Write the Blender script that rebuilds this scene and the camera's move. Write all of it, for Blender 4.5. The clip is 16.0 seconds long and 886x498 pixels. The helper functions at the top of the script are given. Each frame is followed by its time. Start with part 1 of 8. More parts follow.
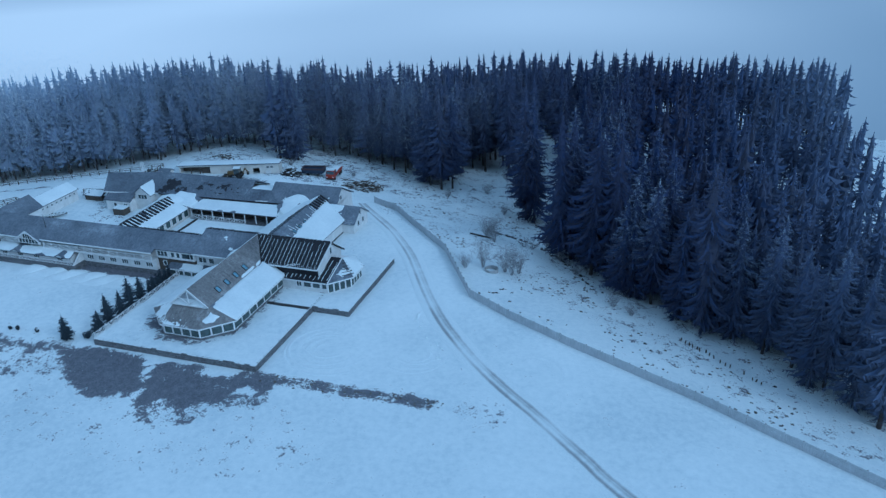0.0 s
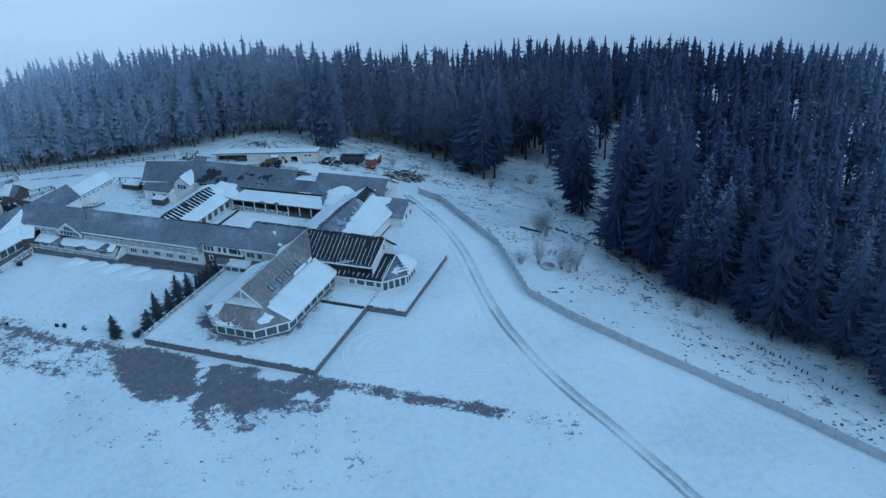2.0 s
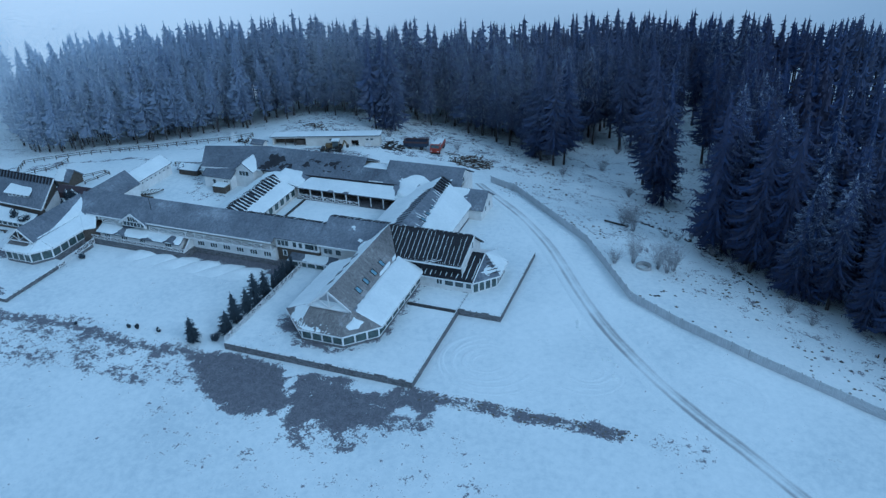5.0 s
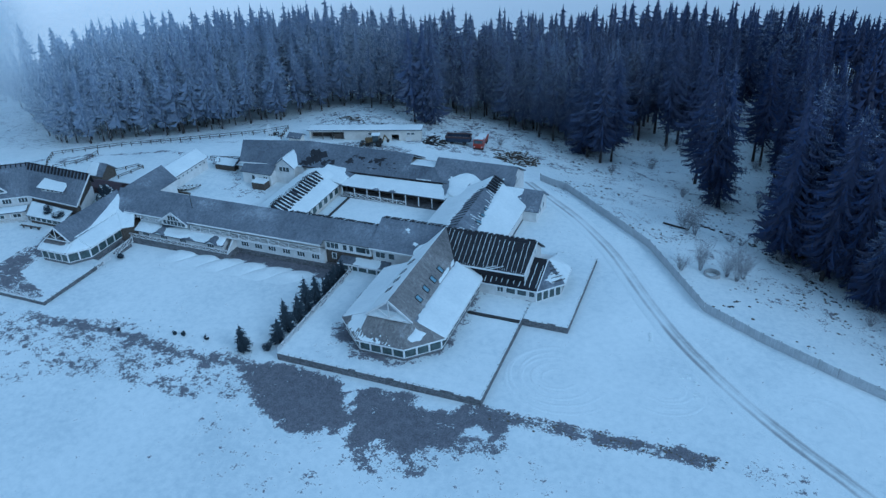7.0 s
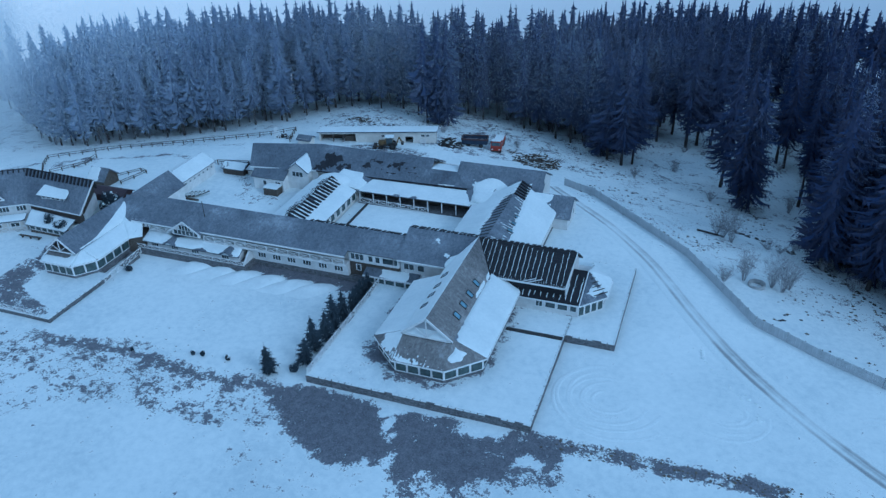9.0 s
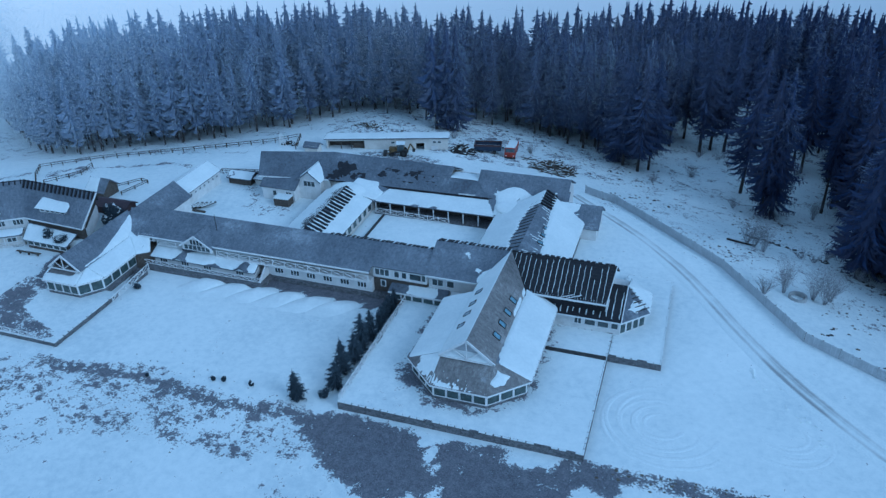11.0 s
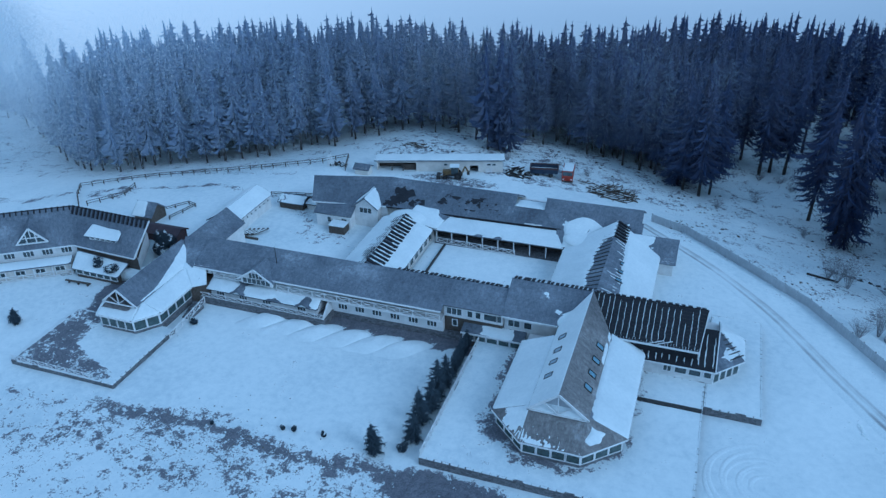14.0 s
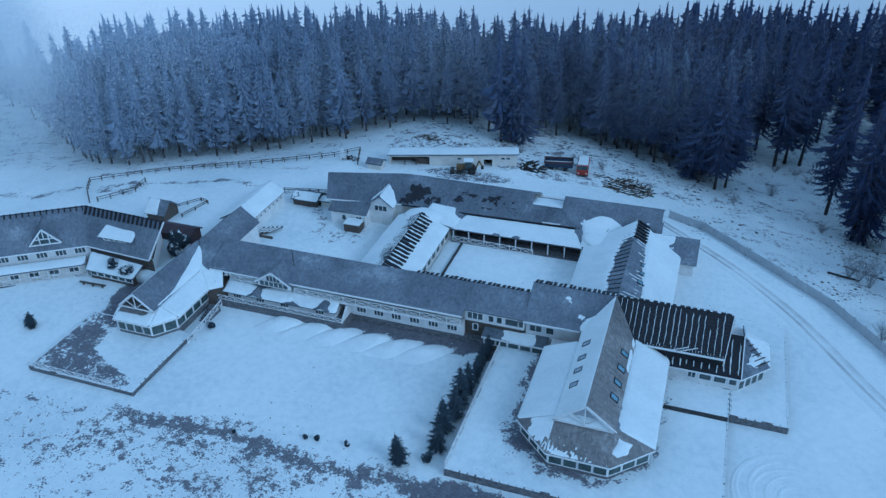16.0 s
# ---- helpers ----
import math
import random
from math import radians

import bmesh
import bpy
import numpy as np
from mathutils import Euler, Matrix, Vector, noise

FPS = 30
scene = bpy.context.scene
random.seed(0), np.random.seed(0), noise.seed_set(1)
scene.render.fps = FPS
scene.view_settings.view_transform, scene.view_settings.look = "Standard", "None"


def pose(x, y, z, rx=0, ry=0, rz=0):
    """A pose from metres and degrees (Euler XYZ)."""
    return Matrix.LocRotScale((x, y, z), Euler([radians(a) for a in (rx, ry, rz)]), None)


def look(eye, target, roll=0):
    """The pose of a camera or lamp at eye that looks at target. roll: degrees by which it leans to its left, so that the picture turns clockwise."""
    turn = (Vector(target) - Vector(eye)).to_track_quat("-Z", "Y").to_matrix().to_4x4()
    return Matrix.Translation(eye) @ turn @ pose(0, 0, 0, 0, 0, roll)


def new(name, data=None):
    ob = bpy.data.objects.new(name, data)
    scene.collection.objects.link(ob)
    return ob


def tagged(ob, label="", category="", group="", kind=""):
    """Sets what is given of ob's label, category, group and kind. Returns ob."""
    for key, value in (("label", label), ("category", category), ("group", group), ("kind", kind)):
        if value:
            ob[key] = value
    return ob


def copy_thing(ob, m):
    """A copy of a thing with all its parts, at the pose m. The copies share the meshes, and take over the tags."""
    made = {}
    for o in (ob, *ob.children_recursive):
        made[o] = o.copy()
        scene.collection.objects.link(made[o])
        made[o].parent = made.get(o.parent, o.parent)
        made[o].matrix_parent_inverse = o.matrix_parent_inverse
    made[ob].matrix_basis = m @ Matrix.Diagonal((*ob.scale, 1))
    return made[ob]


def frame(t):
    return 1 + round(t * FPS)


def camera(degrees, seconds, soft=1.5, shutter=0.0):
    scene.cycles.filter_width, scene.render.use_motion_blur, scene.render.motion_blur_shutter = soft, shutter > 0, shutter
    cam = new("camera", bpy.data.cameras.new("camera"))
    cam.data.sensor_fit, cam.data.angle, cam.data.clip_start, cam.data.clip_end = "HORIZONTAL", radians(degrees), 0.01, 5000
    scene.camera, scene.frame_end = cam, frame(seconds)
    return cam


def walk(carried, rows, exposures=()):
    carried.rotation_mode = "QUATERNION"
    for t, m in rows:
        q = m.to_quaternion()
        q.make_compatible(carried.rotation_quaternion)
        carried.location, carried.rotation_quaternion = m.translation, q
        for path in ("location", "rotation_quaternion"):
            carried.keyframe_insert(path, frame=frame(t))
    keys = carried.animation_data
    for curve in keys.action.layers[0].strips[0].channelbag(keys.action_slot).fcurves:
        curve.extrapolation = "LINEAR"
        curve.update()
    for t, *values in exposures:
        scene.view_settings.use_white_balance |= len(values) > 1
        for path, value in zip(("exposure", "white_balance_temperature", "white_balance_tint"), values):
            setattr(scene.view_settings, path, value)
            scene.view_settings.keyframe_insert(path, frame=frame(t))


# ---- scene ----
cam = camera(59.75, 16.0, 1.4)
PATH = [
    (0, (78.075, -114.349, 68.378), (66.004, -80.389, 51.038), -2.5),
    (0.5, (75.613, -113.740, 68.647), (63.471, -80.031, 50.887), -2.6),
    (1, (73.115, -112.959, 68.900), (60.871, -79.323, 51.040), -2.6),
    (1.5, (70.458, -112.254, 69.086), (58.166, -78.737, 51.086), -2.5),
    (2, (67.980, -111.512, 69.175), (55.588, -78.150, 50.935), -2.5),
    (2.5, (65.412, -110.634, 69.317), (52.914, -77.471, 50.777), -2.6),
    (3, (62.701, -109.896, 69.327), (50.133, -76.921, 50.507), -2.5),
    (3.5, (59.877, -108.997, 69.434), (47.299, -76.192, 50.314), -2.5),
    (4, (57.398, -108.096, 69.418), (44.651, -75.426, 50.178), -2.6),
    (6.5, (44.490, -103.496, 69.121), (31.334, -71.409, 49.201), -2.4),
    (7, (41.867, -102.532, 68.840), (28.652, -70.526, 48.800), -2.3),
    (7.5, (39.485, -101.394, 68.487), (26.179, -69.499, 48.367), -2.3),
    (8, (36.940, -100.354, 68.236), (23.825, -68.401, 48.036), -2.2),
    (8.5, (34.598, -99.436, 67.775), (21.758, -67.358, 47.615), -2.1),
    (9, (32.158, -98.415, 67.463), (19.739, -66.210, 47.263), -1.9),
    (11.5, (20.706, -94.344, 66.176), (9.325, -61.700, 46.056), -1.5),
    (12, (18.604, -93.502, 66.174), (7.083, -60.879, 46.094), -1.5),
    (12.5, (16.572, -92.762, 66.511), (4.942, -60.194, 46.411), -1.4),
    (13, (14.670, -92.148, 66.697), (2.933, -59.570, 46.677), -1.4),
    (13.5, (12.899, -91.410, 67.214), (1.047, -58.867, 47.194), -1.4),
    (14, (11.471, -90.666, 67.670), (-0.477, -58.152, 47.650), -1.4),
    (14.5, (10.189, -90.010, 68.237), (-1.778, -57.501, 48.237), -1.4),
    (15, (9.474, -89.505, 68.838), (-2.519, -57.046, 48.778), -1.5),
    (15.5, (8.668, -89.132, 69.419), (-3.275, -56.909, 48.959), -1.6),
    (16, (7.836, -88.716, 70.215), (-3.957, -56.781, 49.215), -1.6),
]
walk(cam, [(t, look(eye, target, roll)) for t, eye, target, roll in PATH],
     exposures=[(0.0, 0.65, 4135, -3), (1.0, 0.65, 4225, -3), (3.0, 0.66, 4235, -3), (7.0, 0.68, 4150, -3), (9.0, 0.68, 4075, -3), (12.0, 0.71, 4045, -2), (14.0, 0.69, 4060, -2), (16.0, 0.69, 4085, -2)])

# ---- world and sun: a dull, misty winter dusk ----
SUN_UP, SUN_TURN = radians(14), radians(-112)
world = bpy.data.worlds.new("overcast")
scene.world = world
world.use_nodes = True
wn, wl = world.node_tree.nodes, world.node_tree.links
wn.clear()
sky = wn.new("ShaderNodeTexSky")
sky.sky_type, sky.sun_disc, sky.sun_elevation, sky.sun_rotation = "NISHITA", False, SUN_UP, SUN_TURN
sky.air_density, sky.dust_density, sky.ozone_density = 1.0, 3.0, 2.0
skyscale = wn.new("ShaderNodeMix")
skyscale.data_type = "RGBA"
skyscale.blend_type = "MULTIPLY"
skyscale.inputs["Factor"].default_value = 1.0
skyscale.inputs["B"].default_value = (0.06, 0.06, 0.06, 1)
wl.new(sky.outputs["Color"], skyscale.inputs["A"])
coord = wn.new("ShaderNodeTexCoord")
cloud = wn.new("ShaderNodeTexNoise")
cloud.inputs["Scale"].default_value, cloud.inputs["Detail"].default_value = 2.6, 4
wl.new(coord.outputs["Generated"], cloud.inputs["Vector"])
cloudramp = wn.new("ShaderNodeValToRGB")
cloudramp.color_ramp.elements[0].position, cloudramp.color_ramp.elements[0].color = 0.36, (0.33, 0.40, 0.48, 1)
cloudramp.color_ramp.elements[1].position, cloudramp.color_ramp.elements[1].color = 0.66, (0.62, 0.66, 0.70, 1)
wl.new(cloud.outputs["Fac"], cloudramp.inputs["Fac"])
deck = wn.new("ShaderNodeMix")
deck.data_type = "RGBA"
deck.inputs["Factor"].default_value = 0.8
wl.new(skyscale.outputs["Result"], deck.inputs["A"])
wl.new(cloudramp.outputs["Color"], deck.inputs["B"])
back = wn.new("ShaderNodeBackground")
back.inputs["Strength"].default_value = 0.62
wl.new(deck.outputs["Result"], back.inputs["Color"])
wout = wn.new("ShaderNodeOutputWorld")
wl.new(back.outputs["Background"], wout.inputs["Surface"])

sun = new("sun", bpy.data.lights.new("sun", "SUN"))
sun.data.energy, sun.data.angle, sun.data.color = 0.6, radians(25), (1.0, 0.96, 0.9)
sun.matrix_world = look((0, 0, 100), (100 * math.sin(-SUN_TURN) * -1, -100 * math.cos(SUN_TURN), 100 - 100 * math.tan(SUN_UP + 0.25)))


# ---- materials ----
def material(name, rough=0.8):
    m = bpy.data.materials.new(name)
    m.use_nodes = True
    b = m.node_tree.nodes["Principled BSDF"]
    b.inputs["Roughness"].default_value = rough
    b.inputs["Specular IOR Level"].default_value = 0.3
    return m, m.node_tree.nodes, m.node_tree.links, b


def position(n, l, space="Object", scale=(1, 1, 1), turn=(0, 0, 0)):
    c = n.new("ShaderNodeTexCoord")
    g = n.new("ShaderNodeMapping")
    g.inputs["Scale"].default_value = scale
    g.inputs["Rotation"].default_value = turn
    if space == "World":
        geo = n.new("ShaderNodeNewGeometry")
        l.new(geo.outputs["Position"], g.inputs["Vector"])
    else:
        l.new(c.outputs[space], g.inputs["Vector"])
    return g.outputs["Vector"]


def noise_tex(n, l, vec, scale, detail=4, rough=0.55):
    t = n.new("ShaderNodeTexNoise")
    t.inputs["Scale"].default_value, t.inputs["Detail"].default_value, t.inputs["Roughness"].default_value = scale, detail, rough
    l.new(vec, t.inputs["Vector"])
    return t.outputs["Fac"]


def ramp(n, l, fac, *stops):
    r = n.new("ShaderNodeValToRGB")
    while len(r.color_ramp.elements) < len(stops):
        r.color_ramp.elements.new(0.5)
    for e, (p, c) in zip(r.color_ramp.elements, stops):
        e.position = p
        e.color = (*c, 1) if len(c) == 3 else c
    l.new(fac, r.inputs["Fac"])
    return r.outputs["Color"]


def mixed(n, l, fac, a, b, blend="MIX"):
    x = n.new("ShaderNodeMix")
    x.data_type, x.blend_type = "RGBA", blend
    for key, v in (("Factor", fac), ("A", a), ("B", b)):
        if isinstance(v, (int, float)):
            x.inputs[key].default_value = v
        elif isinstance(v, tuple):
            x.inputs[key].default_value = (*v, 1)
        else:
            l.new(v, x.inputs[key])
    return x.outputs["Result"]


def math_node(n, l, op, a, b=0.0, clamp=False):
    x = n.new("ShaderNodeMath")
    x.operation, x.use_clamp = op, clamp
    for i, v in enumerate((a, b)):
        if isinstance(v, (int, float)):
            x.inputs[i].default_value = v
        else:
            l.new(v, x.inputs[i])
    return x.outputs["Value"]


def bump(n, l, b, height, strength=0.3, distance=0.05):
    x = n.new("ShaderNodeBump")
    x.inputs["Strength"].default_value, x.inputs["Distance"].default_value = strength, distance
    l.new(height, x.inputs["Height"])
    l.new(x.outputs["Normal"], b.inputs["Normal"])


def plain(name, dark, light, rough=0.8, scale=1.5, space="World", metal=0.0, strength=0.25):
    """A worn, uneven surface between two tones, at two scales."""
    m, n, l, b = material(name, rough)
    v = position(n, l, space)
    a = noise_tex(n, l, v, scale, 5)
    f = noise_tex(n, l, v, scale * 9, 3)
    fac = math_node(n, l, "ADD", math_node(n, l, "MULTIPLY", a, 0.65), math_node(n, l, "MULTIPLY", f, 0.35))
    l.new(ramp(n, l, fac, (0.32, dark), (0.68, light)), b.inputs["Base Color"])
    b.inputs["Metallic"].default_value = metal
    bump(n, l, b, f, strength, 0.04)
    return m


def snow_material():
    m, n, l, b = material("snow", 0.75)
    v = position(n, l, "World")
    a = noise_tex(n, l, v, 0.25, 5)
    f = noise_tex(n, l, v, 2.2, 5)
    fac = math_node(n, l, "ADD", math_node(n, l, "MULTIPLY", a, 0.6), math_node(n, l, "MULTIPLY", f, 0.4))
    l.new(ramp(n, l, fac, (0.3, (0.66, 0.695, 0.695)), (0.65, (0.80, 0.825, 0.81))), b.inputs["Base Color"])
    bump(n, l, b, f, 0.35, 0.12)
    return m


def ground_material():
    """Snow, worn through to dead grass and soil where the attribute says that the cover is thin."""
    m, n, l, b = material("snowy_ground", 0.8)
    v = position(n, l, "World")
    wide = noise_tex(n, l, v, 0.045, 4)
    mid = noise_tex(n, l, v, 1.0, 6, 0.7)
    fine = noise_tex(n, l, v, 3.6, 5, 0.7)
    snow = ramp(n, l, math_node(n, l, "ADD", math_node(n, l, "MULTIPLY", wide, 0.5), math_node(n, l, "MULTIPLY", mid, 0.5)),
                (0.36, (0.62, 0.665, 0.675)), (0.5, (0.75, 0.78, 0.77)), (0.64, (0.83, 0.85, 0.83)))
    soil = ramp(n, l, math_node(n, l, "ADD", math_node(n, l, "MULTIPLY", mid, 0.55), math_node(n, l, "MULTIPLY", fine, 0.45)), (0.36, (0.045, 0.041, 0.052)), (0.5, (0.078, 0.070, 0.090)), (0.66, (0.145, 0.135, 0.158)))
    at = n.new("ShaderNodeAttribute")
    at.attribute_name = "bare"
    clump = noise_tex(n, l, v, 0.28, 5, 0.6)
    thin = math_node(n, l, "ADD", at.outputs["Fac"], math_node(n, l, "MULTIPLY", math_node(n, l, "SUBTRACT", mid, 0.5), 1.5))
    thin = math_node(n, l, "ADD", thin, math_node(n, l, "MULTIPLY", math_node(n, l, "SUBTRACT", fine, 0.5), 1.15))
    thin = math_node(n, l, "ADD", thin, math_node(n, l, "MULTIPLY", math_node(n, l, "SUBTRACT", clump, 0.5), 1.1))
    mask = ramp(n, l, thin, (0.47, (0, 0, 0)), (0.61, (0.95, 0.95, 0.95)))
    dust = math_node(n, l, "MULTIPLY", mask, ramp(n, l, noise_tex(n, l, v, 7.0, 4), (0.40, (1, 1, 1)), (0.8, (0.8, 0.8, 0.8))))
    l.new(mixed(n, l, dust, snow, soil), b.inputs["Base Color"])
    relief = math_node(n, l, "ADD", math_node(n, l, "MULTIPLY", mid, 0.7), math_node(n, l, "MULTIPLY", fine, 0.3))
    bump(n, l, b, relief, 0.4, 0.25)
    return m


def track_material():
    """Packed snow with wheel ruts, dirty and broken where the wheels run. The attribute rut runs across the track."""
    m, n, l, b = material("rutted_snow", 0.7)
    v = position(n, l, "World")
    mid = noise_tex(n, l, v, 0.9, 6, 0.75)
    fine = noise_tex(n, l, v, 4.0, 5, 0.7)
    at = n.new("ShaderNodeAttribute")
    at.attribute_name = "rut"
    thin = math_node(n, l, "ADD", at.outputs["Fac"], math_node(n, l, "MULTIPLY", math_node(n, l, "SUBTRACT", mid, 0.5), 0.9))
    thin = math_node(n, l, "ADD", thin, math_node(n, l, "MULTIPLY", math_node(n, l, "SUBTRACT", fine, 0.5), 0.5))
    thin = math_node(n, l, "MULTIPLY", thin, ramp(n, l, noise_tex(n, l, v, 0.07, 3), (0.32, (0.4, 0.4, 0.4)), (0.6, (1.1, 1.1, 1.1))))
    mask = ramp(n, l, thin, (0.2, (0, 0, 0)), (0.95, (0.72, 0.72, 0.72)))
    snow = ramp(n, l, fine, (0.3, (0.68, 0.715, 0.715)), (0.6, (0.80, 0.825, 0.81)))
    dirt = ramp(n, l, fine, (0.3, (0.12, 0.116, 0.118)), (0.7, (0.26, 0.25, 0.25)))
    l.new(mixed(n, l, mask, snow, dirt), b.inputs["Base Color"])
    bump(n, l, b, mid, 0.4, 0.2)
    return m


def shingle_material(name, dark, light, frost=0.35, streaky=0.0):
    """Weathered wooden shingles in courses, dusted with frost."""
    m, n, l, b = material(name, 0.75)
    v = position(n, l, "World")
    uv = n.new("ShaderNodeUVMap")
    brick = n.new("ShaderNodeTexBrick")
    brick.inputs["Scale"].default_value = 1.0
    brick.inputs["Brick Width"].default_value, brick.inputs["Row Height"].default_value = 0.24, 0.42
    brick.inputs["Mortar Size"].default_value = 0.012
    brick.inputs["Color1"].default_value, brick.inputs["Color2"].default_value = (*dark, 1), (*light, 1)
    brick.inputs["Mortar"].default_value = (*(0.65 * c for c in dark), 1)
    l.new(uv.outputs["UV"], brick.inputs["Vector"])
    wide = noise_tex(n, l, v, 0.16, 5, 0.6)
    streak = n.new("ShaderNodeMapping")
    streak.inputs["Scale"].default_value = (2.4, 0.22, 1)
    l.new(uv.outputs["UV"], streak.inputs["Vector"])
    s = noise_tex(n, l, streak.outputs["Vector"], 1.0, 5, 0.75)
    tone = mixed(n, l, 0.5, brick.outputs["Color"], ramp(n, l, s, (0.3, tuple(c * (1 - streaky) for c in dark)), (0.7, tuple(c * (1 + streaky) for c in light))))
    tone = mixed(n, l, 1.0, tone, ramp(n, l, wide, (0.3, (0.62, 0.62, 0.64)), (0.7, (1.15, 1.13, 1.1))), "MULTIPLY")
    blot = noise_tex(n, l, v, 1.9, 6, 0.8)
    tone = mixed(n, l, 1.0, tone, ramp(n, l, blot, (0.34, (0.68, 0.68, 0.70)), (0.5, (1.0, 1.0, 1.0)), (0.68, (1.22, 1.23, 1.25))), "MULTIPLY")
    fr = math_node(n, l, "ADD", math_node(n, l, "MULTIPLY", wide, 0.6), math_node(n, l, "MULTIPLY", noise_tex(n, l, v, 1.8, 6, 0.7), 0.4))
    mask = ramp(n, l, fr, (0.62 - 0.25 * frost, (0, 0, 0)), (0.82 - 0.1 * frost, (0.55, 0.55, 0.55)))
    l.new(mixed(n, l, mask, tone, (0.66, 0.69, 0.72)), b.inputs["Base Color"])
    bump(n, l, b, brick.outputs["Fac"], -0.35, 0.03)
    return m


def board_material(name, dark, light, pitch=0.16, rough=0.8):
    """Upright boards, by the mesh's own UV."""
    m, n, l, b = material(name, rough)
    uv = n.new("ShaderNodeUVMap")
    sc = n.new("ShaderNodeMapping")
    sc.inputs["Scale"].default_value = (1 / pitch, 0.35, 1)
    l.new(uv.outputs["UV"], sc.inputs["Vector"])
    a = noise_tex(n, l, sc.outputs["Vector"], 0.9, 5, 0.65)
    v = position(n, l, "World")
    w = noise_tex(n, l, v, 0.7, 5)
    tone = ramp(n, l, math_node(n, l, "ADD", math_node(n, l, "MULTIPLY", a, 0.6), math_node(n, l, "MULTIPLY", w, 0.4)), (0.33, dark), (0.67, light))
    wave = n.new("ShaderNodeTexWave")
    wave.inputs["Scale"].default_value, wave.inputs["Distortion"].default_value = 0.5 / math.pi * 6.283 / 2, 0
    l.new(sc.outputs["Vector"], wave.inputs["Vector"])
    l.new(tone, b.inputs["Base Color"])
    bump(n, l, b, wave.outputs["Fac"], 0.15, 0.01)
    return m


def stone_material():
    m, n, l, b = material("rubble_stone", 0.85)
    v = position(n, l, "World", (1, 1, 1.5))
    vor = n.new("ShaderNodeTexVoronoi")
    vor.feature = "DISTANCE_TO_EDGE"
    vor.inputs["Scale"].default_value = 2.6
    l.new(v, vor.inputs["Vector"])
    cell = n.new("ShaderNodeTexVoronoi")
    cell.inputs["Scale"].default_value = 2.6
    l.new(v, cell.inputs["Vector"])
    f = noise_tex(n, l, v, 3, 5)
    tone = mixed(n, l, 0.5, ramp(n, l, f, (0.3, (0.085, 0.084, 0.09)), (0.7, (0.25, 0.247, 0.255))), ramp(n, l, cell.outputs["Color"], (0.2, (0.06, 0.06, 0.064)), (0.8, (0.22, 0.218, 0.225))))
    joint = ramp(n, l, vor.outputs["Distance"], (0.0, (0, 0, 0)), (0.06, (1, 1, 1)))
    l.new(mixed(n, l, joint, (0.075, 0.074, 0.076), tone), b.inputs["Base Color"])
    bump(n, l, b, joint, 0.5, 0.05)
    return m


def needle_material():
    """Dark spruce needles with rime on the ends of the upper boughs; each tree a little different."""
    m, n, l, b = material("spruce_needles", 0.9)
    b.inputs["Specular IOR Level"].default_value = 0.1
    v = position(n, l, "World")
    f = noise_tex(n, l, v, 1.6, 4, 0.7)
    w = noise_tex(n, l, v, 0.05, 3)
    inf = n.new("ShaderNodeObjectInfo")
    geo = n.new("ShaderNodeNewGeometry")
    at = n.new("ShaderNodeAttribute")
    at.attribute_name = "tip"
    tone = ramp(n, l, f, (0.3, (0.030, 0.043, 0.098)), (0.7, (0.054, 0.074, 0.170)))
    rnd = math_node(n, l, "ADD", inf.outputs["Random"], geo.outputs["Random Per Island"])
    tone = mixed(n, l, math_node(n, l, "FRACT", rnd), tone, (0.056, 0.056, 0.086))
    # haze put into the needle colour: paler to the west and far east
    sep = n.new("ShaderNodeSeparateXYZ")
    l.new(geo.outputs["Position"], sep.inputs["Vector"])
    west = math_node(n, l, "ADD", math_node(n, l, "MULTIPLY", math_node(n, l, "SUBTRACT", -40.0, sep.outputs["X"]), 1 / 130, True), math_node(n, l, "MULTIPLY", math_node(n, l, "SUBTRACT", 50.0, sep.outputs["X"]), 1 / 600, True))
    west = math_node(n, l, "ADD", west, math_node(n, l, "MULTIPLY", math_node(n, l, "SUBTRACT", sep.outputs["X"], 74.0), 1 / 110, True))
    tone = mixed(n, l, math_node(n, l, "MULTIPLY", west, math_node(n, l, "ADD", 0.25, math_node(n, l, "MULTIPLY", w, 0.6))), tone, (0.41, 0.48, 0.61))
    rime = math_node(n, l, "MULTIPLY", at.outputs["Fac"], math_node(n, l, "ADD", math_node(n, l, "MULTIPLY", f, 0.7), math_node(n, l, "MULTIPLY", w, 0.8)))
    rime = math_node(n, l, "MULTIPLY", rime, math_node(n, l, "ADD", 0.45, math_node(n, l, "MULTIPLY", math_node(n, l, "POWER", inf.outputs["Random"], 2.0), 0.75)))
    mask = ramp(n, l, rime, (0.27, (0, 0, 0)), (0.9, (0.7, 0.7, 0.7)))
    l.new(mixed(n, l, mask, tone, (0.50, 0.55, 0.62)), b.inputs["Base Color"])
    return m


def mist_material():
    """Ice mist: white crystals that scatter light to both sides."""
    m, n, l, b = material("ice_mist", 1.0)
    b.inputs["Base Color"].default_value = (0.86, 0.88, 0.9, 1)
    b.inputs["Specular IOR Level"].default_value = 0.0
    t = n.new("ShaderNodeBsdfTranslucent")
    t.inputs["Color"].default_value = (0.86, 0.88, 0.9, 1)
    x = n.new("ShaderNodeMixShader")
    l.new(b.outputs["BSDF"], x.inputs[1])
    l.new(t.outputs["BSDF"], x.inputs[2])
    l.new(x.outputs["Shader"], n["Material Output"].inputs["Surface"])
    return m


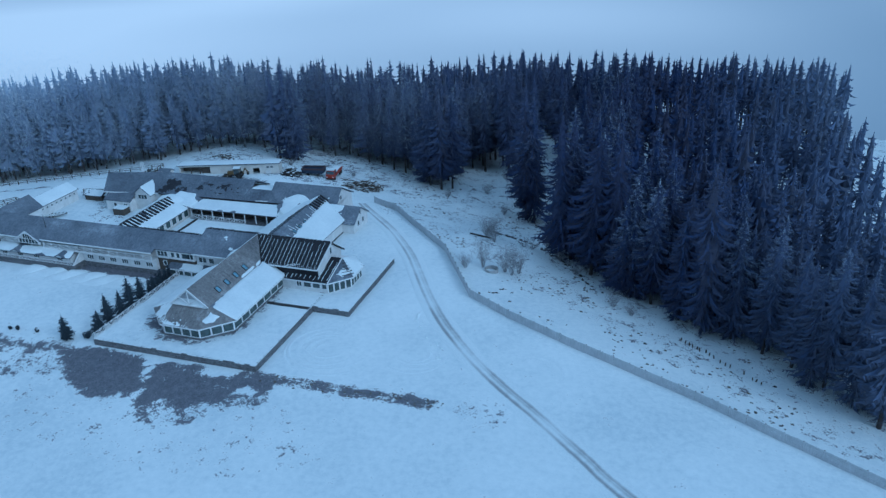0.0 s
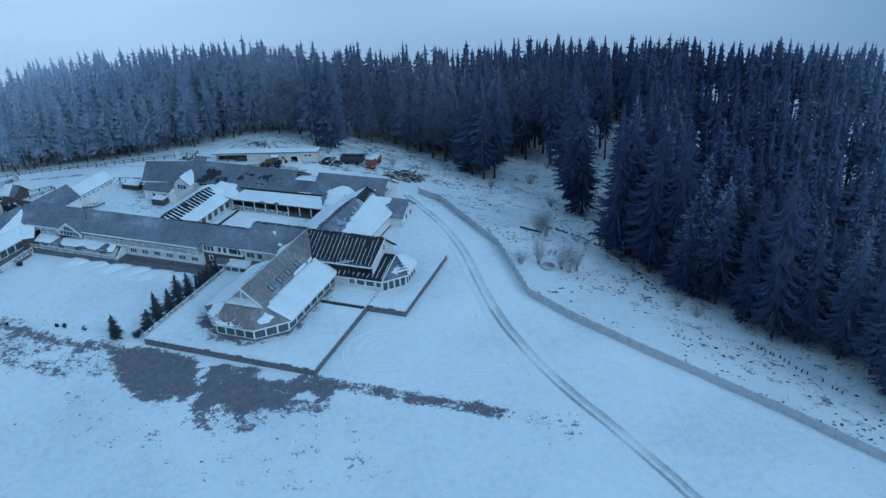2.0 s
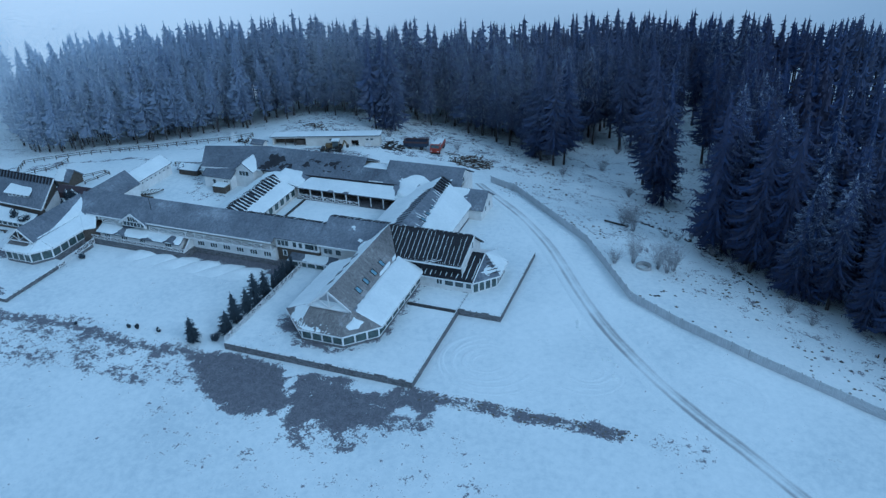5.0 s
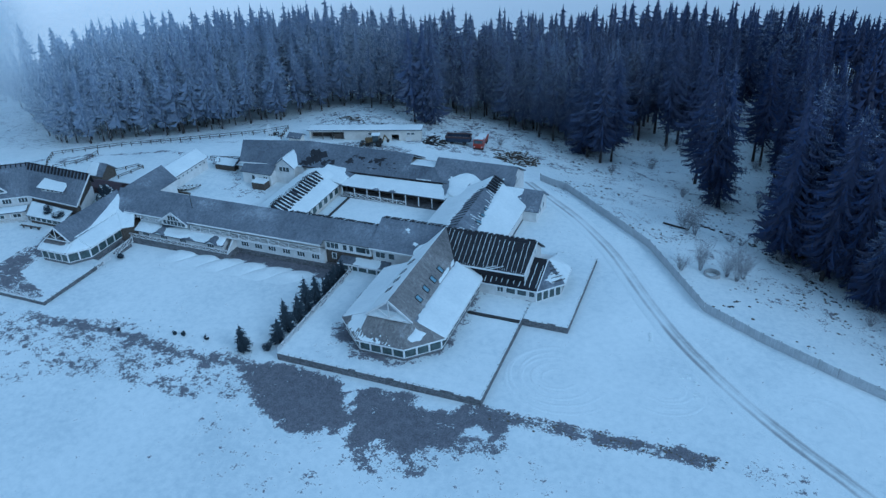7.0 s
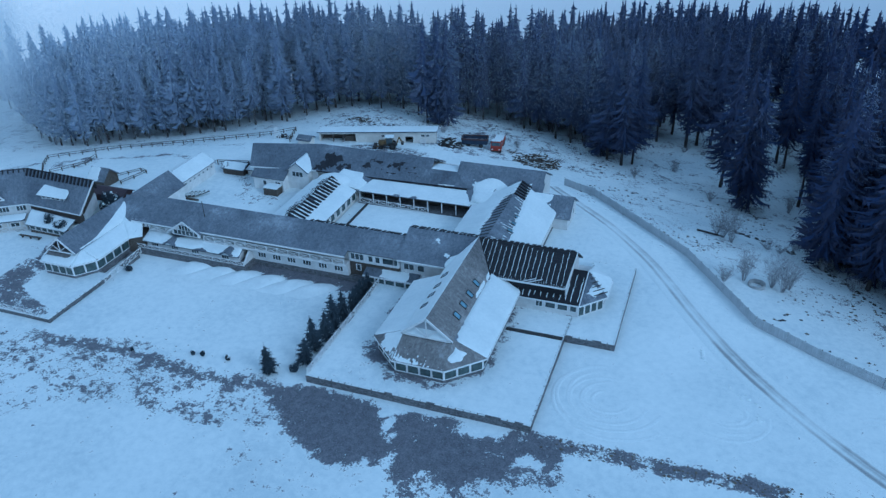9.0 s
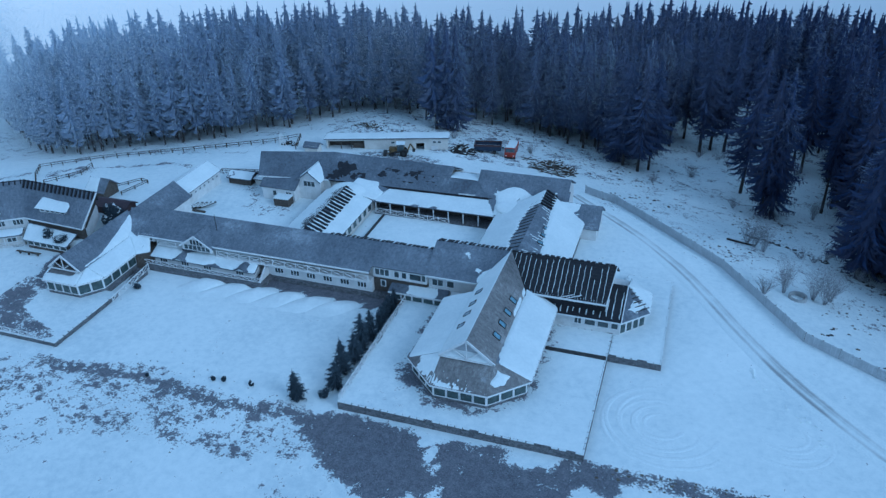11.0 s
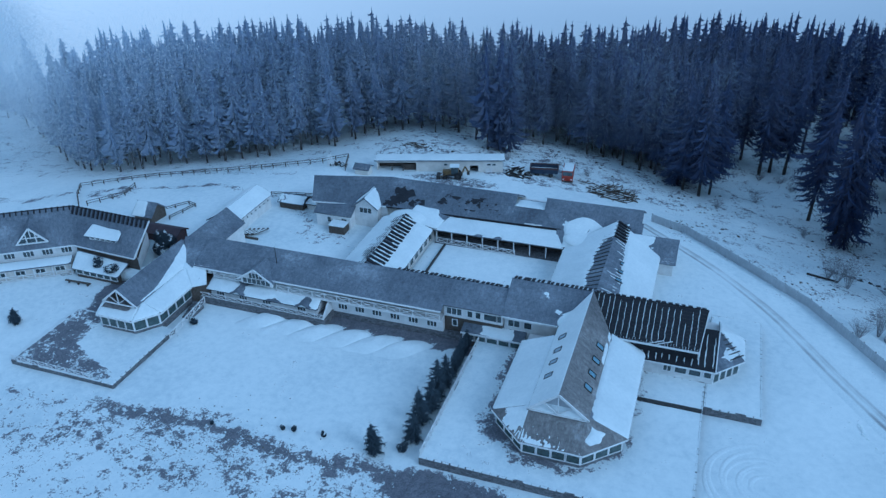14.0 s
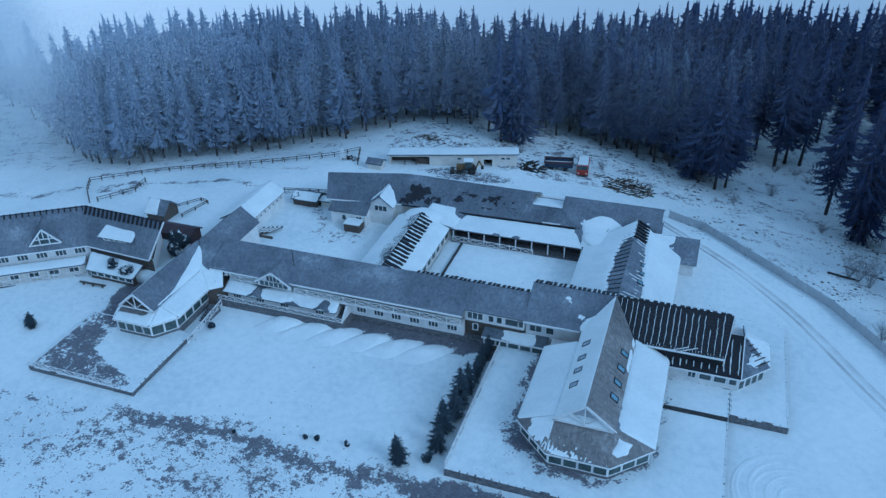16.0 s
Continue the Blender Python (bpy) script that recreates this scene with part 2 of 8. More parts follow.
def glass_material(name, tone, rough=0.08):
    m, n, l, b = material(name, rough)
    v = position(n, l, "World")
    f = noise_tex(n, l, v, 1.3, 2)
    l.new(ramp(n, l, f, (0.3, tone), (0.7, tuple(c * 2.0 for c in tone))), b.inputs["Base Color"])
    b.inputs["Specular IOR Level"].default_value = 0.7
    return m


SNOW = snow_material()
GROUND = ground_material()
TRACK = track_material()
SHINGLE = shingle_material("grey_shingles", (0.152, 0.168, 0.198), (0.222, 0.240, 0.274), 0.22)
SHINGLE_DARK = shingle_material("dark_shingles", (0.120, 0.133, 0.160), (0.178, 0.195, 0.226), 0.2)
SHINGLE_BROWN = shingle_material("brown_grey_shingles", (0.16, 0.152, 0.15), (0.27, 0.26, 0.25), 0.2, 0.18)
BLACK = plain("black_roofing_felt", (0.010, 0.010, 0.013), (0.028, 0.028, 0.034), 0.6, 0.8)
WHITE = plain("white_weathered_paint", (0.56, 0.55, 0.53), (0.76, 0.75, 0.73), 0.7, 0.9)
CREAM = plain("cream_plaster", (0.50, 0.47, 0.42), (0.70, 0.67, 0.62), 0.85, 0.6)
TRIM = plain("white_trim_paint", (0.62, 0.62, 0.61), (0.78, 0.78, 0.77), 0.6, 2.0)
STONE = stone_material()
WOOD = plain("dark_weathered_wood", (0.045, 0.038, 0.032), (0.13, 0.11, 0.09), 0.85, 3.0)
GREYWOOD = board_material("grey_fence_boards", (0.36, 0.37, 0.39), (0.56, 0.57, 0.585))
BARK = plain("spruce_bark", (0.026, 0.023, 0.023), (0.065, 0.057, 0.055), 0.9, 4.0)
TWIG = plain("bare_twigs", (0.17, 0.165, 0.17), (0.38, 0.38, 0.40), 0.9, 3.0)
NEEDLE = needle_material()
MIST = mist_material()
GLASS = glass_material("window_glass", (0.035, 0.045, 0.05))
GREENGLASS = glass_material("greenish_window_glass", (0.04, 0.055, 0.055), 0.15)
SKYGLASS = glass_material("skylight_glass", (0.11, 0.17, 0.21), 0.05)
FROSTGLASS = plain("frosted_skylight_glass", (0.26, 0.31, 0.36), (0.50, 0.55, 0.60), 0.35, 1.2)
RED = plain("faded_red_paint", (0.17, 0.03, 0.022), (0.34, 0.055, 0.03), 0.5, 1.5, strength=0.05)
REDOX = plain("rusty_red_sheet", (0.040, 0.031, 0.037), (0.072, 0.048, 0.054), 0.7, 1.2)
YELLOW = plain("faded_yellow_paint", (0.10, 0.07, 0.035), (0.20, 0.14, 0.06), 0.55, 1.5)
BLUE = plain("dull_blue_paint", (0.018, 0.026, 0.05), (0.04, 0.055, 0.09), 0.55, 1.0)
RUBBER = plain("black_rubber", (0.012, 0.012, 0.012), (0.03, 0.03, 0.03), 0.8, 3.0)
IRON = plain("dark_iron", (0.03, 0.03, 0.032), (0.09, 0.085, 0.08), 0.6, 2.0, metal=0.4)
DRYGRASS = plain("dead_grass", (0.075, 0.065, 0.052), (0.19, 0.165, 0.13), 0.95, 2.0)
CONCRETE = plain("grey_concrete", (0.26, 0.26, 0.255), (0.46, 0.455, 0.45), 0.85, 1.5)
EVERGREEN = plain("dark_evergreen", (0.026, 0.035, 0.046), (0.060, 0.076, 0.094), 0.9, 2.5)
BRICKRED = plain("dark_red_brick", (0.058, 0.040, 0.042), (0.10, 0.064, 0.062), 0.85, 2.0)


# ---- building blocks ----
def thing(name, label, category, at=(0, 0, 0), group="", kind=""):
    ob = new(name)
    ob.location = at
    return tagged(ob, label, category, group, kind)


def finish(bm, name, mat, smooth=False):
    bmesh.ops.recalc_face_normals(bm, faces=bm.faces)
    me = bpy.data.meshes.new(name)
    bm.to_mesh(me)
    bm.free()
    if mat:
        me.materials.append(mat)
    if smooth:
        for p in me.polygons:
            p.use_smooth = True
    return me


def part(name, bm, mat, parent=None, label="", smooth=False):
    """Links a bmesh, in world metres, as one mesh object under a thing or under a part."""
    me = finish(bm, name, mat, smooth)
    ob = new(name, me)
    if parent is not None:
        ob.parent = parent
        up, off = parent, Vector((0, 0, 0))
        while up is not None:
            off += up.location
            up = up.parent
        me.transform(Matrix.Translation(-off))
    if label:
        ob["label"] = label
    return ob


def shared(name, me, parent, m):
    ob = new(name, me)
    ob.parent = parent
    off, up = Vector((0, 0, 0)), parent
    while up is not None:
        off += up.location
        up = up.parent
    ob.matrix_basis = Matrix.Translation(-off) @ m
    return ob


def box(bm, lo, hi, turn=None):
    x0, y0, z0 = lo
    x1, y1, z1 = hi
    co = [(x0, y0, z0), (x1, y0, z0), (x1, y1, z0), (x0, y1, z0), (x0, y0, z1), (x1, y0, z1), (x1, y1, z1), (x0, y1, z1)]
    vs = [bm.verts.new(turn @ Vector(c) if turn else c) for c in co]
    for f in ((3, 2, 1, 0), (4, 5, 6, 7), (0, 1, 5, 4), (1, 2, 6, 5), (2, 3, 7, 6), (3, 0, 4, 7)):
        bm.faces.new([vs[i] for i in f])


def beam(bm, a, b, w, h=None, up=(0, 0, 1)):
    """A squared timber from a to b."""
    a, b = Vector(a), Vector(b)
    d = (b - a)
    side = d.cross(Vector(up))
    if side.length < 1e-5:
        side = d.cross(Vector((1, 0, 0)))
    side.normalize()
    top = side.cross(d).normalized()
    h = h or w
    vs = []
    for p in (a, b):
        for s, t in ((-1, -1), (1, -1), (1, 1), (-1, 1)):
            vs.append(bm.verts.new(p + side * s * w / 2 + top * t * h / 2))
    for f in ((3, 2, 1, 0), (4, 5, 6, 7), (0, 1, 5, 4), (1, 2, 6, 5), (2, 3, 7, 6), (3, 0, 4, 7)):
        bm.faces.new([vs[i] for i in f])


def rod(bm, a, b, r0, r1, sides=6):
    a, b = Vector(a), Vector(b)
    d = (b - a).normalized()
    s = d.cross(Vector((0, 0, 1)) if abs(d.z) < 0.95 else Vector((1, 0, 0))).normalized()
    t = d.cross(s)
    rings = []
    for p, r in ((a, r0), (b, r1)):
        rings.append([bm.verts.new(p + (s * math.cos(k * 2 * math.pi / sides) + t * math.sin(k * 2 * math.pi / sides)) * r) for k in range(sides)])
    for k in range(sides):
        bm.faces.new((rings[0][k], rings[0][(k + 1) % sides], rings[1][(k + 1) % sides], rings[1][k]))
    bm.faces.new(rings[0][::-1])
    bm.faces.new(rings[1])


def prism(bm, poly, z0, z1):
    lo = [bm.verts.new((x, y, z0)) for x, y in poly]
    hi = [bm.verts.new((x, y, z1)) for x, y in poly]
    bm.faces.new(lo[::-1])
    bm.faces.new(hi)
    for i in range(len(poly)):
        j = (i + 1) % len(poly)
        bm.faces.new((lo[i], lo[j], hi[j], hi[i]))


def wall(parent, poly, z0, z1, mat, label="", name="wall"):
    bm = bmesh.new()
    prism(bm, poly, z0, z1)
    return part(name, bm, mat, parent, label)


def rect(x0, y0, x1, y1):
    return [(x0, y0), (x1, y0), (x1, y1), (x0, y1)]


def slab(bm, pts, t):
    """A flat roof face of thickness t under the given corners, with UV in metres: u along the eave, v up the slope."""
    p = [Vector(q) for q in pts]
    nrm = (p[1] - p[0]).cross(p[2] - p[0]).normalized()
    if nrm.z < 0:
        nrm = -nrm
    uvl = bm.loops.layers.uv.verify()
    u = (p[1] - p[0]).normalized()
    v = nrm.cross(u)
    top = [bm.verts.new(q) for q in p]
    bot = [bm.verts.new(q - nrm * t) for q in p]
    faces = [bm.faces.new(top), bm.faces.new(bot[::-1])]
    for i in range(len(p)):
        j = (i + 1) % len(p)
        faces.append(bm.faces.new((top[i], bot[i], bot[j], top[j])))
    for f in faces:
        for lp in f.loops:
            d = lp.vert.co - p[0]
            lp[uvl].uv = (d.dot(u), d.dot(v))


def roof(parent, pts, mat, label="", t=0.2, name="roof_slope"):
    bm = bmesh.new()
    slab(bm, pts, t)
    return part(name, bm, mat, parent, label)


def snow_on(parent, pts, cover, thick=0.16, step=0.35, seed=0, label="", ragged=1.0, name="snow_cover"):
    """A snow layer on the four-cornered face pts (two eave corners, then two upper ones). cover(u, v), about -1 to 1, tells where it lies."""
    p = [Vector(q) for q in pts]
    nrm = (p[1] - p[0]).cross(p[3] - p[0]).normalized()
    if nrm.z < 0:
        nrm = -nrm
    nu = max(4, int(max((p[1] - p[0]).length, (p[2] - p[3]).length) / step))
    nv = max(4, int((p[3] - p[0]).length / step))
    bm = bmesh.new()
    grid = []
    for j in range(nv + 1):
        row = []
        v = j / nv
        for i in range(nu + 1):
            u = i / nu
            q = p[0].lerp(p[1], u).lerp(p[3].lerp(p[2], u), v)
            c = cover(u, v) + ragged * 0.55 * noise.noise((q.x * 0.45 + seed * 7.1, q.y * 0.45, q.z * 0.45)) + ragged * 0.3 * noise.noise((q.x * 1.3, q.y * 1.3 + seed, q.z * 1.3))
            edge = min(u * nu, (1 - u) * nu, v * nv, (1 - v) * nv)
            h = thick * max(-0.4, min(1.0, c * 2.2)) * (1 + 0.3 * noise.noise((q.x * 0.7, q.y * 0.7, seed)))
            if edge < 0.5:
                h = min(h, -0.01)
            row.append((bm.verts.new(q + nrm * h), h))
        grid.append(row)
    for j in range(nv):
        for i in range(nu):
            c = (grid[j][i], grid[j][i + 1], grid[j + 1][i + 1], grid[j + 1][i])
            if max(h for _, h in c) > 0:
                bm.faces.new([v for v, _ in c])
    for v in [v for v in bm.verts if not v.link_faces]:
        bm.verts.remove(v)
    if not bm.faces:
        bm.free()
        return None
    return part(name, bm, SNOW, parent, label or "white snow lying on the roof", smooth=True)


def window(parent, x, y, z, along, w, h, lights=1, glass=None, trim=0.09, name="window"):
    """A window: frame with its panes. x, y, z: the middle of its sill on the wall's face; along: unit vector along the wall, whose right-hand side is outside."""
    ax, ay = along
    out = Vector((ay, -ax, 0))
    a = Vector((ax, ay, 0))
    c = Vector((x, y, z))
    bm = bmesh.new()
    half = trim / 2
    us = [-w / 2 - trim, -w / 2 + half]
    for k in range(1, lights):
        u = -w / 2 + w * k / lights
        us += [u - half, u + half]
    us += [w / 2 - half, w / 2 + trim]
    zs = [-trim, 0.0, h, h + trim]
    vs = {}

    def corner(i, j, d):
        if (i, j, d) not in vs:
            vs[i, j, d] = bm.verts.new(c + a * us[i] + out * (0.06 if d else -0.02) + Vector((0, 0, zs[j])))
        return vs[i, j, d]

    def solid(i, j):
        return 0 <= i < len(us) - 1 and 0 <= j < len(zs) - 1 and (i % 2 == 0 or j % 2 == 0)
    for i in range(len(us) - 1):
        for j in range(len(zs) - 1):
            if not solid(i, j):
                continue
            bm.faces.new([corner(*q, 1) for q in ((i, j), (i + 1, j), (i + 1, j + 1), (i, j + 1))])
            bm.faces.new([corner(*q, 0) for q in ((i, j + 1), (i + 1, j + 1), (i + 1, j), (i, j))])
            for (di, dj), p, q in (((-1, 0), (i, j), (i, j + 1)), ((1, 0), (i + 1, j + 1), (i + 1, j)), ((0, -1), (i + 1, j), (i, j)), ((0, 1), (i, j + 1), (i + 1, j + 1))):
                if not solid(i + di, j + dj):
                    bm.faces.new((corner(*p, 0), corner(*p, 1), corner(*q, 1), corner(*q, 0)))
    fr = part(name, bm, TRIM, parent)
    for k in range(lights):
        bm = bmesh.new()
        u0, u1 = -w / 2 + w * k / lights + trim / 2, -w / 2 + w * (k + 1) / lights - trim / 2
        co = [c + a * u + out * d + Vector((0, 0, zz)) for d in (-0.015, 0.015) for u, zz in ((u0, 0.01), (u1, 0.01), (u1, h - 0.01), (u0, h - 0.01))]
        vs = [bm.verts.new(q) for q in co]
        for f in ((3, 2, 1, 0), (4, 5, 6, 7), (0, 1, 5, 4), (1, 2, 6, 5), (2, 3, 7, 6), (3, 0, 4, 7)):
            bm.faces.new([vs[i] for i in f])
        part("pane", bm, glass or GLASS, fr)
    return fr


def glazed_run(parent, a, b, z0, z1, n):
    """A run of n tall windows between white posts along a to b, outside on the right-hand side."""
    a, b = Vector((*a, 0)), Vector((*b, 0))
    d = (b - a)
    ln = d.length
    d.normalize()
    for k in range(n):
        m = a + d * ln * (k + 0.5) / n
        window(parent, m.x, m.y, z0, (d.x, d.y), ln / n - 0.16, z1 - z0, 1, GREENGLASS, 0.11)


def railing(parent, a, b, z, h, bays, w=0.09, brace=True):
    """A white rail with crossed braces from a to b: posts, rails and a pair of braces to each bay."""
    a, b = Vector(a), Vector(b)
    for q in (0.06, h):
        bm = bmesh.new()
        beam(bm, a + Vector((0, 0, z + q)), b + Vector((0, 0, z + q)), w)
        part("rail", bm, TRIM, parent)
    for k in range(bays + 1):
        q = a.lerp(b, k / bays)
        bm = bmesh.new()
        beam(bm, q + Vector((0, 0, z - 0.1)), q + Vector((0, 0, z + h + 0.12)), w * 1.2, up=(1, 0, 0))
        part("post", bm, TRIM, parent)
        if k < bays and brace:
            r = a.lerp(b, (k + 1) / bays)
            bm = bmesh.new()
            beam(bm, q + Vector((0, 0, z + 0.08)), r + Vector((0, 0, z + h - 0.04)), w * 0.8)
            part("brace", bm, TRIM, parent)
            bm = bmesh.new()
            side = (r - q).cross(Vector((0, 0, 1))).normalized() * w * 0.8
            beam(bm, q + side + Vector((0, 0, z + h - 0.04)), r + side + Vector((0, 0, z + 0.08)), w * 0.8)
            part("brace", bm, TRIM, parent)


def skylight(parent, a, b, c, glass=None):
    """A roof window of 0.9 x 1.15 m. a: its lower middle on the roof; b: unit vector along the eave; c: unit vector up the slope."""
    a, b, c = Vector(a), Vector(b), Vector(c)
    nrm = b.cross(c).normalized()
    if nrm.z < 0:
        nrm = -nrm
    bm = bmesh.new()
    w, h, t = 0.43, 1.15, 0.07
    for s in (-1, 1):
        beam(bm, a + b * s * w - c * t / 2 + nrm * 0.05, a + b * s * w + c * (h + t / 2) + nrm * 0.05, t, 0.14, nrm)
    for s in (0, h):
        beam(bm, a - b * (w - t / 2) + c * s + nrm * 0.05, a + b * (w - t / 2) + c * s + nrm * 0.05, t, 0.14, nrm)
    fr = part("skylight", bm, IRON, parent, "dark metal framed skylight in the roof slope")
    bm = bmesh.new()
    slab(bm, [a - b * w * 0.88 + c * 0.06 + nrm * 0.07, a + b * w * 0.88 + c * 0.06 + nrm * 0.07, a + b * w * 0.88 + c * (h - 0.06) + nrm * 0.07, a - b * w * 0.88 + c * (h - 0.06) + nrm * 0.07], 0.03)
    part("pane", bm, glass or SKYGLASS, fr)


def rise(lo, hi, v):
    t = min(1.0, max(0.0, (v - lo) / (hi - lo)))
    return t * t * (3 - 2 * t)


def land(x, y):
    """The lie of the land: a flat hilltop that falls away behind and on both sides."""
    z = 0.2 - 2.0 * rise(30, 62, y)
    s = 0.62 * x + 0.78 * y - 26
    if s > 0:
        z -= 13.5 * (1 - math.exp(-(s / 48) ** 1.4))
    s = -0.9 * x + 0.45 * y - 78
    if s > 0:
        z -= 22 * (1 - math.exp(-(s / 95) ** 1.4))
    brow = 105 + 45 * rise(-50, 20, x)
    if y > brow:
        z -= 0.2 * (y - brow) * min(1.0, (y - brow) / 20)
    return max(z, -60.0)


def fog_material():
    """The top of the fog that fills the valleys: pale, even; emission stands in for the light it scatters."""
    m, n, l, b = material("valley_fog", 1.0)
    v = position(n, l, "World")
    f = noise_tex(n, l, v, 0.0018, 1, 0.4)
    # brightness painted in: whiter towards the west, dimmer over the eastern valley
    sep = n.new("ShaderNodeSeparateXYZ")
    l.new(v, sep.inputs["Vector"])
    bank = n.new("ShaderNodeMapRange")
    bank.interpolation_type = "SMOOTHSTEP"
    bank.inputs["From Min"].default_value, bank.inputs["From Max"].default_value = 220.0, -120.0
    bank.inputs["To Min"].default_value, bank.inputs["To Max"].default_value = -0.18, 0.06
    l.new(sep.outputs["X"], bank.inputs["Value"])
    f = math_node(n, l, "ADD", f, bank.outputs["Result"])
    # a bright zone painted to the north-west, in colour and emission
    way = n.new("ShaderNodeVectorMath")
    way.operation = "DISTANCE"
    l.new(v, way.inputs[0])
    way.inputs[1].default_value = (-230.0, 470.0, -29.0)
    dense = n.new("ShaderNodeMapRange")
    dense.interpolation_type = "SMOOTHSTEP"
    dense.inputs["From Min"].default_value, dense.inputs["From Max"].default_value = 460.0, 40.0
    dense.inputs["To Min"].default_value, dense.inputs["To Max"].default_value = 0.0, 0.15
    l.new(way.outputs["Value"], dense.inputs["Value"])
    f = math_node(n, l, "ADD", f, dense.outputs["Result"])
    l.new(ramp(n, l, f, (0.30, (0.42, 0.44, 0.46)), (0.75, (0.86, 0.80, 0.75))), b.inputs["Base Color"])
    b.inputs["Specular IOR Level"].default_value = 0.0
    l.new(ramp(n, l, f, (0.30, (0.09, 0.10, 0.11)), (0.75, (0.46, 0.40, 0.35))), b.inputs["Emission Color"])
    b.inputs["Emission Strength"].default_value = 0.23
    return m


FOG = fog_material()


# ---- ground: one sheet out to the horizon ----
def blob(x, y, cx, cy, rx, ry):
    return max(0.0, 1.0 - ((x - cx) / rx) ** 2 - ((y - cy) / ry) ** 2)


def inside(poly, x, y):
    """Distance to the polygon's edge, above 0 within it."""
    best, odd = 1e9, False
    for (ax, ay), (bx_, by) in zip(poly, poly[1:] + poly[:1]):
        dx, dy = bx_ - ax, by - ay
        t = max(0.0, min(1.0, ((x - ax) * dx + (y - ay) * dy) / (dx * dx + dy * dy)))
        best = min(best, math.hypot(x - ax - t * dx, y - ay - t * dy))
        if (ay > y) != (by > y) and x < ax + (y - ay) * dx / dy:
            odd = not odd
    return best if odd else -best


# old garden beds below the front terrace
BED_WEST = [(-19.5, -32.4), (-12.4, -30.3), (-8.1, -30.4), (-1.7, -31.8), (1.2, -38.4), (0.6, -41.1), (-1.1, -39.7), (-3.2, -42.0), (-8.1, -40.9), (-12.0, -39.4), (-15.6, -36.4)]
BED_EAST = [(-1.0, -32.2), (1.8, -30.3), (4.3, -32.4), (9.0, -32.6), (13.9, -31.8), (18.4, -30.2), (21.0, -32.8), (21.1, -35.4), (18.0, -33.8), (15.9, -34.4), (15.1, -38.0), (11.9, -39.6), (10.8, -41.3), (6.4, -39.7), (4.0, -41.8), (2.5, -43.0), (1.3, -38.7)]
BED_TOP = [(1.6, -31.2), (5.9, -30.4), (9.2, -31.5), (5.9, -32.7)]
BED_FRINGE = [(1.7, -42.9), (6.1, -46.0), (9.8, -44.6), (13.3, -44.5), (15.4, -39.7), (21.7, -39.0), (22.4, -34.4), (14.7, -34.1), (6.6, -39.1)]
SLIT = [(-2.8, -29.7), (-1.6, -32.4), (0.0, -35.6)]


# the first line paints a snow bank's shadow as bare ground
MUD_AND_SHADOW = [([(-105, 30.1), (-93, 30.3), (-83, 32.4), (-76.4, 29.5)], 0.9, 0.6), ([(-69, 29.4), (-62, 29.8), (-60, 30.4), (-59.6, 27.0), (-61.0, 24.6), (-57.4, 22.6)], 0.8, 0.66),
       ([(-112, 26), (-108, 31), (-103.5, 28.5), (-106, 24.5), (-112, 26)], 0.9, 0.6), ([(-121, 36), (-104, 42), (-90, 45), (-78, 49)], 1.6, 0.5), ([(-140, 24), (-128, 22), (-121, 27)], 1.6, 0.5)]


def near_line(way, x, y):
    """Distance to a polyline."""
    best = 1e9
    for (ax, ay), (bx_, by) in zip(way, way[1:]):
        dx, dy = bx_ - ax, by - ay
        t = max(0.0, min(1.0, ((x - ax) * dx + (y - ay) * dy) / (dx * dx + dy * dy)))
        best = min(best, math.hypot(x - ax - t * dx, y - ay - t * dy))
    return best


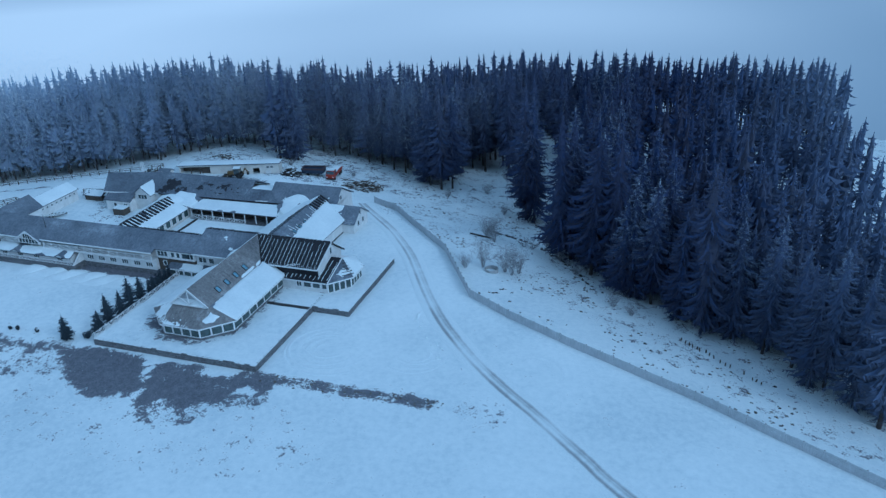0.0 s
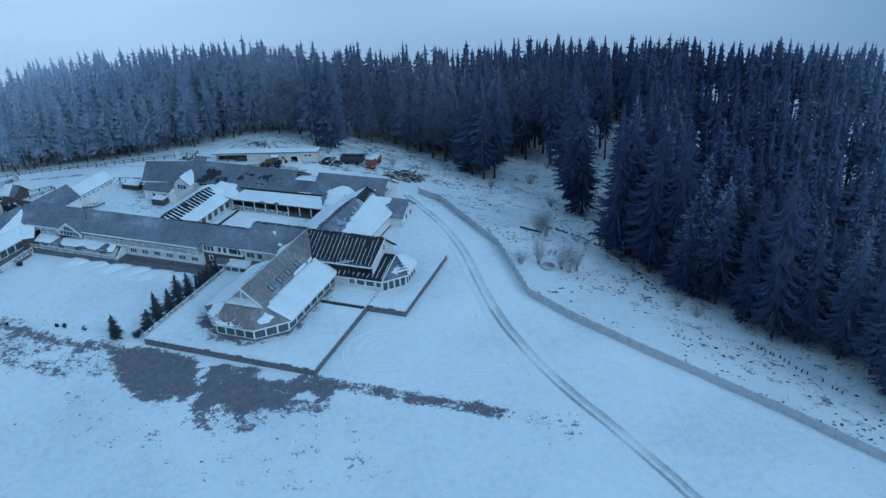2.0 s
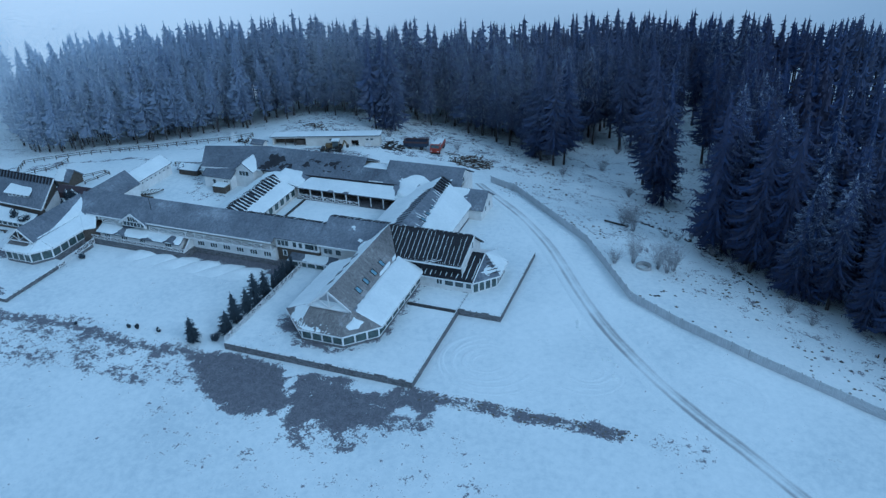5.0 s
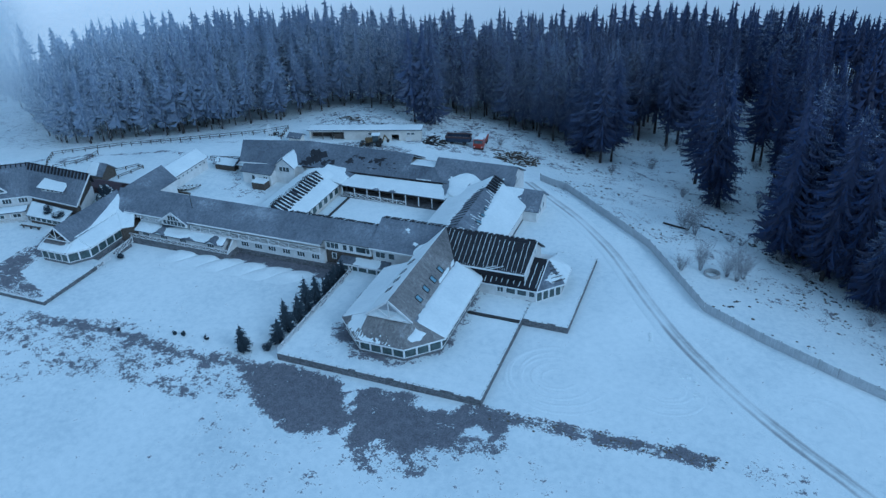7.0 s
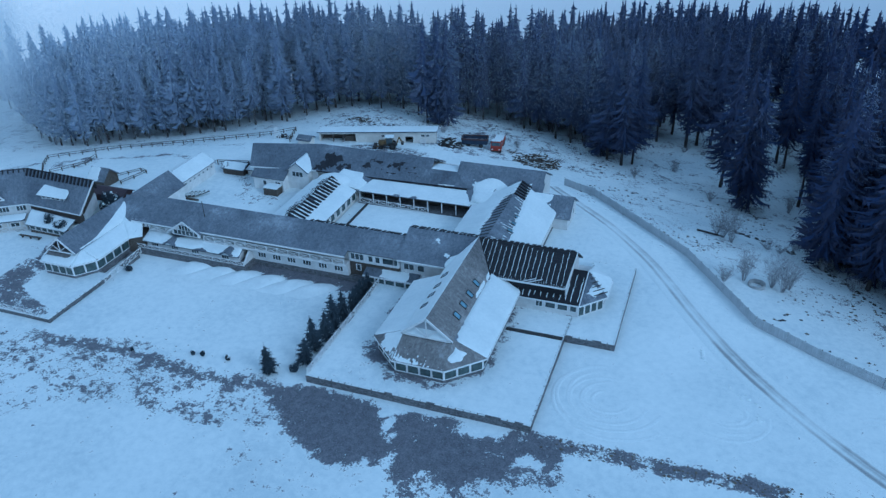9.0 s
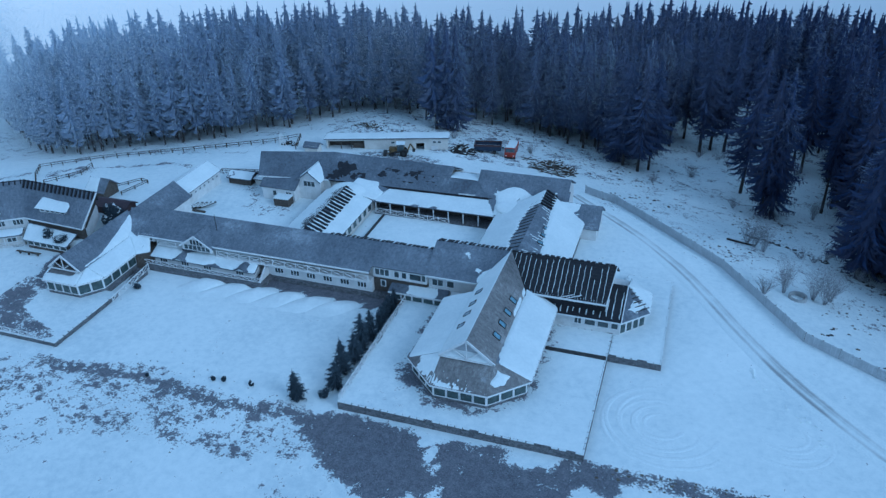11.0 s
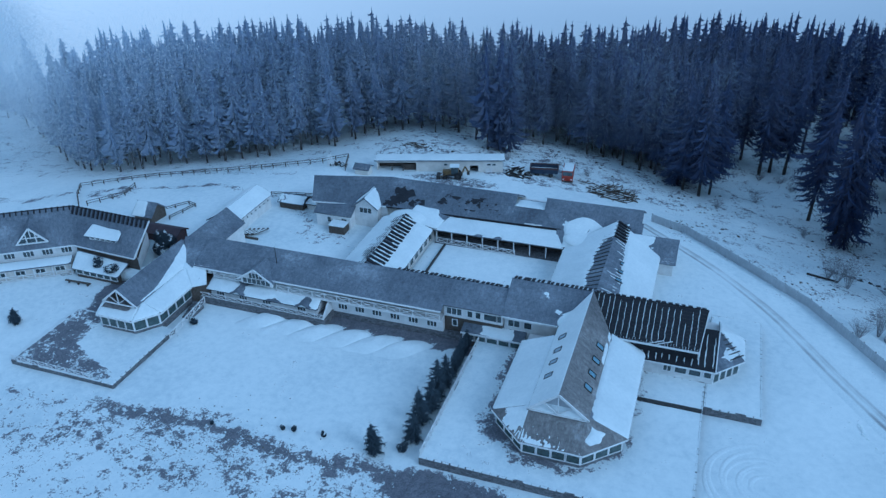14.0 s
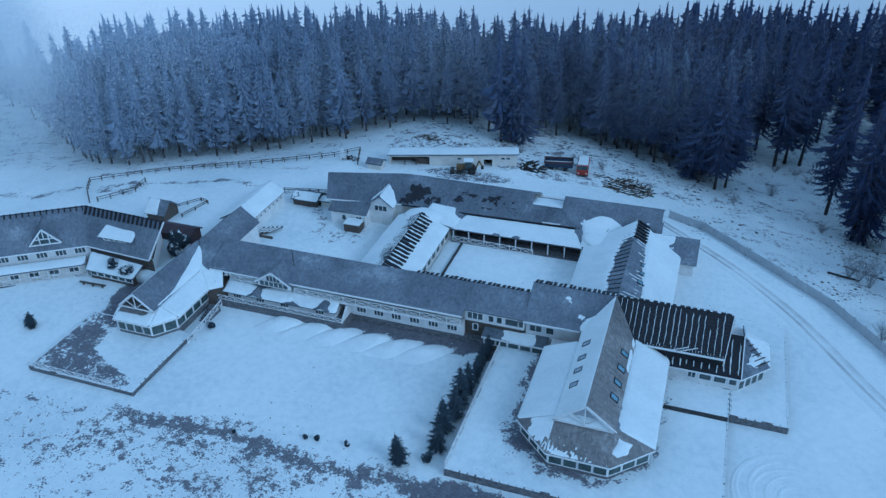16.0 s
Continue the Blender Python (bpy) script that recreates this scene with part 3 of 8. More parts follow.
def bareness(x, y):
    """How thin the snow lies: 0 whole, 1 worn through. Some shade is painted in too."""
    b = 0.10
    wob = 2.2 * noise.noise((x * 0.11, y * 0.11, 3.0))
    if -30 < x < 32 and y < -26:
        q = (x + 0.25 * wob, y + wob * 0.25)
        b = max(b, 0.92 * rise(-1.3, 1.1, max(inside(BED_WEST, *q), inside(BED_EAST, *q), inside(BED_TOP, *q))))
        b = max(b, 0.55 * rise(-1.6, 1.4, inside(BED_FRINGE, *q)))
        b -= 0.9 * (1 - rise(0.15, 0.8, near_line(SLIT, x, y)))
    if 14 < x < 46:
        worn = 0.72 + 0.3 * noise.noise((x * 0.35, 2.0, 5.0))
        b = max(b, worn * max(0.0, 1 - (abs(y + 31.0 - 0.03 * (x - 16) + wob * 0.4) / 2.1) ** 2))
    b = max(b, min(0.47, 1.2 * blob(x, y + wob, -38, -36, 30, 8)))
    if -64 < x < -13:
        b = max(b, 0.72 * max(0.0, 1 - ((y + 32.4 + 0.5 * wob) / 2.1) ** 2) * rise(-64, -56, x))
    b = max(b, min(0.36, 0.9 * blob(x, y, -66, -42, 26, 10)))
    b = max(b, 1.2 * blob(x + 0.25 * (y + 12), y, -74.4, -11.0, 3.6, 9.0))
    b = max(b, min(0.27, 0.8 * blob(x, y, 8, -44, 30, 12)), min(0.33, 0.9 * blob(x, y, 52.5, -30, 5, 5)))
    if -45 < x < -12:
        lobe = -9.4 + 1.8 * abs(math.sin(math.pi * (x + 0.45 * y) / 4.7)) ** 0.8 + 0.5 * noise.noise((x * 0.3, 1, 1))
        b = max(b, 0.95 * rise(lobe - 0.2, lobe + 0.5, y) * (1 - rise(-5, -4, y)) * rise(-45, -41, x))
    if x < -50 and 18 < y < 54:
        for way, half, worn in MUD_AND_SHADOW:
            b = max(b, worn * max(0.0, 1 - (near_line(way, x, y) / (half * 1.6)) ** 2))
    side = 0.55 * (x - 30.7) + 0.84 * (y - 22.5)
    if side > 1 and y < 90 and x > 5:
        b = max(b, 0.34)
    # bare specks below the forest, raised to darken the snow as its shade
    if y > 62 or (y > 40 and x < -70):
        b = max(b, 0.34)
    if y > 58 and -60 < x < 10:
        b = max(b, 0.42)
    b = max(b, min(0.62, 1.4 * blob(x, y, -37, 48.5, 12, 3.5)), min(0.42, 1.5 * blob(x, y, -108, 27, 8, 4)))
    b = max(b, min(0.46, 1.4 * blob(x + 0.6 * y, y, -43.6, 21.5, 1.6, 5)), min(0.46, 1.2 * blob(x, y, -22, 56, 14, 4)), min(0.4, 1.2 * blob(x, y, -51, 16.5, 6, 3)))
    return b


def spaced(lo, hi, step, far):
    """Coordinates, close-set between lo and hi and ever wider out to far on either side."""
    c = list(np.arange(lo, hi + 0.01, step))
    s, v, w = step, hi, lo
    out, low = [], []
    while v < far:
        s *= 1.22
        v += s
        w -= s
        out.append(v)
        low.append(w)
    return low[::-1] + c + out


def sheet(name, xs, ys, height, label, category="ground", mat=None, bare=bareness, kind="structure"):
    verts, val = [], []
    for y in ys:
        for x in xs:
            verts.append((x, y, height(x, y)))
            val.append(bare(x, y))
    w = len(xs)
    faces = [(j * w + i, j * w + i + 1, (j + 1) * w + i + 1, (j + 1) * w + i) for j in range(len(ys) - 1) for i in range(w - 1)]
    me = bpy.data.meshes.new(name)
    me.from_pydata(verts, [], faces)
    a = me.attributes.new("bare", "FLOAT", "POINT")
    a.data.foreach_set("value", val)
    me.materials.append(mat or GROUND)
    me.polygons.foreach_set("use_smooth", [True] * len(faces))
    return tagged(new(name, me), label, category, kind=kind)


def ground_height(x, y):
    z = land(x, y)
    z += 0.10 * noise.noise((x * 0.12, y * 0.12, 0)) + 0.05 * noise.noise((x * 0.5, y * 0.5, 5))
    side = 0.55 * (x - 30.7) + 0.84 * (y - 22.5)
    if side > 2:
        z += 0.35 * noise.noise((x * 0.2, y * 0.2, 9)) * min(1, side / 12)
    d = math.hypot(x, y)
    if d > 240:
        z -= (d - 240) * 0.16
    return z


sheet("ground", spaced(-125, 125, 1.15, 3200), spaced(-62, 110, 1.15, 3200), ground_height,
      "snow-covered hilltop meadow with patches of dead grass and bare soil")


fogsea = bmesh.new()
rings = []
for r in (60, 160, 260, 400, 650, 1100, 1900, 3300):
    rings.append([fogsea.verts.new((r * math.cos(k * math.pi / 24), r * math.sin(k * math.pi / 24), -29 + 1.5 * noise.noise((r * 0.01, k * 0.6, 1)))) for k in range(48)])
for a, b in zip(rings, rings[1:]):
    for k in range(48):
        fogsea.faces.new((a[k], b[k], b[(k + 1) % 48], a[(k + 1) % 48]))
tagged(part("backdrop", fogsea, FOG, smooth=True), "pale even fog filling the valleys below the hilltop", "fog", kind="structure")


def ribbon(name, way, half, height, rut, label, category, mat, kind="structure", lift=0.11, step=0.8):
    """A strip that follows the polyline way over the land. height(s) and rut(s) give its section at s from -1 to 1."""
    pts = [Vector((*p, 0)) for p in way]
    line = []
    for i in range(len(pts) - 1):
        p0, p1, p2, p3 = pts[max(0, i - 1)], pts[i], pts[i + 1], pts[min(len(pts) - 1, i + 2)]
        n = max(2, int((p2 - p1).length / step))
        for k in range(n):
            t = k / n
            line.append(0.5 * (2 * p1 + (p2 - p0) * t + (2 * p0 - 5 * p1 + 4 * p2 - p3) * t * t + (3 * p1 - p0 - 3 * p2 + p3) * t ** 3))
    line.append(pts[-1])
    verts, val, faces, m = [], [], [], 21
    for i, q in enumerate(line):
        d = (line[min(i + 1, len(line) - 1)] - line[max(i - 1, 0)]).normalized()
        s = Vector((d.y, -d.x, 0))
        for k in range(m):
            u = -1 + 2 * k / (m - 1)
            p = q + s * u * half
            verts.append((p.x, p.y, ground_height(p.x, p.y) + lift + height(u) + 0.012 * noise.noise((p.x * 0.9, p.y * 0.9, 2))))
            val.append(rut(u))
    for i in range(len(line) - 1):
        for k in range(m - 1):
            a = i * m + k
            faces.append((a, a + 1, a + m + 1, a + m))
    me = bpy.data.meshes.new(name)
    me.from_pydata(verts, [], faces)
    me.attributes.new("rut", "FLOAT", "POINT").data.foreach_set("value", val)
    me.materials.append(mat)
    me.polygons.foreach_set("use_smooth", [True] * len(faces))
    return tagged(new(name, me), label, category, kind=kind)


def two_ruts(u):
    return max(0, 1 - (abs(abs(u) - 0.31) / 0.15) ** 2)


def wheel_lines(u):
    """Dirt across the track: two main ruts, a fainter line between them and dust over all."""
    return 0.85 * two_ruts(u) * (1.0 if u < 0 else 0.72) + 0.4 * max(0, 1 - (abs(u - 0.08) / 0.1) ** 2) + 0.26 * max(0, 1 - (u / 0.7) ** 2)


ribbon("road", [(97, -59), (73.6, -40.6), (68.2, -35.8), (60.4, -28.8), (54.4, -23.8), (48.2, -18.0), (42.0, -11.0), (37.6, -5.2), (33.2, 1.6), (28.7, 9.2), (24.1, 16.6), (16.8, 26.2), (11.0, 32.3), (5.5, 38.0), (2.5, 41.5)], 2.2,
       lambda u: 0.03 * (1 - u * u) - 0.05 * two_ruts(u) - 0.16 * abs(u) ** 8, wheel_lines,
       "snow-packed farm track with two dirty wheel ruts", "road", TRACK)


def tyre_rings(x0, y0, count, first, seed, lo, hi, high):
    """Loops left in the snow by a turning car."""
    verts, val, faces, m = [], [], [], 7
    rnd = random.Random(seed)
    for k in range(count):
        r = first + 0.95 * k
        cx, cy = x0 + rnd.uniform(-0.5, 0.5), y0 + rnd.uniform(-0.5, 0.5)
        a0, a1 = rnd.uniform(lo, lo + 1.0), rnd.uniform(hi - 2.2, hi)
        n = int(r * (a1 - a0) / 0.35)
        base = len(verts)
        for i in range(n + 1):
            a = a0 + (a1 - a0) * i / n
            end = min(1, 4 * min(i, n - i) / n)
            for j in range(m):
                u = -1 + 2 * j / (m - 1)
                q = r + u * 0.32
                x, y = cx + q * math.cos(a), cy + 0.9 * q * math.sin(a)
                verts.append((x, y, ground_height(x, y) + 0.015 + high * end * (1 - u * u) - 0.03 * (abs(u) > 0.9)))
                val.append(0.2 * end * max(0, 1 - abs(u - 0.4) / 0.4))
        for i in range(n):
            for j in range(m - 1):
                a = base + i * m + j
                faces.append((a, a + 1, a + m + 1, a + m))
    me = bpy.data.meshes.new("tyre_tracks")
    me.from_pydata(verts, [], faces)
    me.attributes.new("rut", "FLOAT", "POINT").data.foreach_set("value", val)
    me.materials.append(TRACK)
    me.polygons.foreach_set("use_smooth", [True] * len(faces))
    tagged(new("tyre_tracks", me), "curved ridges of snow left by turning tyres", "tracks", kind="stuff")


tyre_rings(24.5, -20.5, 7, 2.0, 4, 1.2, 6.4, 0.034)
tyre_rings(38.4, -18.6, 4, 2.4, 5, 3.6, 7.4, 0.026)
tyre_rings(57.0, -19.0, 3, 3.4, 6, -0.6, 2.6, 0.024)


# ---- terraces ----
def terrace(name, poly, top, label, dark=lambda x, y: 0.08, cop=0.22):
    """A raised terrace: stone wall, coping and a snowy top."""
    bm = bmesh.new()
    prism(bm, poly, -1.6, top - 0.04)
    t = tagged(part(name, bm, STONE), label, "terrace", kind="structure")
    xs, ys = [p[0] for p in poly], [p[1] for p in poly]
    s = sheet("terrace_snow", list(np.linspace(min(xs) + cop, max(xs) - cop, 40)), list(np.linspace(min(ys) + cop, max(ys) - cop, 40)),
              lambda x, y: top + 0.05 + 0.05 * noise.noise((x * 0.4, y * 0.4, top)), "snow on the terrace with some bare grass", "", bare=dark, kind="")
    s.parent = t
    rn = random.Random(len(name))
    for a, b in zip(poly, poly[1:] + poly[:1]):
        a, b = Vector((*a, 0)), Vector((*b, 0))
        n = max(1, int((b - a).length / 0.95))
        d = (b - a) / n
        inward = Vector((-d.y, d.x, 0)).normalized()
        for k in range(n):
            bm = bmesh.new()
            p, q = a + d * (k + rn.uniform(0.0, 0.12)) + inward * cop / 2, a + d * (k + rn.uniform(0.82, 1.0)) + inward * cop / 2
            up = Vector((0, 0, top + 0.02 + rn.uniform(-0.02, 0.02)))
            beam(bm, p + up, q + up, cop * rn.uniform(0.75, 1.05), 0.1)
            part("coping_stone", bm, STONE if rn.random() < 0.08 else SNOW, t)
    return t


BAY = [(-8.0, -5.0), (-8.0, -21.8), (-3.6, -26.0), (3.9, -26.0), (8.3, -21.8), (8.3, -5.0)]


def front_dark(x, y):
    """Snow melts back along the foot of the walls, most of all on the west side."""
    d = -inside(BAY, x, y)
    w = 0.6 * noise.noise((x * 0.4, y * 0.4, 6))
    return max(0.06, (0.70 if x < 2 else 0.45) * (1 - rise(0.3, 3.6 if x < -2 else 2.4 if x < 4 else 1.2, d + 1.4 * w)))


terrace("terrace_front", rect(-14.6, -29.8, 16.3, -5.6), 1.3, "raised front terrace with dark stone retaining wall under snow", front_dark)
terrace("terrace_east", rect(16.35, -10.6, 23.3, 10.8), 1.25, "raised side terrace with a low stone wall under snow")
def west_dark(x, y):
    w = 0.8 * noise.noise((x * 0.5, y * 0.5, 8))
    edge = float(np.interp(y, (-29.0, -27.5, -26.0, -24.0, -17.0), (-60.0, -60.6, -65.0, -69.5, -70.8)))
    return max(0.08, 0.66 * (1 - rise(-1.4, 1.4, x + w - edge)))


terrace("terrace_west", rect(-76.2, -30.0, -58.6, -16.5), 0.9, "raised terrace with thin snow over dark grass",
        west_dark)


def streaks(parent, pts, n, seed, width=0.15, lo=0.0, hi=1.0, gaps=0.3):
    """Thin tongues of snow lying down a roof slope between its battens."""
    rnd = random.Random(seed)
    p = [Vector(q) for q in pts]
    nrm = (p[1] - p[0]).cross(p[3] - p[0]).normalized()
    if nrm.z < 0:
        nrm = -nrm
    for k in range(n):
        bm = bmesh.new()
        u0 = (k + 0.5 + rnd.uniform(-0.12, 0.12)) / n
        a, b = lo + rnd.random() * gaps * 0.4, hi - rnd.random() * gaps
        if rnd.random() < 0.15:
            b = a + (b - a) * rnd.uniform(0.4, 0.7)
        prev = None
        m = 14
        for i in range(m + 1):
            v = a + (b - a) * i / m
            u = u0 + rnd.uniform(-0.03, 0.03) / n * 2
            w = width * rnd.uniform(0.5, 1.15) * (0.3 if i in (0, m) else 1)
            c = p[0].lerp(p[1], u).lerp(p[3].lerp(p[2], u), v)
            along = (p[1] - p[0]).normalized()
            row = [bm.verts.new(c - along * w / 2 - nrm * 0.02), bm.verts.new(c + nrm * 0.06), bm.verts.new(c + along * w / 2 - nrm * 0.02)]
            if prev:
                bm.faces.new((prev[0], row[0], row[1], prev[1]))
                bm.faces.new((prev[1], row[1], row[2], prev[2]))
            prev = row
        part("snow_streak", bm, SNOW, parent, smooth=True)


def battens(parent, pts, n, mat, across=False, size=0.1, lo=0.0, hi=1.0):
    """Roof battens, each a timber of its own, up the slope or along it."""
    p = [Vector(q) for q in pts]
    nrm = (p[1] - p[0]).cross(p[3] - p[0]).normalized()
    if nrm.z < 0:
        nrm = -nrm
    for k in range(n):
        s = (k + 0.5) / n
        if across:
            s = lo + (hi - lo) * s
            a, b = p[0].lerp(p[3], s), p[1].lerp(p[2], s)
        else:
            q0, q1 = p[0].lerp(p[1], s), p[3].lerp(p[2], s)
            a, b = q0.lerp(q1, lo), q0.lerp(q1, hi)
        bm = bmesh.new()
        beam(bm, a + nrm * size / 2, b + nrm * size / 2, size, size, nrm)
        part("batten", bm, mat, parent)


def ridge_stubs(parent, x0, x1, y, z, n, reach, seed):
    """Dark broken batten ends that stick out over a ridge, with snow lying between them."""
    rn = random.Random(seed)
    pitch = (x1 - x0) / n
    for k in range(n):
        x = x0 + pitch * (k + 0.5) + rn.uniform(-0.1, 0.1)
        ln = reach * rn.uniform(0.75, 1.15)
        bm = bmesh.new()
        beam(bm, (x, y - 0.1, z + 0.04), (x + rn.uniform(-0.08, 0.08), y + ln, z - 0.3 * ln), pitch * rn.uniform(0.5, 0.72), 0.12)
        part("batten", bm, BLACK, parent)
    bm = bmesh.new()
    m = n * 4
    prev = None
    for k in range(m + 1):
        x = x0 + (x1 - x0) * k / m
        q = reach * 0.9 + 0.16 * noise.noise((x * 1.7, seed, 2))
        row = [bm.verts.new((x, y + 0.02, z - 0.03)), bm.verts.new((x, y + q * 0.5, z - 0.02 - 0.15 * q)), bm.verts.new((x, y + q, z - 0.34 * q - 0.06))]
        if prev:
            bm.faces.new((prev[0], row[0], row[1], prev[1]))
            bm.faces.new((prev[1], row[1], row[2], prev[2]))
        prev = row
    part("snow_strip", bm, SNOW, parent, smooth=True)


def gutter(parent, a, b, w=0.14, mat=None, name="fascia"):
    bm = bmesh.new()
    beam(bm, a, b, w, 0.24)
    part(name, bm, mat or TRIM, parent)


def gable_truss(parent, a, apex, b, mat=TRIM, w=0.16):
    """White barge boards with struts in a gable, from eave a over the apex to eave b."""
    a, apex, b = Vector(a), Vector(apex), Vector(b)
    for p, q in ((a, apex), (apex, b)):
        bm = bmesh.new()
        beam(bm, p, q, w, 0.28)
        part("barge_board", bm, mat, parent)
    mid = (a + b) / 2
    bm = bmesh.new()
    beam(bm, mid, mid.lerp(apex, 0.97), w * 0.8, up=(1, 0, 0))
    part("king_post", bm, mat, parent)
    for end in (a, b):
        bm = bmesh.new()
        beam(bm, mid.lerp(apex, 0.06), end.lerp(apex, 0.5), w * 0.7)
        part("brace", bm, mat, parent)
    bm = bmesh.new()
    beam(bm, a, b, w, 0.18)
    part("tie_beam", bm, mat, parent)


def pavilion(h, cx, yg, yback, wk, zk, we, ze, bw, bd, floor, glaze, east_back, west_back, low_mat, ww):
    """A wing that ends in a glazed, three-sided bay: steep upper slopes, flat lower slopes and a hipped bay under the gable."""
    zw = ze - 0.25
    poly = [(cx - ww + 0.6, yback), (cx - ww + 0.6, yg), (cx - bw + 0.25, yg - bd + 0.5), (cx + bw - 0.25, yg - bd + 0.5), (cx + we - 0.6, yg), (cx + we - 0.6, yback)]
    wall(h, poly, -1.0, floor + 0.55, STONE, "dark stone plinth", "plinth")
    wall(h, [(x * 0.992 + cx * 0.008, y) for x, y in poly], floor + 0.5, zw, WHITE, "white-painted wall between the windows")
    n = glaze
    for a, b, k in ((poly[1], poly[2], n[0]), (poly[2], poly[3], n[1]), (poly[3], poly[4], n[0]), (poly[4], (poly[4][0], east_back), n[2])):
        glazed_run(h, a, b, floor + 0.62, zw - 0.12, k)
    # lower slopes and the hipped bay
    el = [(cx + we, yg, ze), (cx + we, east_back, ze), (cx + wk - 0.1, min(-4.0, east_back + 4.5), zk - 0.08), (cx + wk - 0.1, yg, zk - 0.08)]
    wl_ = [(cx - ww, west_back, ze), (cx - ww, yg, ze), (cx - wk + 0.1, yg, zk - 0.08), (cx - wk + 0.1, west_back, zk - 0.08)]
    roof(h, el, low_mat)
    roof(h, wl_, low_mat)
    fr = [(cx - bw, yg - bd, ze), (cx + bw, yg - bd, ze), (cx + wk - 0.12, yg, zk - 0.1), (cx - wk + 0.12, yg, zk - 0.1)]
    roof(h, fr, SHINGLE_BROWN, "grey shingled hip over the bay")
    se = [(cx + bw, yg - bd, ze), (cx + we, yg, ze), (cx + wk - 0.12, yg, zk - 0.1)]
    sw = [(cx - ww, yg, ze), (cx - bw, yg - bd, ze), (cx - wk + 0.12, yg, zk - 0.1)]
    roof(h, se, SHINGLE_BROWN)
    roof(h, sw, SHINGLE_BROWN)
    for a, b in (((cx - ww, yg), (cx - bw, yg - bd)), ((cx - bw, yg - bd), (cx + bw, yg - bd)), ((cx + bw, yg - bd), (cx + we, yg))):
        gutter(h, (*a, ze - 0.12), (*b, ze - 0.12), 0.08)
    gutter(h, (cx + we, yg, ze - 0.12), (cx + we, east_back, ze - 0.12), 0.08)
    # steep upper slopes
    yo = yg - 0.75
    return el, wl_, fr, se, sw, yo


# ---- the main lodge: front wing, cross block and annex ----
lodge = thing("lodge", "white timber lodge with grey shingle roofs, glazed bay and stripped roof", "building")
EL, WL, FR, SE, SW, YO = pavilion(lodge, 0.15, -21.8, -5.0, 3.6, 5.85, 8.2, 3.75, 3.7, 4.3, 1.3, (3, 4, 7), -5.0, -7.2, SHINGLE, 8.2)
EU = [(3.75, YO, 5.83), (3.75, -5.6, 5.83), (0.12, 0.3, 8.8), (0.12, YO, 8.8)]
WU = [(-3.45, -4.6, 5.83), (-3.45, YO, 5.83), (0.12, YO, 8.8), (0.12, 0.3, 8.8)]
roof(lodge, EU, SHINGLE_BROWN, "weathered brown-grey shingles laid in upright rows")
roof(lodge, WU, SHINGLE)
snow_on(lodge, EL, lambda u, v: 0.85 - 0.75 * rise(0.75, 1.05, v), 0.2, seed=1)
snow_on(lodge, EU, lambda u, v: 0.75 - 7 * v - 0.9 * (1 - rise(0.2, 0.8, u)), 0.12, seed=2)
snow_on(lodge, WL, lambda u, v: 1.0, 0.18, seed=3, ragged=0.4)
snow_on(lodge, WU, lambda u, v: 0.75 - 0.25 * rise(0.95, 1.0, v) + 0.9 * noise.noise((u * 40 + 5 * v, v * 1.6, 4)) * rise(0.55, 1.0, u - 0.3 * v) - 0.35 * rise(0.8, 1.0, u), 0.08, step=0.16, seed=4, ragged=0.25)
snow_on(lodge, FR, lambda u, v: 0.12 - 0.9 * v - 0.25 * u + 0.35 * noise.noise((u * 30, v * 12, 5)), 0.035, step=0.14, seed=5, ragged=0.9)
snow_on(lodge, [SW[0], SW[1], SW[2], SW[2]], lambda u, v: -0.12 + 0.5 * v + 0.12 * u + 0.3 * noise.noise((u * 22, v * 5, 6)), 0.04, step=0.15, seed=6, ragged=0.8)
snow_on(lodge, [SE[0], SE[1], SE[2], SE[2]], lambda u, v: 0.75 - 3.4 * abs(v - 0.38) - 1.9 * abs(u - 0.38), 0.16, step=0.2, seed=7)
bm = bmesh.new()
v = [bm.verts.new(q) for q in ((-3.3, -22.0, 5.8), (3.55, -22.0, 5.8), (0.12, -22.0, 8.6), (-3.3, -21.8, 5.8), (3.55, -21.8, 5.8), (0.12, -21.8, 8.6))]
for f in ((0, 1, 2), (5, 4, 3), (0, 3, 4, 1), (1, 4, 5, 2), (2, 5, 3, 0)):
    bm.faces.new([v[i] for i in f])
part("gable_wall", bm, GREYWOOD, lodge, "pale weathered boards in the gable")
gable_truss(lodge, (-3.5, YO, 5.76), (0.12, YO, 8.72), (3.8, YO, 5.76))
bm = bmesh.new()
slab(bm, [(-3.2, -22.5, 5.8), (3.4, -22.5, 5.8), (2.2, -22.04, 6.75), (-2.0, -22.04, 6.75)], 0.15)
part("snow_ledge", bm, SNOW, lodge, "snow lying at the foot of the gable")
cdir = Vector((-3.63, 0, 2.97)).normalized()
for y in (-8.9, -11.9, -14.7, -17.4):
    skylight(lodge, (3.2, y - 0.35, 8.82 - 3.08 * 0.818), (0, 1, 0), cdir)
cdir = Vector((3.57, 0, 2.97)).normalized()
for y in (-9.0, -12.0, -14.5, -17.3):
    skylight(lodge, (-2.6, y, 8.84 - 2.72 * 0.832), (0, 1, 0), cdir, FROSTGLASS)

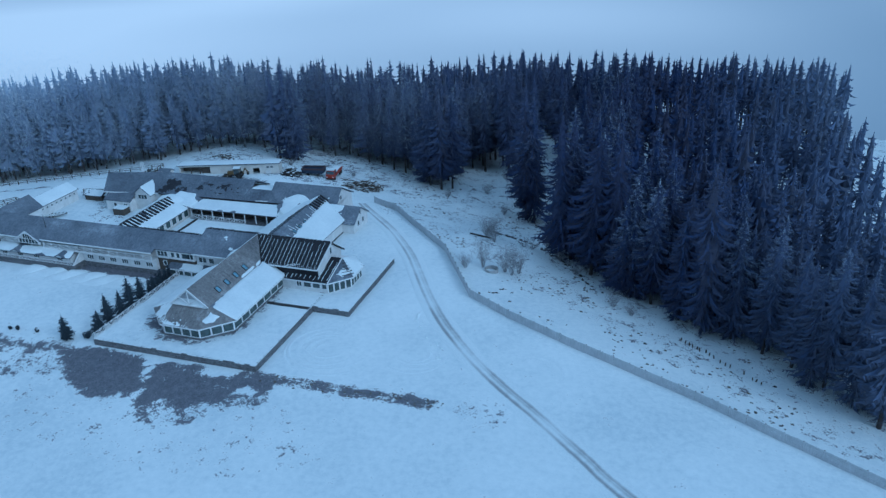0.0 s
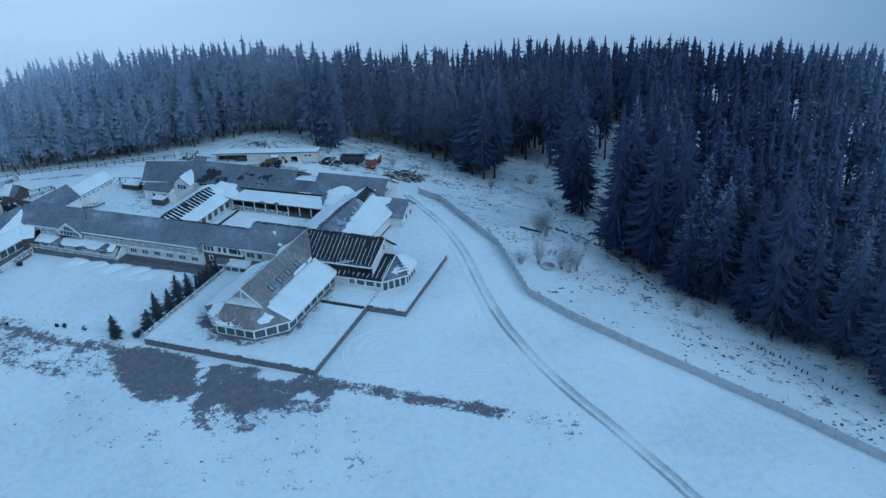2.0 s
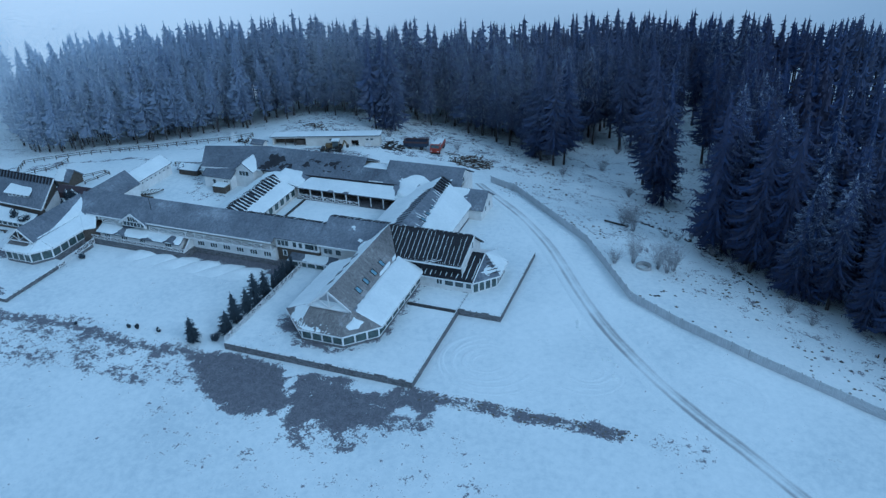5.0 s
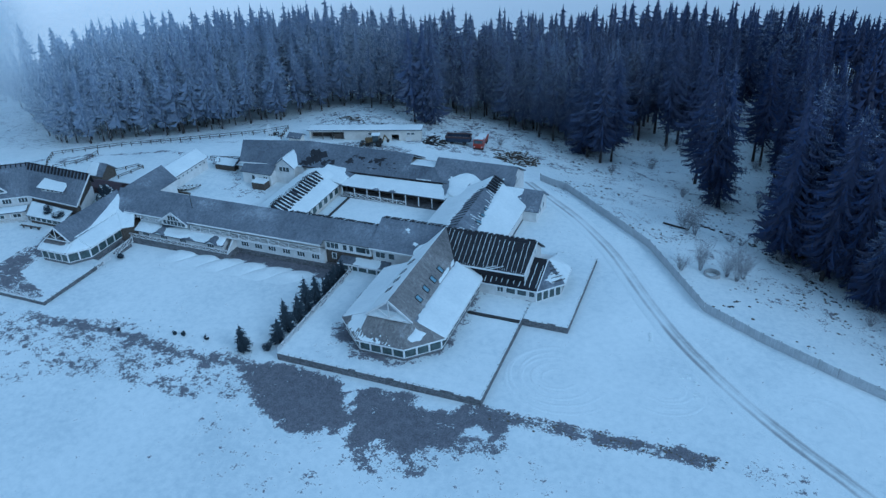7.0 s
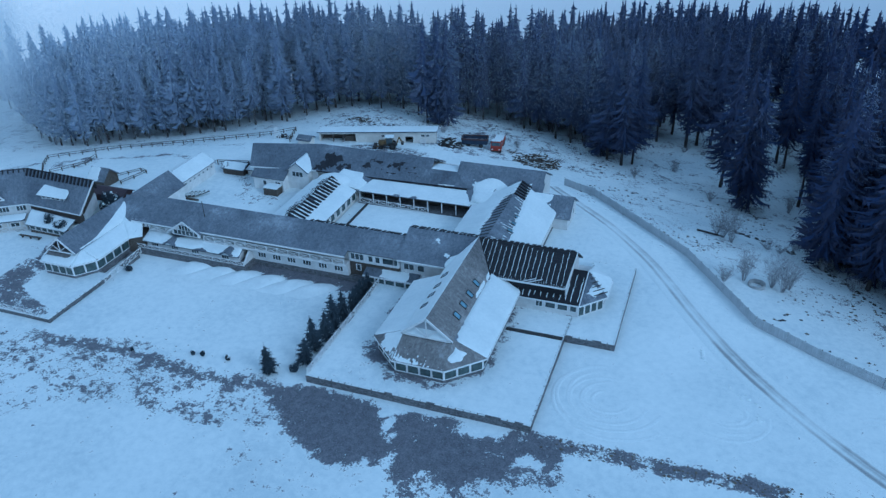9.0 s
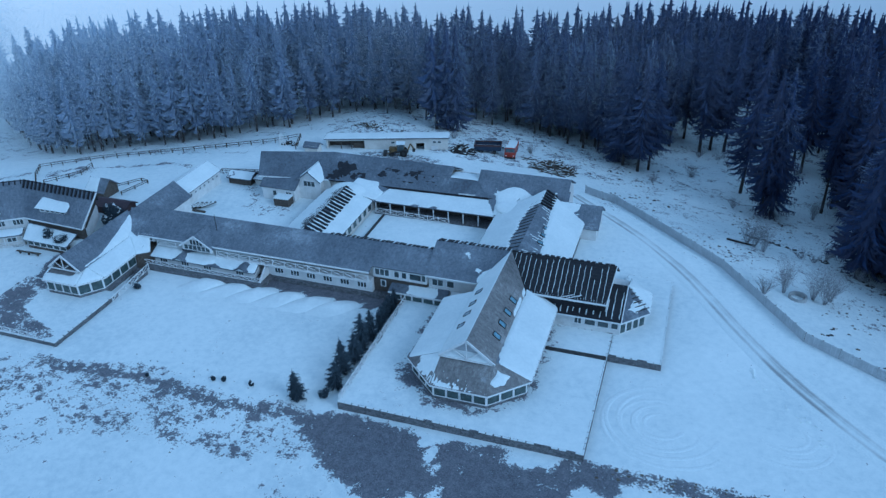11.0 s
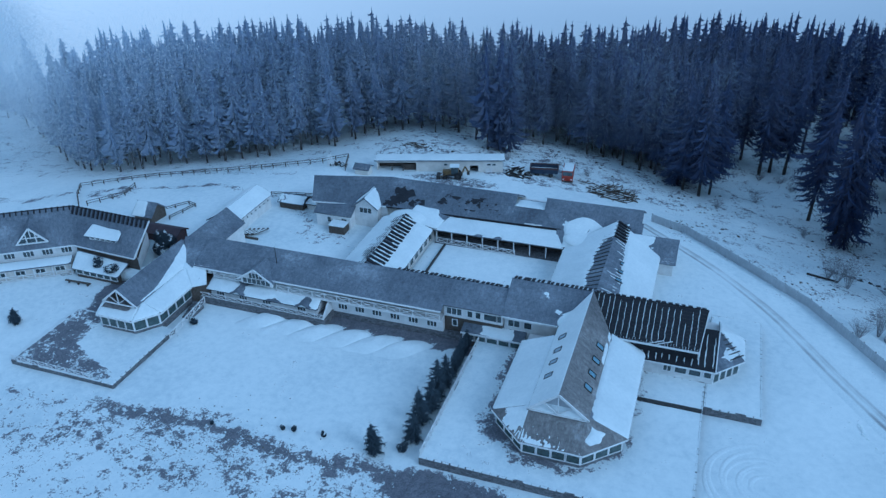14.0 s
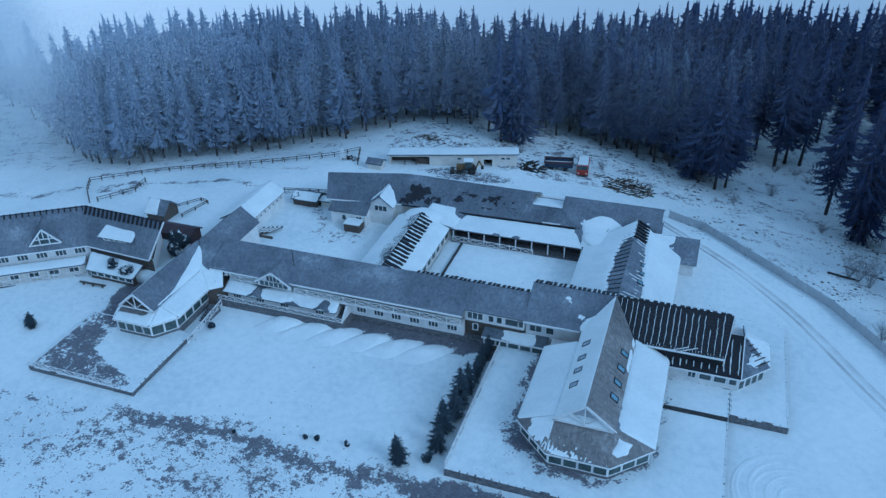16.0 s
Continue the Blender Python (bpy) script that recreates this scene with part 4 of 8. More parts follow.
# cross block: grey to the west of the front wing, stripped to black felt on the east
MW = [(-11.5, -5.3, 5.76), (-3.3, -5.3, 5.76), (0.0, 0.4, 8.7), (-11.5, 0.4, 8.7)]
ME = [(3.5, -5.1, 5.5), (14.9, -5.1, 5.5), (15.5, 0.4, 8.7), (0.1, 0.4, 8.7)]
MN = [(15.5, 5.4, 5.0), (-11.5, 5.4, 5.0), (-11.5, 0.4, 8.7), (15.5, 0.4, 8.7)]
roof(lodge, MW, SHINGLE)
roof(lodge, ME, BLACK, "black felt roof stripped of its shingles")
roof(lodge, MN, BLACK, "black felt roof stripped of its shingles")
streaks(lodge, [(3.6, -5.1, 5.5), (14.8, -5.1, 5.5), (14.8, 0.4, 8.7), (3.6, 0.4, 8.7)], 14, 11, 0.13, 0.05, 1.0, 0.12)
streaks(lodge, [(3.5, -5.1, 5.5), (14.9, -5.1, 5.5), (14.9, 0.4, 8.7), (3.5, 0.4, 8.7)], 30, 14, 0.09, 0.0, 0.13, 0.1)
for k, x in enumerate((0.9, 1.7, 2.5, 3.2)):
    a = (3.5 - x) / 3.4
    streaks(lodge, [(x - 0.3, -5.1 + 5.5 * a, 5.5 + 3.2 * a), (x + 0.3, -5.1 + 5.5 * a, 5.5 + 3.2 * a), (x + 0.3, 0.4, 8.7), (x - 0.3, 0.4, 8.7)], 1, 15 + k, 0.12, 0.06, 1.0, 0.1)
battens(lodge, ME, 12, IRON, True, 0.04, 0.0, 1.0)
ridge_stubs(lodge, -11.4, 0.0, 0.4, 8.7, 17, 1.15, 12)
ridge_stubs(lodge, 0.4, 15.3, 0.4, 8.7, 17, 0.55, 13)
snow_on(lodge, MW, lambda u, v: 1.3 * rise(0.8, 1.0, u - 0.18 * v) * rise(-0.1, 0.25, v) * (1 - rise(0.35, 0.6, v)) - 0.4, 0.14, seed=8)
gutter(lodge, (3.5, -5.12, 5.42), (14.9, -5.12, 5.42))
gutter(lodge, (14.95, -5.1, 5.42), (15.5, 0.4, 8.62), 0.1)
gutter(lodge, (-11.5, -5.32, 5.66), (-3.6, -5.32, 5.66))
bm = bmesh.new()
co = [(15.0, -4.6, 1.0), (15.0, 4.7, 1.0), (15.0, 4.7, 5.3), (15.0, 0.3, 8.5), (15.0, -4.6, 5.6)]
lo = [bm.verts.new(q) for q in co]
hi = [bm.verts.new((q[0] - 0.3, q[1], q[2])) for q in co]
bm.faces.new(lo)
bm.faces.new(hi[::-1])
for i in range(5):
    j = (i + 1) % 5
    bm.faces.new((lo[i], hi[i], hi[j], lo[j]))
part("gable_wall", bm, WHITE, lodge, "white-painted gable wall")
window(lodge, 15.02, 0.6, 6.2, (0, 1), 0.7, 1.2, 1)
wall(lodge, rect(-11.3, -4.4, 14.7, 4.6), 0.0, 5.4, WHITE)
window(lodge, -9.9, -4.4, 3.75, (1, 0), 1.7, 1.0, 2)
window(lodge, -7.9, -4.4, 3.75, (1, 0), 1.1, 1.0, 1)
# black strip stands in for the shaded gap above the annex roof
wall(lodge, rect(3.9, -4.62, 14.85, -4.43), 3.0, 5.45, BLACK, "black strip drawing the shaded gap under the eave")
for px, pz in ((9.2, 5.62), (10.4, 5.75)):
    bm = bmesh.new()
    beam(bm, (px - 1.0, -5.3, pz - 0.05), (px + 1.1, -4.7, pz + 0.5), 0.09)
    part("loose_board", bm, TRIM, lodge, "pale board lying loose on the eave")

# annex with a many-sided end, wrapped round the gable
AP = [(7.8, -5.6), (17.1, -5.7), (20.2, -2.4), (20.2, 2.2), (16.8, 5.4), (7.8, 5.4)]
wall(lodge, AP, 0.0, 3.5, WHITE, "white annex wall")
ER = [(7.4, -6.1, 3.58), (17.3, -6.1, 3.58), (17.3, 0.7, 5.5), (7.4, 0.7, 5.5)]
roof(lodge, ER, BLACK, "black felt roof stripped of its shingles")
streaks(lodge, ER, 11, 13, 0.2, 0.03, 0.95, 0.2)
E2 = [(17.3, -6.1, 3.58), (20.8, -2.5, 3.58), (17.3, 0.7, 5.5)]
E3 = [(20.8, -2.5, 3.58), (20.8, 2.3, 3.58), (17.3, 0.7, 5.5)]
E4 = [(20.8, 2.3, 3.58), (17.3, 5.9, 3.58), (17.3, 0.7, 5.5)]
for f in (E2, E3, E4):
    roof(lodge, f, SHINGLE_DARK)
snow_on(lodge, [E2[0], E2[1], E2[2], E2[2]], lambda u, v: 0.55 - 2.6 * abs(v - 0.3) - 1.2 * abs(u - 0.6), 0.15, 0.22, 21)
snow_on(lodge, [E3[0], E3[1], E3[2], E3[2]], lambda u, v: 0.6, 0.15, 0.3, 22)
snow_on(lodge, [E4[0], E4[1], E4[2], E4[2]], lambda u, v: 0.6, 0.15, 0.3, 23)
for k in range(6):
    bm = bmesh.new()
    s = 0.15 + 0.14 * k
    a = Vector(E2[1]).lerp(Vector(E2[2]), s)
    b = Vector(E2[0]).lerp(Vector(E2[2]), s)
    beam(bm, a.lerp(b, -0.1) + Vector((0, 0, 0.12)), a.lerp(b, 0.45) + Vector((0, 0, 0.14)), 0.12, 0.08)
    part("loose_board", bm, IRON, lodge, "dark bare roof board")
for a, b in ((E2[0], E2[1]), (E3[0], E3[1]), (ER[0], ER[1])):
    gutter(lodge, (a[0], a[1], 3.46), (b[0], b[1], 3.46), 0.08)
gutter(lodge, (17.3, -6.1, 3.64), (17.3, 0.7, 5.56), 0.14)
for x, w, n in ((11.3, 1.0, 2), (13.0, 1.5, 1), (14.8, 1.5, 1), (16.4, 0.95, 1)):
    window(lodge, x, -5.7, 2.2, (1, 0), w, 0.95, n)
glazed_run(lodge, AP[1], AP[2], 1.5, 3.25, 4)
glazed_run(lodge, AP[2], AP[3], 1.5, 3.25, 4)
bm = bmesh.new()
prism(bm, [(8.0, -11.9), (16.2, -11.9), (16.2, -11.3), (8.0, -11.3)], 1.2, 1.55)
tagged(part("kerb", bm, IRON), "dark kerb along the edge of the terrace step", "kerb", kind="structure")

# porch between the front wing and the long wing
porch = thing("porch", "glazed porch with white posts and a snowy flat roof", "porch")
wall(porch, rect(-16.9, -6.1, -8.3, -4.5), 0.0, 2.5, WOOD, "dark porch wall")
glazed_run(porch, (-16.9, -6.1), (-8.3, -6.1), 1.3, 2.4, 5)
PR = [(-17.2, -6.35, 2.55), (-8.0, -6.35, 2.55), (-8.0, -4.4, 3.15), (-17.2, -4.4, 3.15)]
roof(porch, PR, SHINGLE_DARK)
snow_on(porch, PR, lambda u, v: 0.35 - 0.9 * (1 - rise(0.2, 0.4, u)) - 0.7 * rise(0.75, 0.9, u), 0.12, seed=31)
gutter(porch, (-17.2, -6.37, 2.47), (-8.0, -6.37, 2.47), 0.1)

# ---- the long wing ----
wing = thing("long_wing", "long white two-storey wing with crossed balcony railings and shingle roof", "building")
LS = [(-61.5, -6.3, 5.36), (-20.1, -6.3, 5.36), (-20.1, -0.8, 7.7), (-61.5, -0.8, 7.7)]
LE = [(-20.1, -5.25, 5.86), (-11.5, -5.25, 5.86), (-11.5, -0.8, 7.7), (-20.1, -0.8, 7.7)]
LN = [(-11.5, 3.3, 4.5), (-33.0, 3.3, 4.5), (-33.0, -0.8, 7.7), (-11.5, -0.8, 7.7)]
LW = [(-33.0, 3.0, 3.9), (-61.5, 3.0, 3.9), (-61.5, -0.8, 7.7), (-33.0, -0.8, 7.7)]
roof(wing, LS, SHINGLE)
roof(wing, LE, SHINGLE)
roof(wing, LN, SHINGLE_DARK)
roof(wing, LW, SHINGLE_DARK)
snow_on(wing, LW, lambda u, v: 0.7, 0.08, 0.5, 41)
ridge_stubs(wing, -29.0, -11.7, -0.8, 7.7, 24, 0.9, 42)
gutter(wing, (-61.5, -6.32, 5.26), (-20.1, -6.32, 5.26), 0.1)
wall(wing, rect(-61.2, -4.2, -33.0, 2.6), -0.4, 4.4, CREAM, "cream plastered wall")
wall(wing, rect(-61.2, -4.2, -33.0, 1.0), 4.4, 5.9, CREAM, "cream plastered wall")
wall(wing, rect(-33.0, -4.2, -11.6, 2.7), -0.4, 4.9, CREAM, "cream plastered wall")
wall(wing, rect(-38.2, -5.3, -20.2, -4.15), 1.2, 3.4, WHITE, "white-painted lower wall")
wall(wing, rect(-38.3, -5.4, -11.6, -4.1), -0.6, 1.2, STONE, "dark stone plinth", "plinth")
for x in (-36.2, -33.4, -30.6, -27.7, -24.8, -21.9):
    window(wing, x, -5.3, 1.85, (1, 0), 1.5, 0.85, 3)
wall(wing, rect(-47.0, -6.25, -20.2, -4.1), 3.4, 3.6, WHITE, "white balcony floor", "balcony")
railing(wing, (-46.8, -6.15, 0), (-20.4, -6.15, 0), 3.62, 1.0, 13)
wall(wing, rect(-20.1, -4.95, -11.4, -4.1), 3.9, 5.75, WHITE)
wall(wing, rect(-20.1, -4.6, -11.6, -4.1), 1.2, 3.9, WOOD, "dark wooden wall")
window(wing, -18.55, -4.95, 4.35, (1, 0), 2.3, 1.05, 3)
for x, w in ((-16.2, 0.8), (-15.0, 0.8), (-13.2, 1.9), (-11.9, 0.7)):
    window(wing, x, -4.95, 4.35, (1, 0), w, 1.0, 1)
window(wing, -18.6, -4.6, 2.2, (1, 0), 0.7, 1.0, 1)
bm = bmesh.new()
rod(bm, (-48.0, -3.4, 6.6), (-48.0, -3.4, 9.6), 0.06, 0.05, 8)
part("mast", bm, IRON, wing, "thin dark pole on the roof")
# podium, low roofs and dormers at the west end
wall(wing, rect(-59.8, -8.4, -37.8, -4.0), -0.5, 1.35, STONE, "dark stone podium", "podium")
railing(wing, (-59.6, -8.25, 0), (-38.0, -8.25, 0), 1.4, 0.75, 14, 0.07, True)
wall(wing, rect(-58.2, -7.3, -39.6, -4.1), 1.35, 2.7, WHITE)
for x in (-56.5, -52.4, -48.2, -42.2):
    window(wing, x, -7.3, 1.6, (1, 0), 1.4, 0.75, 3)
LR = [(-58.8, -7.8, 2.6), (-39.2, -7.8, 2.6), (-39.6, -4.2, 3.9), (-58.8, -4.2, 3.9)]
roof(wing, LR, SHINGLE_DARK)
snow_on(wing, LR, lambda u, v: 0.75 - 2.2 * max(0, 0.12 - abs(u - 0.32)) * 8 * rise(0.3, 0.7, v) - 2.5 * max(0, 0.3 - abs(v - 0.8)) * (u > 0.45) - 1.6 * (1 - rise(0.0, 0.12, abs(u - 0.62) + 0.35 * v)), 0.32, 0.3, 43)
for cx in (-53.0, -41.6):
    bm = bmesh.new()
    slab(bm, [(cx - 1.3, -8.1, 2.7), (cx, -8.1, 3.35), (cx, -6.0, 3.6), (cx - 1.3, -6.0, 3.3)], 0.12)
    slab(bm, [(cx, -8.1, 3.35), (cx + 1.3, -8.1, 2.7), (cx + 1.3, -6.0, 3.3), (cx, -6.0, 3.6)], 0.12)
    part("canopy", bm, SHINGLE_DARK, wing)
bm = bmesh.new()
v = [bm.verts.new(q) for q in ((-38.1, -8.3, 1.3), (-38.1, -5.3, 1.3), (-38.1, -5.3, 3.6), (-38.4, -8.3, 1.3), (-38.4, -5.3, 1.3), (-38.4, -5.3, 3.6))]
for f in ((0, 1, 2), (5, 4, 3), (0, 3, 4, 1), (1, 4, 5, 2), (2, 5, 3, 0)):
    bm.faces.new([v[i] for i in f])
part("wing_wall", bm, WHITE, wing, "white slanting end wall")
railing(wing, (-58, -6.15, 0), (-52.8, -6.15, 0), 4.0, 0.8, 3)


def eave_dormer(h, x0, x1, y, z0, zt, back, lights):
    """A glazed gable in the eave with two small roof slopes."""
    cx = (x0 + x1) / 2
    bm = bmesh.new()
    co = [(x0, y, z0 - 0.9), (x1, y, z0 - 0.9), (x1, y, z0), (cx, y, zt), (x0, y, z0)]
    lo = [bm.verts.new(q) for q in co]
    hi = [bm.verts.new((q[0], q[1] + 0.25, q[2])) for q in co]
    bm.faces.new(lo)
    bm.faces.new(hi[::-1])
    for i in range(5):
        j = (i + 1) % 5
        bm.faces.new((lo[i], hi[i], hi[j], lo[j]))
    d = part("dormer", bm, WHITE, h, "white gabled dormer with small panes")
    part_roofs = ([(x0 - 0.3, y - 0.4, z0 - 0.1), (cx, y - 0.4, zt + 0.15), (cx, back, zt + 0.15), (x0 - 0.3, back - 1.6, z0 - 0.1)],
                  [(cx, y - 0.4, zt + 0.15), (x1 + 0.3, y - 0.4, z0 - 0.1), (x1 + 0.3, back - 1.6, z0 - 0.1), (cx, back, zt + 0.15)])
    for f in part_roofs:
        roof(d, f, SHINGLE, t=0.1)
    window(d, cx, y - 0.01, z0 - 0.75, (1, 0), (x1 - x0) * 0.86, 0.85, lights)
    window(d, cx, y - 0.01, z0 + 0.22, (1, 0), (x1 - x0) * 0.42, (zt - z0) * 0.5, 4)
    for a, b in (((x0 - 0.3, y - 0.38, z0 - 0.12), (cx, y - 0.38, zt + 0.1)), ((cx, y - 0.38, zt + 0.1), (x1 + 0.3, y - 0.38, z0 - 0.12))):
        bm = bmesh.new()
        beam(bm, a, b, 0.1, 0.26)
        part("barge_board", bm, TRIM, d)


eave_dormer(wing, -52.8, -47.2, -6.6, 5.15, 7.0, -2.9, 6)
wall(wing, rect(-61.6, -6.0, -58.6, -4.1), 4.3, 5.5, WHITE, "white oriel")
window(wing, -60.1, -6.0, 4.5, (1, 0), 2.2, 0.8, 2)

wrail = thing("terrace_railing", "white railing with crossed braces along the west terrace", "railing")
railing(wrail, (-76.0, -29.85, 0), (-62.0, -29.85, 0), 0.95, 0.8, 9, 0.07)

# snow that has slid from the long roof, lying in rounded tongues
for k, (x, y) in enumerate(((-45.6, -10.2), (-41.0, -10.6), (-36.4, -10.6), (-31.8, -10.6), (-27.2, -10.6), (-22.6, -10.4))):
    bm = bmesh.new()
    bmesh.ops.create_grid(bm, x_segments=24, y_segments=30, size=1.0)
    for q in bm.verts:
        u, v = q.co.x, q.co.y
        # a tongue that swells towards the wall and dies away down the meadow
        across = max(0.0, 1 - u * u) ** 0.5
        along = rise(-1.0, 0.5, v) * max(0.0, 1 - max(0.0, (v - 0.55 + 0.35 * u * u) / 0.45) ** 2)
        px, py = x + u * 2.5 + (v - 1) * 2.6, y + v * 3.4
        q.co = Vector((px, py, ground_height(px, py) - 0.1 + 0.62 * across * along * (1 + 0.3 * noise.noise((px * 0.8, py * 0.8, k)))))
    t = part("snow_mound", bm, SNOW, None, smooth=True)
    tagged(t, "rounded mound of snow slid from the long roof", "snow mound", group="snow mounds below the eave")

# ---- the west pavilion, built like the front wing but smaller ----
pav = thing("west_pavilion", "white glazed pavilion with a steep shingle roof under deep snow", "building")
EL, WL, FR, SE, SW, YO = pavilion(pav, -66.2, -16.6, -2.5, 3.0, 4.9, 6.0, 3.5, 3.2, 3.3, 0.9, (2, 4, 4), -8.8, -4.0, SHINGLE, 4.5)
EU = [(-63.15, YO - 0.8, 4.88), (-63.15, -4.4, 4.88), (-66.2, -2.2, 7.3), (-66.2, YO - 0.8, 7.3)]
WU = [(-69.25, -4.0, 4.88), (-69.25, YO - 0.8, 4.88), (-66.2, YO - 0.8, 7.3), (-66.2, -2.2, 7.3)]
roof(pav, EU, SHINGLE)
roof(pav, WU, SHINGLE)
snow_on(pav, EL, lambda u, v: 1.0, 0.24, 0.3, 51, ragged=0.3)
snow_on(pav, EU, lambda u, v: 2.6 * (0.06 + 0.75 * u ** 2.2 - v), 0.2, 0.3, 52, ragged=0.3)
snow_on(pav, WL, lambda u, v: 0.8, 0.2, seed=53)
snow_on(pav, FR, lambda u, v: 0.75 - 2.2 * rise(0.3, 0.6, v) * (1 - rise(0.6, 0.9, u)), 0.16, 0.25, 54, ragged=0.5)
snow_on(pav, [SW[0], SW[1], SW[2], SW[2]], lambda u, v: 0.7 - 1.6 * rise(0.4, 0.7, v), 0.16, 0.25, 59)
snow_on(pav, [SE[0], SE[1], SE[2], SE[2]], lambda u, v: 0.8, 0.18, 0.3, 55)
gable_truss(pav, (-69.25, YO - 0.8, 4.8), (-66.2, YO - 0.8, 7.22), (-63.15, YO - 0.8, 4.8), w=0.13)
bm = bmesh.new()
v = [bm.verts.new(q) for q in ((-68.8, -16.8, 4.6), (-63.6, -16.8, 4.6), (-66.2, -16.8, 7.1), (-68.8, -16.6, 4.6), (-63.6, -16.6, 4.6), (-66.2, -16.6, 7.1))]
for f in ((0, 1, 2), (5, 4, 3), (0, 3, 4, 1), (1, 4, 5, 2), (2, 5, 3, 0)):
    bm.faces.new([v[i] for i in f])
part("gable_wall", bm, WOOD, pav, "brown boarded gable")
# link roof and the wing behind
CL = [(-63.6, -6.9, 4.75), (-59.4, -6.6, 4.75), (-61.0, -1.2, 7.3), (-66.2, -1.2, 7.3)]
roof(pav, CL, SHINGLE, name="link_roof")
snow_on(pav, CL, lambda u, v: 1.0 - 2.4 * rise(0.2, 0.45, v + 0.5 * u), 0.22, 0.3, 57, ragged=0.4)
CK = [(-60.2, -9.3, 3.45), (-58.5, -7.7, 3.35), (-59.3, -6.1, 4.95), (-63.4, -6.3, 4.95)]
roof(pav, CK, SHINGLE, name="link_roof")
snow_on(pav, CK, lambda u, v: 1.0, 0.3, 0.25, 58, ragged=0.3)
wall(pav, [(-60.6, -9.0), (-58.4, -7.6), (-58.4, -4.2), (-63.0, -4.2)], -0.4, 3.2, WOOD, "dark link wall")
GE = [(-62.8, -3.5, 4.2), (-62.8, 10.6, 4.2), (-66.2, 10.6, 6.9), (-66.2, -3.5, 6.9)]
GW = [(-69.6, 10.6, 4.2), (-69.6, -3.5, 4.2), (-66.2, -3.5, 6.9), (-66.2, 10.6, 6.9)]
roof(pav, GE, SHINGLE)
roof(pav, GW, SHINGLE)
wall(pav, rect(-69.2, -2.5, -63.2, 10.3), -0.6, 4.2, WHITE)
bm = bmesh.new()
v = [bm.verts.new(q) for q in ((-69.2, 10.3, 4.15), (-63.2, 10.3, 4.15), (-66.2, 10.3, 6.6), (-69.2, 10.0, 4.15), (-63.2, 10.0, 4.15), (-66.2, 10.0, 6.6))]
for f in ((0, 1, 2), (5, 4, 3), (0, 3, 4, 1), (1, 4, 5, 2), (2, 5, 3, 0)):
    bm.faces.new([v[i] for i in f])
part("gable_wall", bm, WHITE, pav)
stair = thing("stair_railing", "white wooden railing beside the pavilion steps", "railing")
railing(stair, (-58.4, -9.0, 0), (-57.6, -18.8, 0), 0.9, 0.95, 6)
steps = thing("steps", "snow-covered stone steps beside the pavilion", "steps")
for k in range(6):
    bm = bmesh.new()
    prism(bm, rect(-60.0, -9.6 - 0.55 * (k + 1), -58.3, -9.6 - 0.55 * k), -0.4, 1.2 - 0.17 * k)
    part("step", bm, STONE, steps)


# ---- outbuildings and rear court ----
def gabled(name, label, x0, y0, x1, y1, zb, ze, zr, along="y", mat=None, wallmat=None, over=0.35, category="building", plinth=0.0):
    """A plain gabled building. Returns it with its two roof faces, the one that faces the front or the east first."""
    h = thing(name, label, category)
    mat, wallmat = mat or SHINGLE, wallmat or WHITE
    wall(h, rect(x0, y0, x1, y1), zb, ze + 0.02, wallmat)
    if plinth:
        wall(h, rect(x0 - 0.08, y0 - 0.08, x1 + 0.08, y1 + 0.08), zb, zb + plinth, STONE, "dark stone plinth", "plinth")
    if along == "y":
        c = (x0 + x1) / 2
        drop = over * (zr - ze) / (c - x0)
        f1 = [(x1 + over, y0 - over, ze - drop), (x1 + over, y1 + over, ze - drop), (c, y1 + over, zr), (c, y0 - over, zr)]
        f2 = [(x0 - over, y1 + over, ze - drop), (x0 - over, y0 - over, ze - drop), (c, y0 - over, zr), (c, y1 + over, zr)]
        ends = [[(x0, y, ze), (x1, y, ze), (c, y, zr - 0.22)] for y in (y0, y1 - 0.2)]
        depth = Vector((0, 0.2, 0))
    else:
        c = (y0 + y1) / 2
        drop = over * (zr - ze) / (c - y0)
        f1 = [(x0 - over, y0 - over, ze - drop), (x1 + over, y0 - over, ze - drop), (x1 + over, c, zr), (x0 - over, c, zr)]
        f2 = [(x1 + over, y1 + over, ze - drop), (x0 - over, y1 + over, ze - drop), (x0 - over, c, zr), (x1 + over, c, zr)]
        ends = [[(x, y0, ze), (x, y1, ze), (x, c, zr - 0.22)] for x in (x0, x1 - 0.2)]
        depth = Vector((0.2, 0, 0))
    for e in ends:
        bm = bmesh.new()
        lo = [bm.verts.new(q) for q in e]
        hi = [bm.verts.new(Vector(q) + depth) for q in e]
        bm.faces.new(lo)
        bm.faces.new(hi[::-1])
        for i in range(3):
            j = (i + 1) % 3
            bm.faces.new((lo[i], lo[j], hi[j], hi[i]))
        part("gable_wall", bm, wallmat, h)
    roof(h, f1, mat)
    roof(h, f2, mat)
    return h, f1, f2


